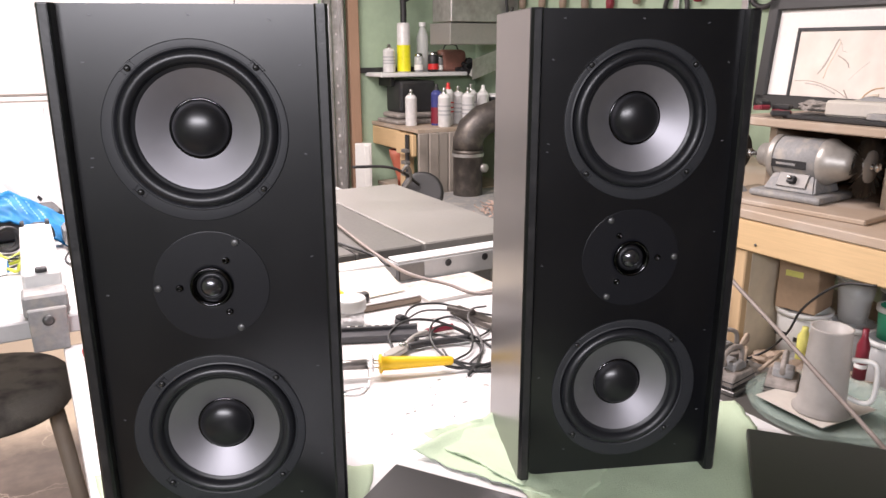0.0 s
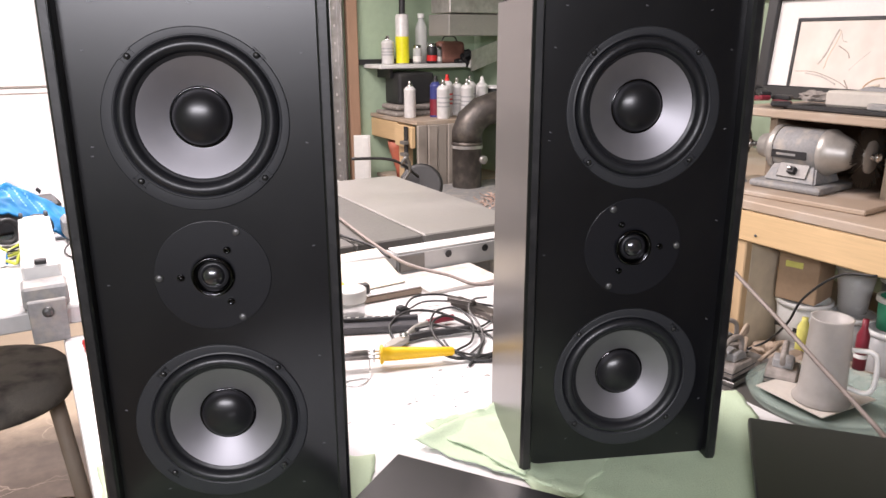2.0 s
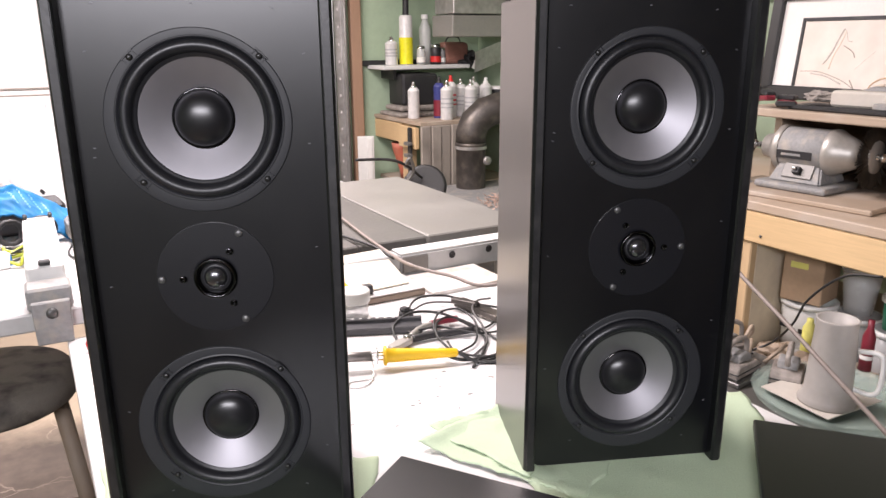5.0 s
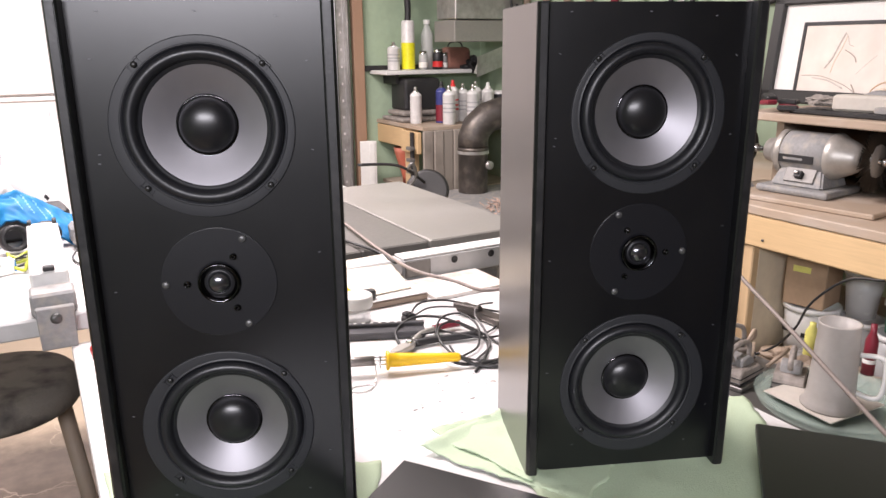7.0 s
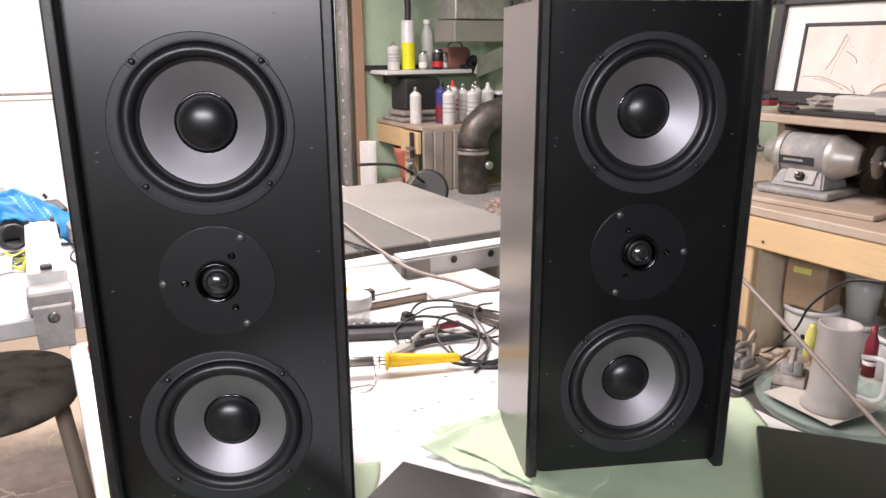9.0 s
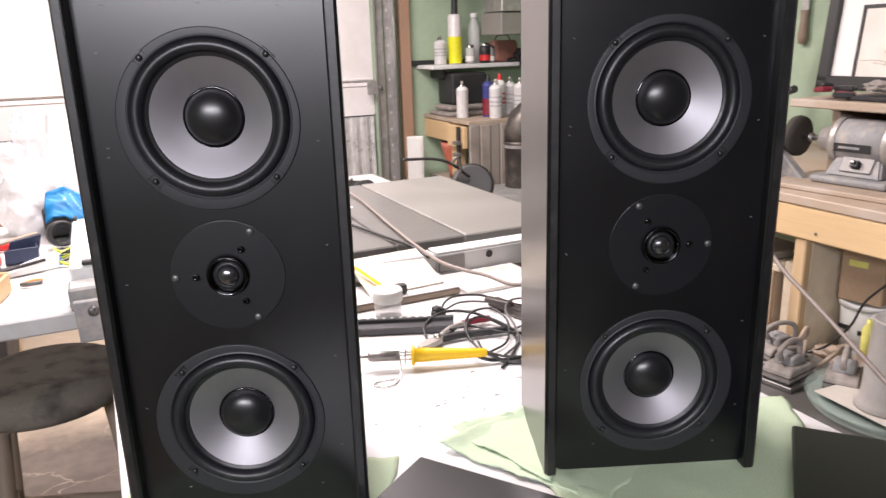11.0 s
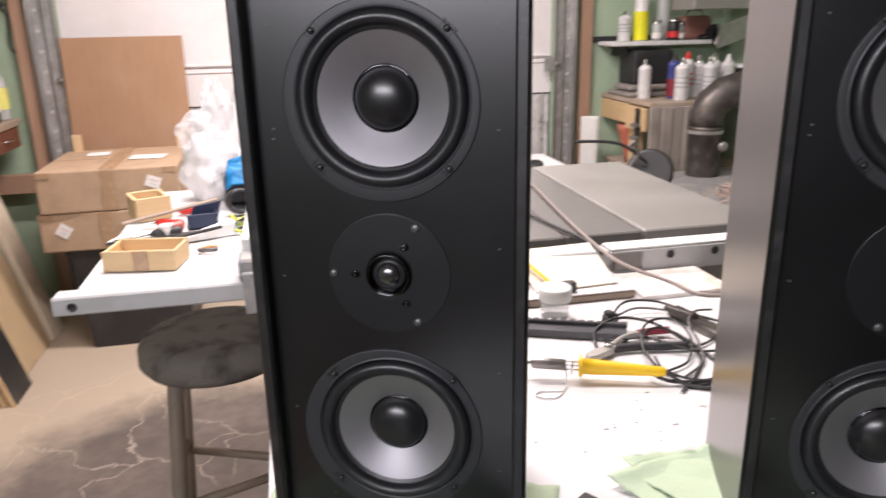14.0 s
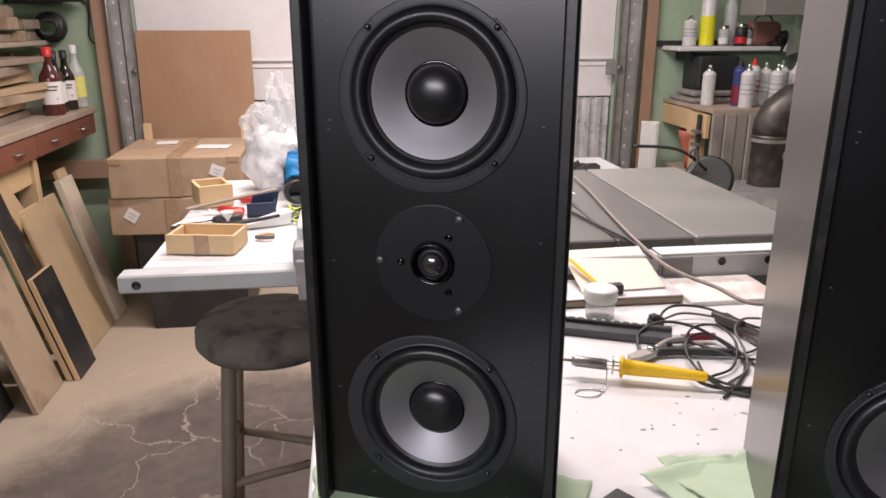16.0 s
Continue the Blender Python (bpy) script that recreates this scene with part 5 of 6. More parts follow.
part("can", lathe(B(), [(0, 0), (0.037, 0), (0.037, 0.15), (0.0365, 0.151), (0.036, 0.25), (0.03, 0.262), (0, 0.262)], 24), M_CANWHITE, foam)
part("label", lathe(B(), [(0.0376, 0.004), (0.0376, 0.145)], 24), M_YELLOWCAN, foam, "bright yellow lower half")
part("gun", tube(B(), [(0, 0, 0.25), (0.002, 0, 0.33), (-0.004, 0, 0.44), (0.004, 0, 0.52)], 0.017, 10), M_DARK, foam, "dark applicator gun")
part("gun_grip", tube(B(), [(0.01, 0, 0.38), (0.03, -0.01, 0.40), (0.025, -0.01, 0.46)], 0.014, 8), M_DARK, foam)
cb = thing("clear_bottle", pose(1.895, Y_F - 0.08, SZ), "clear plastic squeeze bottle with a white cap", "bottle")
part("body", lathe(B(), [(0, 0), (0.032, 0), (0.033, 0.10), (0.034, 0.19), (0.016, 0.235), (0.014, 0.25)], 22), M_CLEAR, cb)
part("cap", lathe(B(), [(0.019, 0.245), (0.019, 0.268), (0, 0.268)], 16), M_WHITE, cb)
for k, (x, r, h, mt) in enumerate(((1.832, 0.024, 0.10, M_CLEAR), (1.925, 0.03, 0.11, M_DARK), (1.965, 0.02, 0.09, M_GREY))):
    j = thing("shelf_jar", pose(x, Y_F - 0.15, SZ), "small jar of hardware on the wall shelf", "jar", "shelf jars")
    part("glass", lathe(B(), [(0, 0), (r, 0), (r, h * 0.8), (r * 0.8, h * 0.86)], 18), mt, j)
    part("lid", lathe(B(), [(r * 0.9, h * 0.84), (r * 0.9, h), (0, h)], 18), M_CHROME, j)
    part("label", lathe(B(), [(r + 0.0008, h * 0.12), (r + 0.0008, h * 0.4)], 18), (M_PAPER, M_RED, M_PAPER)[k], j)
pb = thing("brown_pouch", pose(2.055, Y_F - 0.12, SZ), "reddish-brown soft tool pouch", "pouch")
part("pouch", box(B(), (0, 0, 0.06), (0.17, 0.09, 0.12), 0.028, segments=3), material("brown_vinyl", (0.28, 0.13, 0.1), 0.5, grain=60), pb)
part("strap", tube(B(), [(-0.05, 0, 0.118), (-0.03, 0, 0.145), (0.03, 0, 0.145), (0.05, 0, 0.118)], 0.004, 7), M_DARK, pb)
solid("wire_pile", crumpled(B(), (0.06, 0.05, 0.045), 5.5, 0.8, 4), M_DARK, "tangle of dark wires at the end of the shelf", "wires", m=pose(2.15, Y_F - 0.16, SZ + 0.01))
solid("white_tag", box(B(), (0, 0, 0), (0.05, 0.002, 0.06), 0.001), M_PAPER, "small white paper tag hanging from the wires", "tag", m=pose(2.145, Y_F - 0.235, 1.165, 0, 25, 0))

rb2 = thing("corner_bench", pose(0, 0, 0), "rough corner bench with yellow pine front boards", "workbench")
part("worktop", box(B(), (1.92, 2.91, 0.89), (0.64, 0.56, 0.02), 0.002), M_DUSTY, rb2)
part("front_board", box(B(), (1.612, 3.02, 0.825), (0.02, 0.33, 0.10), 0.003), M_PINE, rb2, "yellow pine front board")
part("front_board", box(B(), (1.598, 2.755, 0.815), (0.025, 0.19, 0.11), 0.003), M_PINE, rb2, "yellow pine front board")
part("post", box(B(), (1.64, 2.83, 0.44), (0.04, 0.09, 0.88), 0.003), M_PINE_Z, rb2)
M_GREYWOOD = wood("weathered_grey_plank", (0.30, 0.265, 0.23), axis=2, dirt=(0.16, 0.14, 0.12), dirt_amount=0.7)
for k in range(6):
    part("end_board", box(B(), (1.630 + 0.058 * k, 2.63, 0.44), (0.054, 0.02 + 0.012 * (k % 2), 0.88), 0.004), M_GREYWOOD, rb2, "grey dusty upright end board")
part("lower_shelf", box(B(), (1.92, 2.92, 0.55), (0.6, 0.5, 0.02), 0.002), M_DUSTY, rb2)
wbd = thing("white_plank", pose(1.50, 3.1, 0.0, 5, 0, -20), "narrow white painted panel leaning by the stud", "panel")
part("panel", box(box(B(), (0, 0, 0.40), (0.09, 0.018, 0.80), 0.003), (0.02, -0.011, 0.40), (0.03, 0.006, 0.78), 0.002), M_WHITE, wbd)
pot = thing("red_funnel", pose(1.665, 2.955, 0.561), "faded red plastic funnel on the lower shelf", "funnel")
part("cone", lathe(B(), [(0.018, 0.0), (0.022, 0.04), (0.062, 0.17), (0.066, 0.20), (0.062, 0.20), (0.058, 0.172), (0.016, 0.04)], 24, None, True), material("faded_red_paint", (0.46, 0.13, 0.08), 0.5, grain=60, dirt=(0.35, 0.25, 0.2), dirt_amount=0.4), pot)
clp = thing("bar_clamp", pose(1.605, 2.70, 0.50), "dark steel bar clamp hanging on the bench", "clamp")
part("bar", box(B(), (-0.03, 0, 0.17), (0.012, 0.03, 0.40), 0.002), M_DARK, clp)
for k in range(5):
    part("jaw", box(B(), (-0.045, -0.01, 0.05 + 0.06 * k), (0.03, 0.05, 0.018), 0.003), M_CAST_DARK, clp)
mc = thing("black_machine", pose(1.78, 3.03, 0.9), "dusty black bench machine under the shelf", "machine")
part("housing", box(B(), (0.0, 0.02, 0.14), (0.22, 0.18, 0.17), 0.015, segments=2), M_DARK, mc)
part("base", box(box(B(), (-0.03, -0.02, 0.012), (0.28, 0.26, 0.022), 0.012, segments=2), (-0.02, 0, 0.042), (0.24, 0.2, 0.028), 0.012, segments=2), M_TOOLDUST, mc, "stepped dusty dark base")
CANS = ((1.668, 2.83, 0.19, 0.031, M_CANWHITE, M_CHROME, "white aerosol can with a silver top", None, None), (1.79, 2.69, 0.20, 0.033, M_CANWHITE, M_CHROME, "white aerosol can with grey print", None, M_INK), (1.80, 2.79, 0.215, 0.030, M_DEEPBLUE, M_DARK, "blue aerosol can with a red base", M_DULLRED, None), (1.865, 2.78, 0.22, 0.030, M_CANWHITE, M_RED, "white can with a red cap", None, M_RED), (1.935, 2.69, 0.20, 0.033, M_CANWHITE, M_CHROME, "white aerosol can with grey print", None, M_INK), (1.945, 2.81, 0.20, 0.033, M_CANWHITE, M_CHROME, "white aerosol can with grey print", None, M_INK), (2.02, 2.80, 0.21, 0.033, M_CANWHITE, M_CHROME, "white aerosol can with grey print", None, M_INK), (2.06, 2.74, 0.205, 0.033, M_CANWHITE, M_WHITE, "plain white aerosol can", None, None))
for x, y, h, r, bm_, cp, lb_, low, bar_ in CANS:
    spray_can(pose(x, y, 0.9, 0, 0, rnd.uniform(0, 360)), h, r, bm_, cp, lb_, low, bar_)
tin = thing("paint_tin", pose(2.165, 2.78, 0.9), "white paint tin with a dark band", "paint tin")
part("tin", lathe(B(), [(0, 0), (0.06, 0), (0.06, 0.15), (0.057, 0.153), (0.055, 0.148), (0, 0.148)], 24), M_CANWHITE, tin)
part("band", lathe(B(), [(0.0606, 0.07), (0.0606, 0.14)], 24), M_DARK, tin)
hd = thing("tool_cabinet", pose(2.07, 2.86, 1.315), "grey steel wall cabinet above the bench", "cabinet")
part("body", box(B(), (0, 0, 0.055), (0.42, 0.22, 0.11), 0.004), M_CAST, hd)
part("upper_door", box(B(), (0, -0.02, 0.28), (0.42, 0.20, 0.33), 0.004), M_GALV, hd, "dull metal upper door")
part("hook", tube(B(), [(0.12, -0.13, 0.42), (0.12, -0.14, 0.2), (0.14, -0.14, 0.15), (0.16, -0.14, 0.19)], 0.008, 8), M_DARK, hd)
solid("angled_sheet", box(B(), (0, 0, 0), (0.34, 0.004, 0.13), 0.001), M_GALV, "thin metal sheet leaning under the cabinet", "metal sheet", m=pose(2.19, 2.80, 1.235, 28, -18, 0))

dc = thing("dust_collector", pose(1.88, 2.33, 0), "grey dust collector with a sooty elbow duct", "dust collector")
part("cabinet", box(B(), (0.02, -0.12, 0.29), (0.80, 0.72, 0.58), 0.01), M_GREY, dc)
part("duct", lathe(B(), [(0.074, 0.58), (0.074, 0.79), (0.079, 0.792), (0.079, 0.805), (0.074, 0.807), (0.074, 0.83)], 28, pose(-0.085, 0.13, 0)), M_DUCT, dc, "sooty black round duct")
el = B()
tube(el, [(-0.085, 0.13, 0.81), (-0.085, 0.13, 0.85), (-0.065, 0.125, 0.905), (-0.015, 0.11, 0.95), (0.05, 0.09, 0.972), (0.15, 0.06, 0.985), (0.35, 0.0, 1.0)], 0.077, 24, 1)
part("elbow", el, M_DUCT, dc, "segmented sooty elbow")
part("clamp_band", lathe(B(), [(0.0800, 0.776), (0.0800, 0.792)], 28, pose(-0.085, 0.13, 0)), M_GALV, dc)
part("wing_bolt", lathe(B(), [(0, -0.02), (0.022, -0.02), (0.022, 0.006), (0.01, 0.01), (0, 0.01)], 12, pose(-0.035, 0.055, 0.72) @ FRONT), M_GALV, dc)
sv = B()
for k in range(260):
    p = Vector((rnd.gauss(1.78, 0.10), rnd.gauss(2.06, 0.07), 0.582 + abs(rnd.gauss(0, 0.012))))
    box(sv, (0, 0, 0), (rnd.uniform(0.01, 0.03), rnd.uniform(0.004, 0.01), 0.002), 0, Matrix.Translation(p) @ pose(0, 0, 0, rnd.uniform(-40, 40), rnd.uniform(-40, 40), rnd.uniform(0, 360)))
solid("wood_shavings", sv, material("shavings", (0.5, 0.36, 0.3), 0.8, grain=50, vary=0.3), "pinkish heap of wood shavings", "shavings", kind="stuff")

ch = thing("machine_handwheel", pose(1.24, 2.05, 0), "dark round machine wheel with a long crank handle", "machine wheel")
part("wheel", lathe(B(), [(0.080, -0.010), (0.092, -0.010), (0.095, 0.0), (0.092, 0.010), (0.080, 0.010), (0.02, 0.006), (0.0, 0.006)], 32, pose(0.10, 0.05, 0.690, 70, 0, -30)), M_CABLE, ch)
part("crank", tube(B(), [(-0.24, 0.0, 0.838), (-0.1, 0.0, 0.828), (-0.02, 0.0, 0.80), (0.08, 0.04, 0.73)], 0.006, 8), M_DARK, ch)
part("arm", tube(B(), [(-0.02, 0, 0.80), (0.0, -0.01, 0.825), (0.02, 0, 0.77), (-0.02, 0.0, 0.72)], 0.007, 8), M_CAST_DARK, ch)
part("stand", box(B(), (0.09, 0.08, 0.32), (0.08, 0.08, 0.64), 0.006), M_GREY, ch)
tub = thing("plastic_bin", pose(0.98, 2.75, 0), "white plastic bin before the garage door", "bin")
part("bin", lathe(B(), [(0.0, 0.0), (0.24, 0.0), (0.29, 0.60), (0.305, 0.60), (0.305, 0.63), (0.28, 0.63), (0.23, 0.05), (0, 0.05)], 4, pose(0, 0, 0, 0, 0, 45)), M_WHITE, tub)
solid("bin_rags", crumpled(B(), (0.14, 0.14, 0.06), 2.2, 0.7, 4), M_DARK, "dark scrap inside the white bin", "scrap", m=pose(0.98, 2.75, 0.56))

# ---- right bench with the grinder ----
BX, BZ = 1.44, 0.90
gb = thing("grinder_bench", pose(0, 0, 0), "pine workbench with a dusty top", "workbench")
part("worktop", box(B(), (BX + 0.41, 0.25, BZ - 0.012), (0.82, 2.5, 0.024), 0.003), M_DUSTY, gb, "dusty pale worktop")
part("front_beam", box(B(), (BX + 0.02, 0.25, BZ - 0.066), (0.032, 2.5, 0.082), 0.004), M_PINE, gb, "pale yellow pine beam")
for py in (0.545, -0.4, 1.42):
    part("end_panel", box(B(), (BX + 0.115, py, 0.41), (0.15, 0.024, 0.82), 0.003), M_CREAM, gb, "pale plywood upright panel")
    part("panel_edge", box(B(), (BX + 0.026, py + 0.002, 0.41), (0.026, 0.034, 0.81), 0.003), M_PINE_Z, gb)
part("lower_shelf", box(B(), (BX + 0.46, 0.45, 0.475), (0.70, 1.8, 0.02), 0.002), M_DUSTY, gb, "dusty lower shelf")
part("nail", lathe(B(), [(0.004, 0), (0.003, 0.002), (0, 0.002)], 8, pose(BX + 0.003, 0.50, BZ - 0.085) @ pose(0, 0, 0, 0, -90)), M_SCREW, gb)
solid("bench_plank", box(B(), (0, 0, 0.007), (0.24, 0.42, 0.013), 0.003), M_DUSTY, "dusty plank under the bench grinder", "plank", m=pose(1.62, 0.50, BZ, 0, 0, 6))

GZ = BZ + 0.0145
gr = thing("bench_grinder", pose(1.650, 0.535, GZ, 0, 0, 6) @ Matrix.Scale(0.95, 4), "grey bench grinder with a wire wheel", "bench grinder")
part("base", box(B(), (0, 0, 0.010), (0.185, 0.205, 0.02), 0.008, segments=2), M_GREY, gr, "grey cast base plate")
pd = B()
a = [pd.verts.new(v) for v in ((-0.07, -0.075, 0.019), (0.07, -0.075, 0.019), (0.07, 0.075, 0.019), (-0.07, 0.075, 0.019))]
b = [pd.verts.new(v) for v in ((-0.035, -0.055, 0.085), (0.045, -0.055, 0.085), (0.045, 0.055, 0.085), (-0.035, 0.055, 0.085))]
for i in range(4):
    pd.faces.new((a[i], a[(i + 1) % 4], b[(i + 1) % 4], b[i]))
pd.faces.new(b), pd.faces.new(a[::-1])
bmesh.ops.bevel(pd, geom=list(pd.edges), offset=0.005, segments=2, affect="EDGES")
part("pedestal", pd, M_GREY, gr)
AX = pose(0, 0, 0.105, 90, 0, 0)
part("motor", lathe(B(), [(0.058, -0.062), (0.060, -0.060), (0.060, 0.062), (0.058, 0.064)], 36, AX), M_GREY, gr, "grey motor housing with a dark name plate")
part("name_plate", box(B(), (-0.0592, 0.012, 0.095), (0.003, 0.10, 0.022), 0.001, pose(0, 0, 0, 0, 0, 0)), M_DARK, gr, "dark name plate with a pale bar")
part("plate_bar", box(B(), (-0.0612, 0.02, 0.095), (0.001, 0.055, 0.006), 0), M_GREY, gr)
part("end_bell", lathe(B(), [(0.061, 0.0), (0.063, 0.004), (0.063, 0.016), (0.054, 0.030), (0.040, 0.062), (0.031, 0.074), (0.026, 0.078), (0, 0.078)], 36, pose(0, -0.060, 0.105, 90, 0, 0)), M_ALU, gr, "bright cast end bell")
part("end_bell", lathe(B(), [(0.061, 0.0), (0.063, 0.004), (0.063, 0.016), (0.050, 0.026), (0.036, 0.040), (0.032, 0.062), (0.028, 0.066), (0, 0.066)], 36, pose(0, 0.062, 0.105, -90, 0, 0)), M_ALU, gr, "bright cast end bell")
part("collar", lathe(B(), [(0, 0), (0.02, 0), (0.02, 0.008), (0, 0.008)], 20, pose(0, -0.138, 0.105, 90, 0, 0)), M_DARK, gr)
part("shaft", tube(B(), [(0, -0.20, 0.105), (0, 0.185, 0.105)], 0.0075, 12, 1), M_CHROME, gr)
part("nut", lathe(B(), [(0, 0), (0.013, 0), (0.013, 0.010), (0, 0.010)], 6, pose(0, -0.188, 0.105, 90, 0, 0)), M_CHROME, gr)
part("nut", lathe(B(), [(0, 0), (0.013, 0), (0.013, 0.010), (0, 0.010)], 6, pose(0, 0.160, 0.105, -90, 0, 0)), M_CHROME, gr)
ww = B()
for k in range(420):
    a = 2 * math.pi * k / 420 + rnd.uniform(-0.02, 0.02)
    r0, r1, yy = 0.028, 0.080 + rnd.uniform(-0.006, 0.006), -0.172 + rnd.uniform(-0.010, 0.010)
    d = 0.0012
    u = Vector((math.cos(a), 0, math.sin(a)))
    s = Vector((-math.sin(a), 0, math.cos(a))) * d
    q = [Vector((0, yy * 0.3 - 0.172 * 0.7, 0.105)) + u * r0 - s, Vector((0, yy * 0.3 - 0.172 * 0.7, 0.105)) + u * r0 + s, Vector((0, yy, 0.105)) + u * r1 + s, Vector((0, yy, 0.105)) + u * r1 - s]
    ww.faces.new([ww.verts.new(p) for p in q])
    ww.faces.new([ww.verts.new(p + Vector((0, d, 0))) for p in reversed(q)])
part("wire_wheel", ww, material("brass_bristles", (0.09, 0.075, 0.06), 0.5, metal=0.6, grain=100), gr, "dark wire brush wheel")
part("wheel_core", lathe(B(), [(0, -0.006), (0.042, -0.006), (0.044, 0), (0.042, 0.006), (0, 0.006)], 28, pose(0, -0.172, 0.105, 90, 0, 0)), M_CAST, gr, "steel wheel core")
part("grinding_wheel", lathe(B(), [(0, -0.010), (0.056, -0.010), (0.058, 0), (0.056, 0.010), (0.02, 0.010), (0.0, 0.012)], 36, pose(0, 0.205, 0.105, 90, 0, 0)), material("abrasive_wheel", (0.05, 0.045, 0.04), 0.9, grain=300, bump=0.3), gr, "dark round buffing wheel")
part("switch_plate", box(B(), (0, 0, 0), (0.004, 0.085, 0.042), 0.002, pose(-0.056, -0.004, 0.052, 0, 28, 0)), M_CAST_DARK, gr, "dark switch plate")
part("switch", box(B(), (0, 0, 0), (0.018, 0.022, 0.02), 0.003, pose(-0.062, -0.004, 0.054, 0, 28, 0)), M_DARK, gr)
part("switch_toggle", box(B(), (0, 0, 0), (0.01, 0.012, 0.008), 0.002, pose(-0.072, -0.002, 0.062, 0, 28, 0)), M_CHROME, gr)
bb = thing("belt_guard", pose(1.60, 0.74, BZ), "pale wedge-shaped metal guard on the bench", "guard")
part("guard", prism(B(), [(-0.10, 0), (0.06, 0), (0.06, 0.10), (0.03, 0.11)], 0.03, pose(0, 0, 0, 0, 0, 90), 0.004), M_GREY, bb)

us = thing("bench_hutch", pose(0, 0, 0), "low dusty wooden hutch over the bench grinder", "shelf")
part("top", box(B(), (1.86, 0.255, 1.103), (0.50, 0.99, 0.022), 0.003), M_DUSTY, us)
part("upright", box(B(), (1.88, 0.645, 0.996), (0.44, 0.022, 0.19), 0.002), M_DUSTY, us)
part("upright", box(B(), (1.90, 0.335, 0.996), (0.42, 0.022, 0.19), 0.002), M_DUSTY, us)
part("upright", box(B(), (1.80, 0.20, 0.996), (0.40, 0.03, 0.19), 0.002), M_PINE_Z, us)
part("upright", box(B(), (1.86, -0.20, 0.996), (0.44, 0.022, 0.19), 0.002), M_DUSTY, us)
part("back", box(B(), (2.10, 0.22, 0.996), (0.012, 0.88, 0.19), 0.001), M_HARDBOARD, us, "brown hardboard back")

M_CANVAS = material("pale_canvas", (0.72, 0.66, 0.6), 0.7, vary=0.1, grain=20, bump=0.05, stain=5, dirt=(0.7, 0.6, 0.52), dirt_amount=0.35)
pf = thing("framed_picture", pose(1.935, 0.40, 1.115, 0, 6, 0), "large black-framed picture with a white mat", "picture")
part("backing", box(B(), (0.012, 0, 0.20), (0.012, 1.02, 0.40), 0.002), M_DARK, pf)
part("mat_board", box(B(), (0.003, 0, 0.17), (0.004, 0.98, 0.30), 0), M_PAPER, pf, "white mat board")
for s_ in (-1, 1):
    part("frame_side", box(B(), (0, s_ * 0.506, 0.17), (0.03, 0.038, 0.34), 0.004), M_CABLE, pf)
part("frame_top", box(B(), (0, 0, 0.318), (0.03, 1.05, 0.05), 0.004), M_CABLE, pf)
part("frame_bottom", box(B(), (0, 0, 0.02), (0.03, 1.05, 0.04), 0.004), M_CABLE, pf)
part("canvas", box(B(), (-0.002, -0.035, 0.13), (0.004, 0.88, 0.20), 0), M_CANVAS, pf, "pale painted sheet with brush strokes")
part("fillet", box(B(), (-0.004, 0.41, 0.13), (0.007, 0.010, 0.21), 0.001), M_DARK, pf)
part("fillet", box(B(), (-0.004, -0.035, 0.235), (0.007, 0.90, 0.010), 0.001), M_DARK, pf)
M_STROKE = material("charcoal_stroke", (0.36, 0.31, 0.27), 0.8, vary=0.4, grain=100)
M_PALESTROKE = material("pale_wash", (0.56, 0.52, 0.48), 0.8, vary=0.3, grain=80)
M_PALEOCHRE = material("pale_ochre_wash", (0.66, 0.57, 0.47), 0.8, vary=0.3, grain=60)
M_OCHRE = material("ochre_stroke", (0.48, 0.34, 0.22), 0.8, vary=0.4, grain=60)
for pts, mt, rr in (
        ([(0.279, 0.207), (0.292, 0.176), (0.307, 0.136), (0.326, 0.108)], M_PALESTROKE, 0.006),
        ([(0.285, 0.19), (0.303, 0.15), (0.317, 0.125)], M_STROKE, 0.0018),
        ([(0.272, 0.20), (0.283, 0.165), (0.298, 0.13), (0.305, 0.095)], M_PALEOCHRE, 0.004),
        ([(0.279, 0.207), (0.269, 0.195), (0.262, 0.175), (0.248, 0.17)], M_STROKE, 0.0018),
        ([(0.272, 0.160), (0.25, 0.148), (0.238, 0.138), (0.233, 0.126)], M_STROKE, 0.0034),
        ([(0.396, 0.085), (0.35, 0.086), (0.313, 0.080), (0.257, 0.061), (0.224, 0.043), (0.202, 0.028)], M_STROKE, 0.0026),
        ([(0.36, 0.080), (0.31, 0.073), (0.26, 0.052)], M_PALESTROKE, 0.005),
        ([(0.228, 0.092), (0.2, 0.122), (0.175, 0.145)], M_PALESTROKE, 0.0022),
        ([(0.235, 0.064), (0.222, 0.045), (0.214, 0.03)], M_STROKE, 0.004),
        ([(0.179, 0.034), (0.17, 0.054), (0.147, 0.07), (0.12, 0.075)], M_OCHRE, 0.0045),
        ([(0.172, 0.035), (0.155, 0.05), (0.13, 0.055)], M_PALEOCHRE, 0.008)):
    part("brush_stroke", tube(B(), [(-0.0035, y, z) for y, z in pts], rr * 0.5, 6), mt, pf)

HZ = 1.115
solid("dark_tray", box(B(), (0, 0, 0.006), (0.12, 0.42, 0.012), 0.003), M_DARK, "long flat dark tray on the hutch", "tray", m=pose(1.70, 0.40, HZ))
solid("foam_block", box(B(), (0, 0, 0.02), (0.06, 0.22, 0.04), 0.006), M_CREAMCARD, "long dusty grey block", "block", m=pose(1.70, 0.40, HZ + 0.0125, 0, 0, 4))
solid("foam_block", box(B(), (0, 0, 0.008), (0.05, 0.13, 0.016), 0.003), M_GREY, "short flat grey bar", "block", m=pose(1.665, 0.32, HZ + 0.0125, 0, 0, -4))
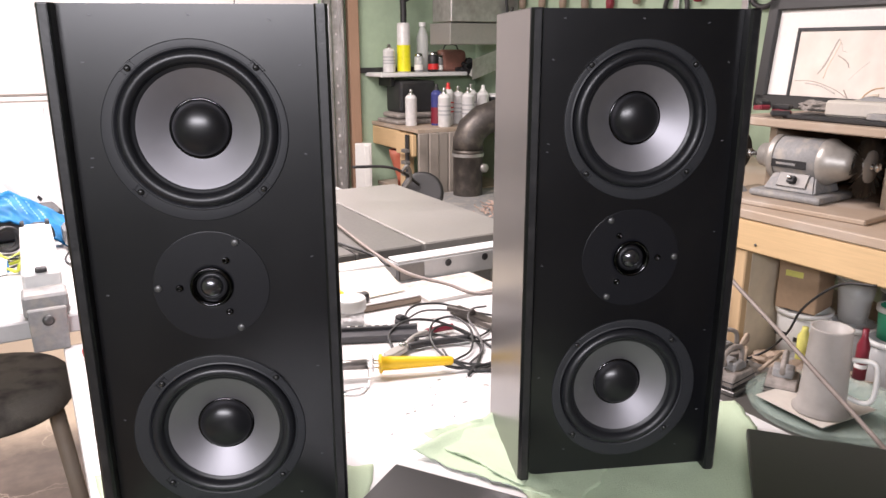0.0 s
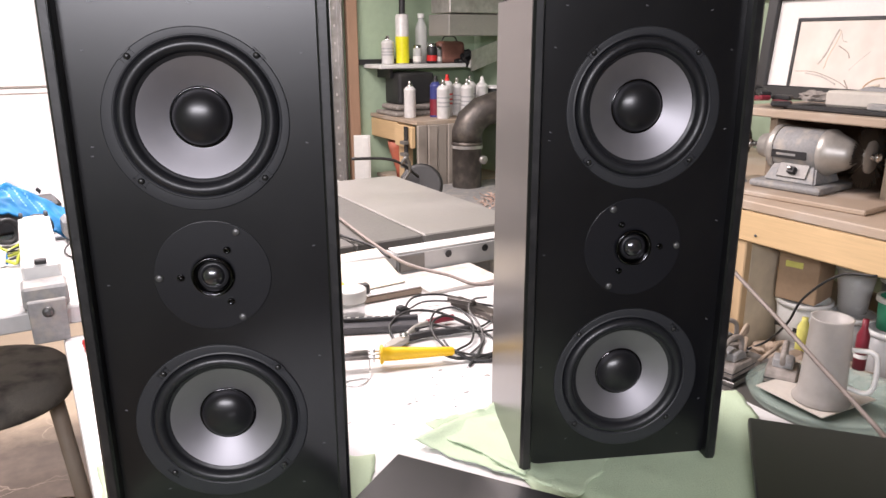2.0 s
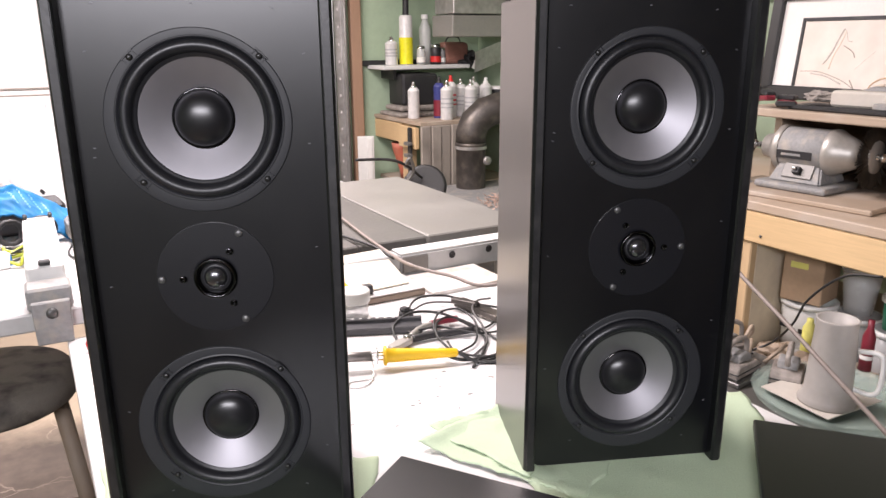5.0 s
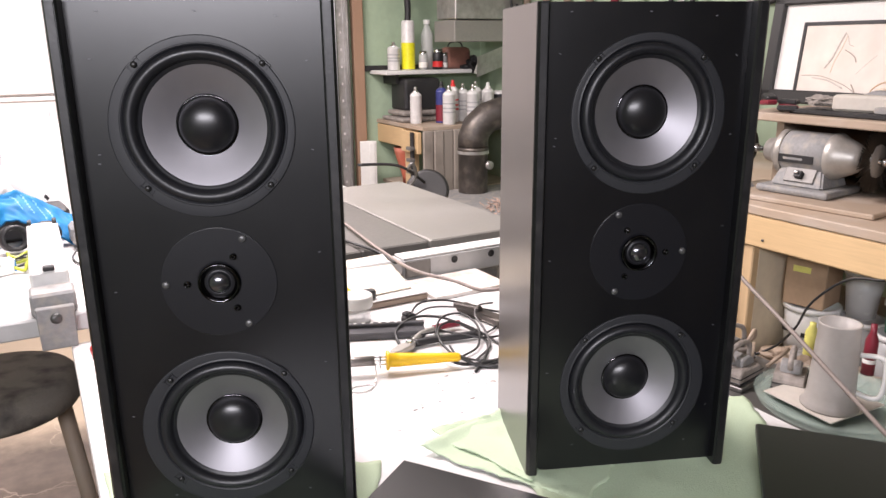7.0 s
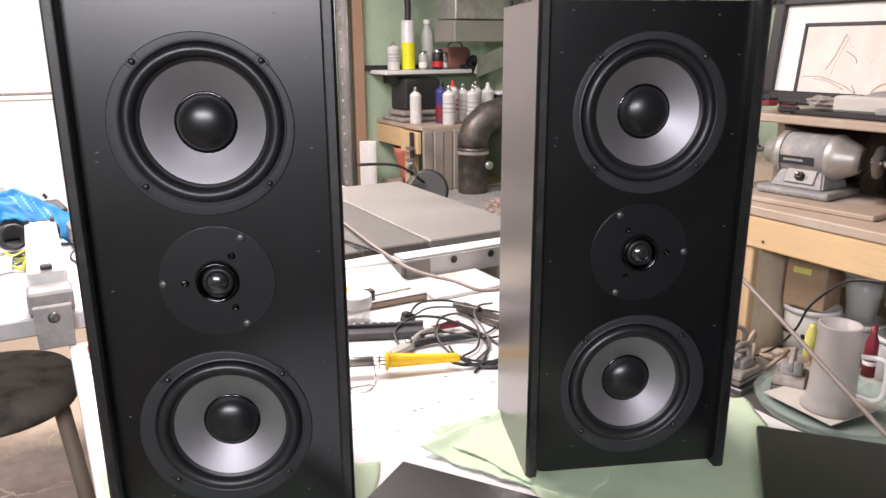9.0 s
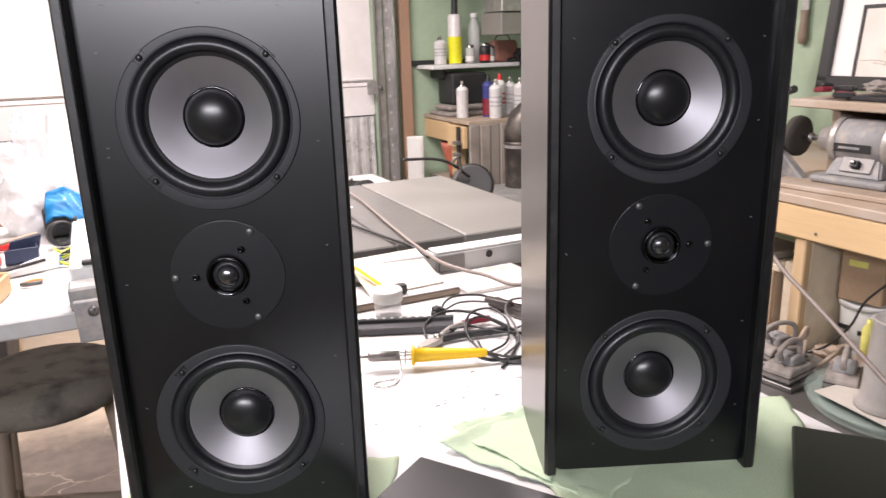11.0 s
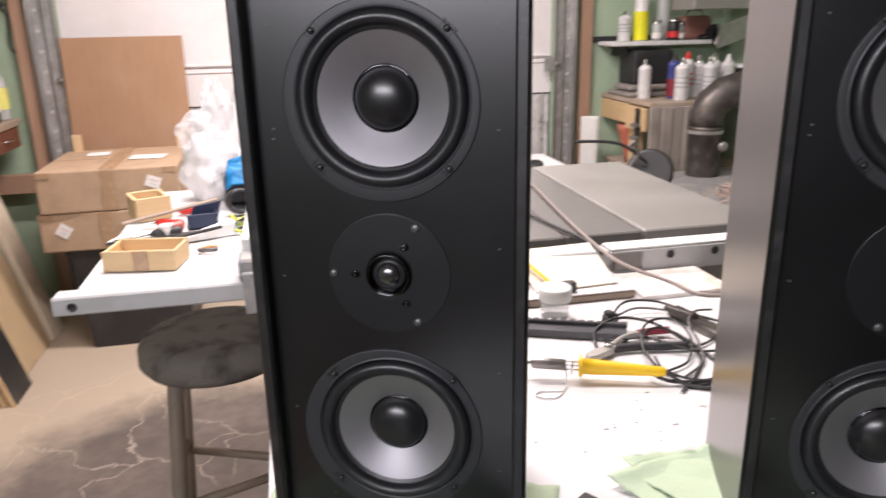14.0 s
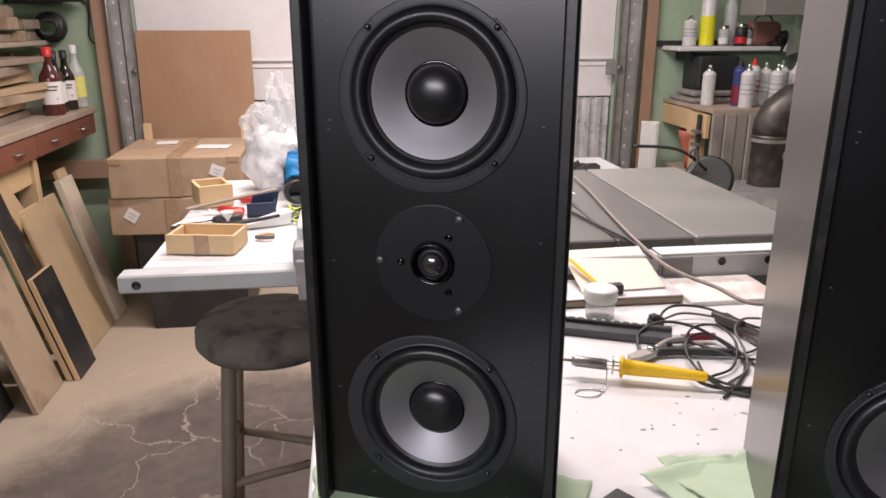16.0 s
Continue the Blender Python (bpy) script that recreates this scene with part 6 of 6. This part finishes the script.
solid("dusty_rag", crumpled(B(), (0.03, 0.035, 0.014), 6.1, 0.5, 4), M_TOOLDUST, "dusty crumpled rag on the tray", "rag", m=pose(1.70, 0.56, HZ + 0.032))
solid("rounded_stones", crumpled(B(), (0.03, 0.07, 0.03), 4.0, 0.3, 3), M_GREY, "grey lumps of polishing compound", "compound", m=pose(1.78, 0.44, HZ + 0.028))
rt = thing("red_pliers", pose(1.66, 0.665, HZ), "red and black clamps heaped at the shelf end", "clamps")
for k in range(5):
    part("jaw", box(B(), (0, 0, 0), (0.03, 0.05, 0.014), 0.004, pose(0.03 * (k % 3) - 0.02, 0.02 * k - 0.05, 0.012 + 0.012 * (k // 2), rnd.uniform(-15, 15), 0, rnd.uniform(-50, 50))), (M_DARK, M_DULLRED)[k % 2], rt)
solid("folded_leaflet", box(B(), (0, 0, 0), (0.10, 0.15, 0.0015), 0), M_PAPER, "folded white leaflet hanging over the shelf edge", "paper", m=pose(1.60, 0.21, HZ + 0.012, 0, -28, 12))

# things below the bench
LZ = 0.486
cbx = thing("cardboard_box", pose(1.625, 0.468, 0.628, 0, 0, 12), "small brown cardboard box on a bucket", "cardboard box")
part("carton", box(B(), (0, 0, 0.065), (0.11, 0.105, 0.13), 0.003), M_CARD, cbx)
part("label", box(B(), (-0.0556, 0.01, 0.10), (0.001, 0.045, 0.016), 0), M_LEMON, cbx)


def tub_(m, r0, r1, h, body, rim, label, cat):
    b = thing("bucket" if cat == "bucket" else "cup", m, label, cat)
    part("body", lathe(B(), [(0, 0), (r0, 0), (r1, h), (r1 - 0.003, h), (r0 - 0.002, 0.004), (0, 0.004)], 28), body, b)
    part("rim", lathe(B(), [(r1, h - 0.012), (r1 + 0.004, h - 0.012), (r1 + 0.004, h), (r1, h + 0.001), (r1 - 0.004, h)], 28), rim, b)
    return b


bk = tub_(pose(1.625, 0.462, LZ), 0.058, 0.068, 0.140, M_WHITE, M_WHITE, "white plastic bucket with dark marker strokes", "bucket")
part("writing_bar", box(B(), (-0.064, 0.022, 0.075), (0.002, 0.03, 0.012), 0, pose(0, 0, 0, 0, 0, 4)), M_DARK, bk)
part("writing_bar", box(B(), (-0.062, -0.024, 0.068), (0.002, 0.03, 0.012), 0, pose(0, 0, 0, 0, 0, 8)), M_DARK, bk)
tub_(pose(1.66, 0.352, 0.62), 0.034, 0.048, 0.125, M_CLEAR, M_CLEAR, "clear plastic cup nested in others", "cup")
tub_(pose(1.66, 0.345, LZ), 0.05, 0.055, 0.13, M_CLEAR, M_WHITE, "cloudy plastic tub under the cups", "cup")
tub_(pose(1.73, 0.265, 0.60), 0.05, 0.055, 0.12, M_CAST_DARK, M_WHITE, "smoky plastic jar with a white lid", "cup")
tub_(pose(1.73, 0.255, LZ), 0.05, 0.055, 0.112, M_WHITE, M_WHITE, "white plastic tub on the lower shelf", "cup")
tub_(pose(1.60, 0.215, 0.63), 0.035, 0.04, 0.08, material("green_tin", (0.03, 0.25, 0.14), 0.4, grain=60), M_WHITE, "green tin on top of the tubs", "cup")
tub_(pose(1.60, 0.215, LZ), 0.05, 0.055, 0.143, M_CLEAR, M_WHITE, "clear tub full of scraps", "cup")
yl = thing("yellow_bottle", pose(1.535, 0.395, LZ), "small yellow bottle beside the bucket", "bottle")
part("body", lathe(B(), [(0, 0), (0.016, 0), (0.016, 0.10), (0.008, 0.115), (0.008, 0.125), (0, 0.125)], 16), M_LEMON, yl)
rbt = thing("red_bottle", pose(1.50, 0.225, LZ + 0.06), "red glue bottle with a white label", "bottle")
part("body", lathe(B(), [(0, 0), (0.014, 0), (0.014, 0.085), (0.007, 0.105), (0.007, 0.125), (0, 0.125)], 18), M_DULLRED, rbt)
part("label_bar", lathe(B(), [(0.0146, 0.03), (0.0146, 0.04)], 18), M_PAPER, rbt)
for k in range(6):
    solid("dust_rag", crumpled(B(), (0.045 + 0.015 * (k % 2), 0.045, 0.024), 10 + k, 0.6, 4), (M_DUSTY, M_GREY, M_LEGWOOD)[k % 3], "dusty heap of rags below the bench", "rags", "rag heaps", m=pose(1.50 + 0.04 * (k % 2), 0.46 - 0.05 * k, LZ + 0.012))
bin_ = thing("wooden_bin", pose(1.59, 0.765, LZ), "dusty plywood parts bin below the bench", "bin")
part("bottom", box(B(), (0, 0, 0.005), (0.14, 0.17, 0.01), 0.001), M_PLY, bin_)
for sx in (-1, 1):
    part("side", box(B(), (0.069 * sx, 0, 0.088), (0.012, 0.19, 0.175), 0.002), M_PLY, bin_)
    part("end", box(B(), (0, 0.089 * sx, 0.086), (0.126, 0.012, 0.170), 0.002), M_DUSTY, bin_)
solid("shelf_board", box(B(), (0, 0, 0.01), (0.17, 0.25, 0.02), 0.003), M_CREAM, "pale offcut board lying over the bin", "board", m=pose(1.595, 0.785, LZ + 0.1765, 0, 0, 4))
solid("shelf_board", box(B(), (0, 0, 0.012), (0.15, 0.21, 0.022), 0.003), M_GREYWOOD, "grey weathered board on top of another", "board", m=pose(1.60, 0.795, LZ + 0.197, 0, 0, -5))
solid("pale_block", box(B(), (0, 0, 0.105), (0.06, 0.052, 0.21), 0.004), M_CREAM, "pale upright block of wood below the bench", "block", m=pose(1.56, 0.625, LZ, 0, 0, 8))

# low cart with the plastic jug
ct = thing("low_cart", pose(0, 0, 0), "low cart with a dark dusty top", "cart")
part("top", box(B(), (1.16, 0.05, 0.515), (0.50, 1.30, 0.025), 0.004), M_CAST_DARK, ct)
for lx, ly in ((0.95, -0.55), (1.37, -0.55), (0.95, 0.65), (1.37, 0.65)):
    part("leg", box(B(), (lx, ly, 0.25), (0.04, 0.04, 0.50), 0.003), M_GREY, ct)
CZ = 0.5285
for k, (dx, dy, r) in enumerate(((0, 0, 0.165), (0.012, -0.006, 0.168), (-0.006, 0.01, 0.16))):
    solid("glass_plate", lathe(B(), [(0, 0), (r * 0.8, 0.0), (r, 0.010), (r + 0.002, 0.012), (r, 0.014), (r * 0.8, 0.005), (0, 0.005)], 48), M_GLASS_GREEN, "round greenish glass plate in a stack", "glass plate", "glass plates", m=pose(1.318 + dx, 0.175 + dy, CZ + 0.0065 * k))
solid("card_sheet", box(B(), (0, 0, 0.002), (0.17, 0.165, 0.003), 0.0005), M_CREAMCARD, "dusty square card under the jug", "card", m=pose(1.278, 0.188, CZ + 0.0275, 0, 0, -3))
jg = thing("measuring_jug", pose(1.256, 0.160, CZ + 0.031), "dusty white plastic measuring jug with a handle", "jug")
M_JUG = material("dusty_white_plastic", (0.55, 0.52, 0.49), 0.4, vary=0.08, grain=60, bump=0.05, dirt=(0.46, 0.43, 0.40), dirt_amount=0.4, alpha=0.6)
part("body", lathe(B(), [(0, 0.0), (0.056, 0.0), (0.057, 0.005), (0.050, 0.013), (0.0465, 0.03), (0.0395, 0.182), (0.0415, 0.186), (0.0365, 0.186), (0.043, 0.02), (0, 0.016)], 36), M_JUG, jg)
part("handle", tube(B(), [(0.018, -0.040, 0.125), (0.03, -0.075, 0.128), (0.034, -0.085, 0.11), (0.034, -0.084, 0.055), (0.028, -0.07, 0.038), (0.018, -0.04, 0.042)], 0.0055, 9), M_WHITE, jg, "white plastic handle")
solid("blue_cap_bottle", lathe(B(), [(0, 0), (0.03, 0), (0.03, 0.12), (0.012, 0.15), (0.012, 0.165), (0, 0.165)], 20), M_BLUE, "small blue plastic bottle", "bottle", m=pose(1.04, -0.11, CZ))
for k in range(4):
    lm = thing("sander", pose(1.24 + 0.07 * (k % 2), 0.545 - 0.085 * k, CZ, 0, 0, 20 * k - 30), "dusty grey power sander on the cart", "power tool", "dusty power tools")
    part("body", prism(B(), [(-0.052, 0.013), (0.052, 0.013), (0.050, 0.034), (0.036, 0.046), (-0.040, 0.050), (-0.052, 0.036)], 0.066, pose(0, -0.033, 0), 0.003), M_TOOLDUST, lm)
    part("bellows", box(box(B(), (0, 0, 0.018), (0.106, 0.069, 0.004), 0.001), (0, 0, 0.030), (0.106, 0.069, 0.003), 0.001), M_DARK, lm, "dark rubber seams")
    part("top", prism(B(), [(-0.030, 0.048), (0.030, 0.045), (0.024, 0.062), (0.004, 0.072), (-0.024, 0.068)], 0.044, pose(0, -0.022, 0), 0.003), M_GREY, lm)
    part("grip_handle", tube(B(), [(-0.034, 0, 0.062), (-0.042, 0, 0.085), (-0.005, 0, 0.098), (0.035, 0, 0.086), (0.042, 0, 0.044)], 0.006, 8), M_TOOLDUST, lm)
    part("pad", box(B(), (0, 0, 0.006), (0.11, 0.08, 0.012), 0.002), M_CAST_DARK, lm)
    part("cord", tube(B(), [(0.05, 0, 0.04), (0.08, 0.01, 0.07), (0.10, 0.03, 0.04), (0.09, 0.06, 0.006)], 0.005, 7), M_DUSTY, lm)
solid("power_lead", tube(B(), [(1.43, 0.18, 0.80), (1.425, 0.26, 0.78), (1.43, 0.34, 0.70), (1.44, 0.38, 0.62), (1.47, 0.45, 0.54), (1.45, 0.5, 0.50)], 0.003, 8), M_CABLE, "black power cord hanging from the bench", "cord")

# things on the bench's far end and wall
can = thing("green_canister", pose(1.530, 0.772, BZ), "dark green round canister on the bench edge", "canister")
M_TIN = material("dark_green_tin", (0.02, 0.12, 0.085), 0.4, grain=60)
part("body", lathe(B(), [(0, 0), (0.037, 0), (0.0375, 0.06), (0.039, 0.062), (0.0375, 0.065), (0.0375, 0.108), (0.034, 0.112), (0, 0.112)], 28), M_TIN, can)
part("band", lathe(B(), [(0.0385, 0.066), (0.0390, 0.068), (0.0385, 0.070)], 28), M_GALV, can)
solid("white_sack", crumpled(B(), (0.036, 0.036, 0.024), 7.7, 0.3, 4), M_BAG_BODY, "white plastic film over the canister", "plastic bag", m=pose(1.530, 0.772, BZ + 0.131))
bv = thing("bench_vise", pose(1.95, 1.12, BZ), "dark drill stand with arms and a lamp head", "drill stand")
part("column", tube(B(), [(0.05, 0.05, 0), (0.05, 0.05, 0.45)], 0.02, 12, 1), M_DARK, bv)
part("head", box(B(), (-0.02, 0.02, 0.24), (0.14, 0.09, 0.08), 0.015, segments=2), M_CAST_DARK, bv)
part("arm", tube(B(), [(-0.05, -0.02, 0.24), (-0.10, -0.12, 0.20), (-0.12, -0.2, 0.22)], 0.012, 8), M_DARK, bv)
part("arm", tube(B(), [(0.0, -0.02, 0.264), (0.0, 0.05, 0.227), (-0.01, 0.094, 0.118), (-0.02, 0.10, 0.08)], 0.014, 8), M_TOOLDUST, bv)
part("lamp_head", lathe(B(), [(0, 0), (0.022, 0), (0.03, 0.03), (0.028, 0.032), (0, 0.02)], 18, pose(-0.09, -0.05, 0.28, 0, -70, 20)), M_GREY, bv)
for y, z, l in ((1.28, 1.24, 0.12), (1.05, 1.28, 0.10), (1.62, 1.22, 0.16)):
    h = thing("hanging_tool", pose(X_R - 0.02, y, z), "wooden-handled hand tool hanging on the wall", "hand tool", "hanging tools")
    part("handle", lathe(B(), [(0, 0), (0.014, 0.004), (0.018, 0.03), (0.013, l * 0.7), (0.016, l), (0, l)], 14), M_LEGWOOD, h)
    part("blade", box(B(), (0, 0, l + 0.06), (0.006, 0.03, 0.14), 0.002), M_GALV, h)
wd = thing("wall_disc", pose(X_R - 0.012, 1.485, 1.285, 0, -90), "pale round sanding disc with a dark rim on the wall", "disc")
part("disc", lathe(B(), [(0, 0.002), (0.082, 0.002), (0.084, 0.006), (0, 0.010)], 36), M_CREAMCARD, wd)
part("rim", lathe(B(), [(0.082, 0.0), (0.094, 0.0), (0.096, 0.006), (0.092, 0.012), (0.083, 0.012), (0.082, 0.006)], 36, None, True), M_DUCT, wd, "dark worn rim")
for y, z, r in ((1.72, 1.30, 0.07), (1.62, 1.46, 0.06), (1.2, 1.5, 0.06)):
    solid("wall_coil", tube(B(), [(0, r * math.cos(a * 0.63), r * math.sin(a * 0.63)) for a in range(11)], 0.010, 8, 4), M_DARK, "dark ring of cable hanging on the wall", "cable ring", "cable rings", m=pose(X_R - 0.02, y, z))

# row of tools along the top of the wall, door pull and a worn chipboard offcut
rnd = random.Random(77)
for k in range(9):
    y, z = 1.33 + 0.17 * k, 1.47 + rnd.uniform(-0.01, 0.03)
    h = thing("hanging_tool", pose(X_R - 0.03, y, z, rnd.uniform(-6, 6)), "worn hand tool hanging high on the wall", "hand tool", "hanging tools")
    part("handle", lathe(B(), [(0, 0), (0.016, 0.004), (0.02, 0.03), (0.014, 0.08), (0.017, 0.12), (0, 0.12)], 14), rnd.choice((M_LEGWOOD, M_DARK, M_DULLRED)), h)
    part("blade", box(B(), (0, 0, 0.19), (0.008, rnd.uniform(0.03, 0.08), 0.15), 0.002), rnd.choice((M_GALV, M_CAST_DARK)), h)
M_DARKWOOD = wood("dark_turned_wood", (0.1, 0.08, 0.065), axis=0, dirt=(0.17, 0.14, 0.12), dirt_amount=0.5)
dp = thing("door_pull", pose(0.826, 3.02, 1.245), "dark wooden pull handle on a cord", "pull handle")
part("handle", lathe(B(), [(0, 0), (0.012, 0.002), (0.02, 0.02), (0.021, 0.05), (0.013, 0.10), (0.01, 0.14), (0, 0.142)], 18), M_DARKWOOD, dp)
part("cord", tube(B(), [(0, 0, 0.14), (0, 0, 1.155)], 0.0025, 6, 1), M_CABLE, dp)
solid("chipboard_offcut", box(B(), (0, 0, 0.004), (0.165, 0.12, 0.008), 0.001), M_CHIP, "worn dusty chipboard offcut on the table corner", "board", m=pose(0.568, 0.5335, TABLE_Z, 0, 0, 1))
wc = thing("parts_box", pose(0.262, 0.535, TABLE_Z + 0.016, 0, 0, -20), "small white cardboard box with a blue strip", "carton")
part("box", box(B(), (0, 0, 0.012), (0.045, 0.03, 0.024), 0.001), M_PAPER, wc)
part("strip", box(B(), (-0.018, -0.0155, 0.013), (0.008, 0.001, 0.02), 0), M_BLUE, wc)
# solder blobs and burn marks on the white top
mk = B()
for k in range(26):
    p = Vector((rnd.uniform(0.16, 0.42), rnd.uniform(0.02, 0.17), 0.0))
    r = rnd.uniform(0.0007, 0.0022)
    lathe(mk, [(r, 0), (r * 0.7, r * 0.4), (0, r * 0.5)], 7, Matrix.Translation(p) @ Matrix.Diagonal((rnd.uniform(0.6, 2.6), 1, 1, 1)))
solid("solder_specks", mk, M_GREY, "grey solder specks and burn marks on the white table", "specks", kind="stuff", m=pose(0.008, 0.016, TABLE_Z))
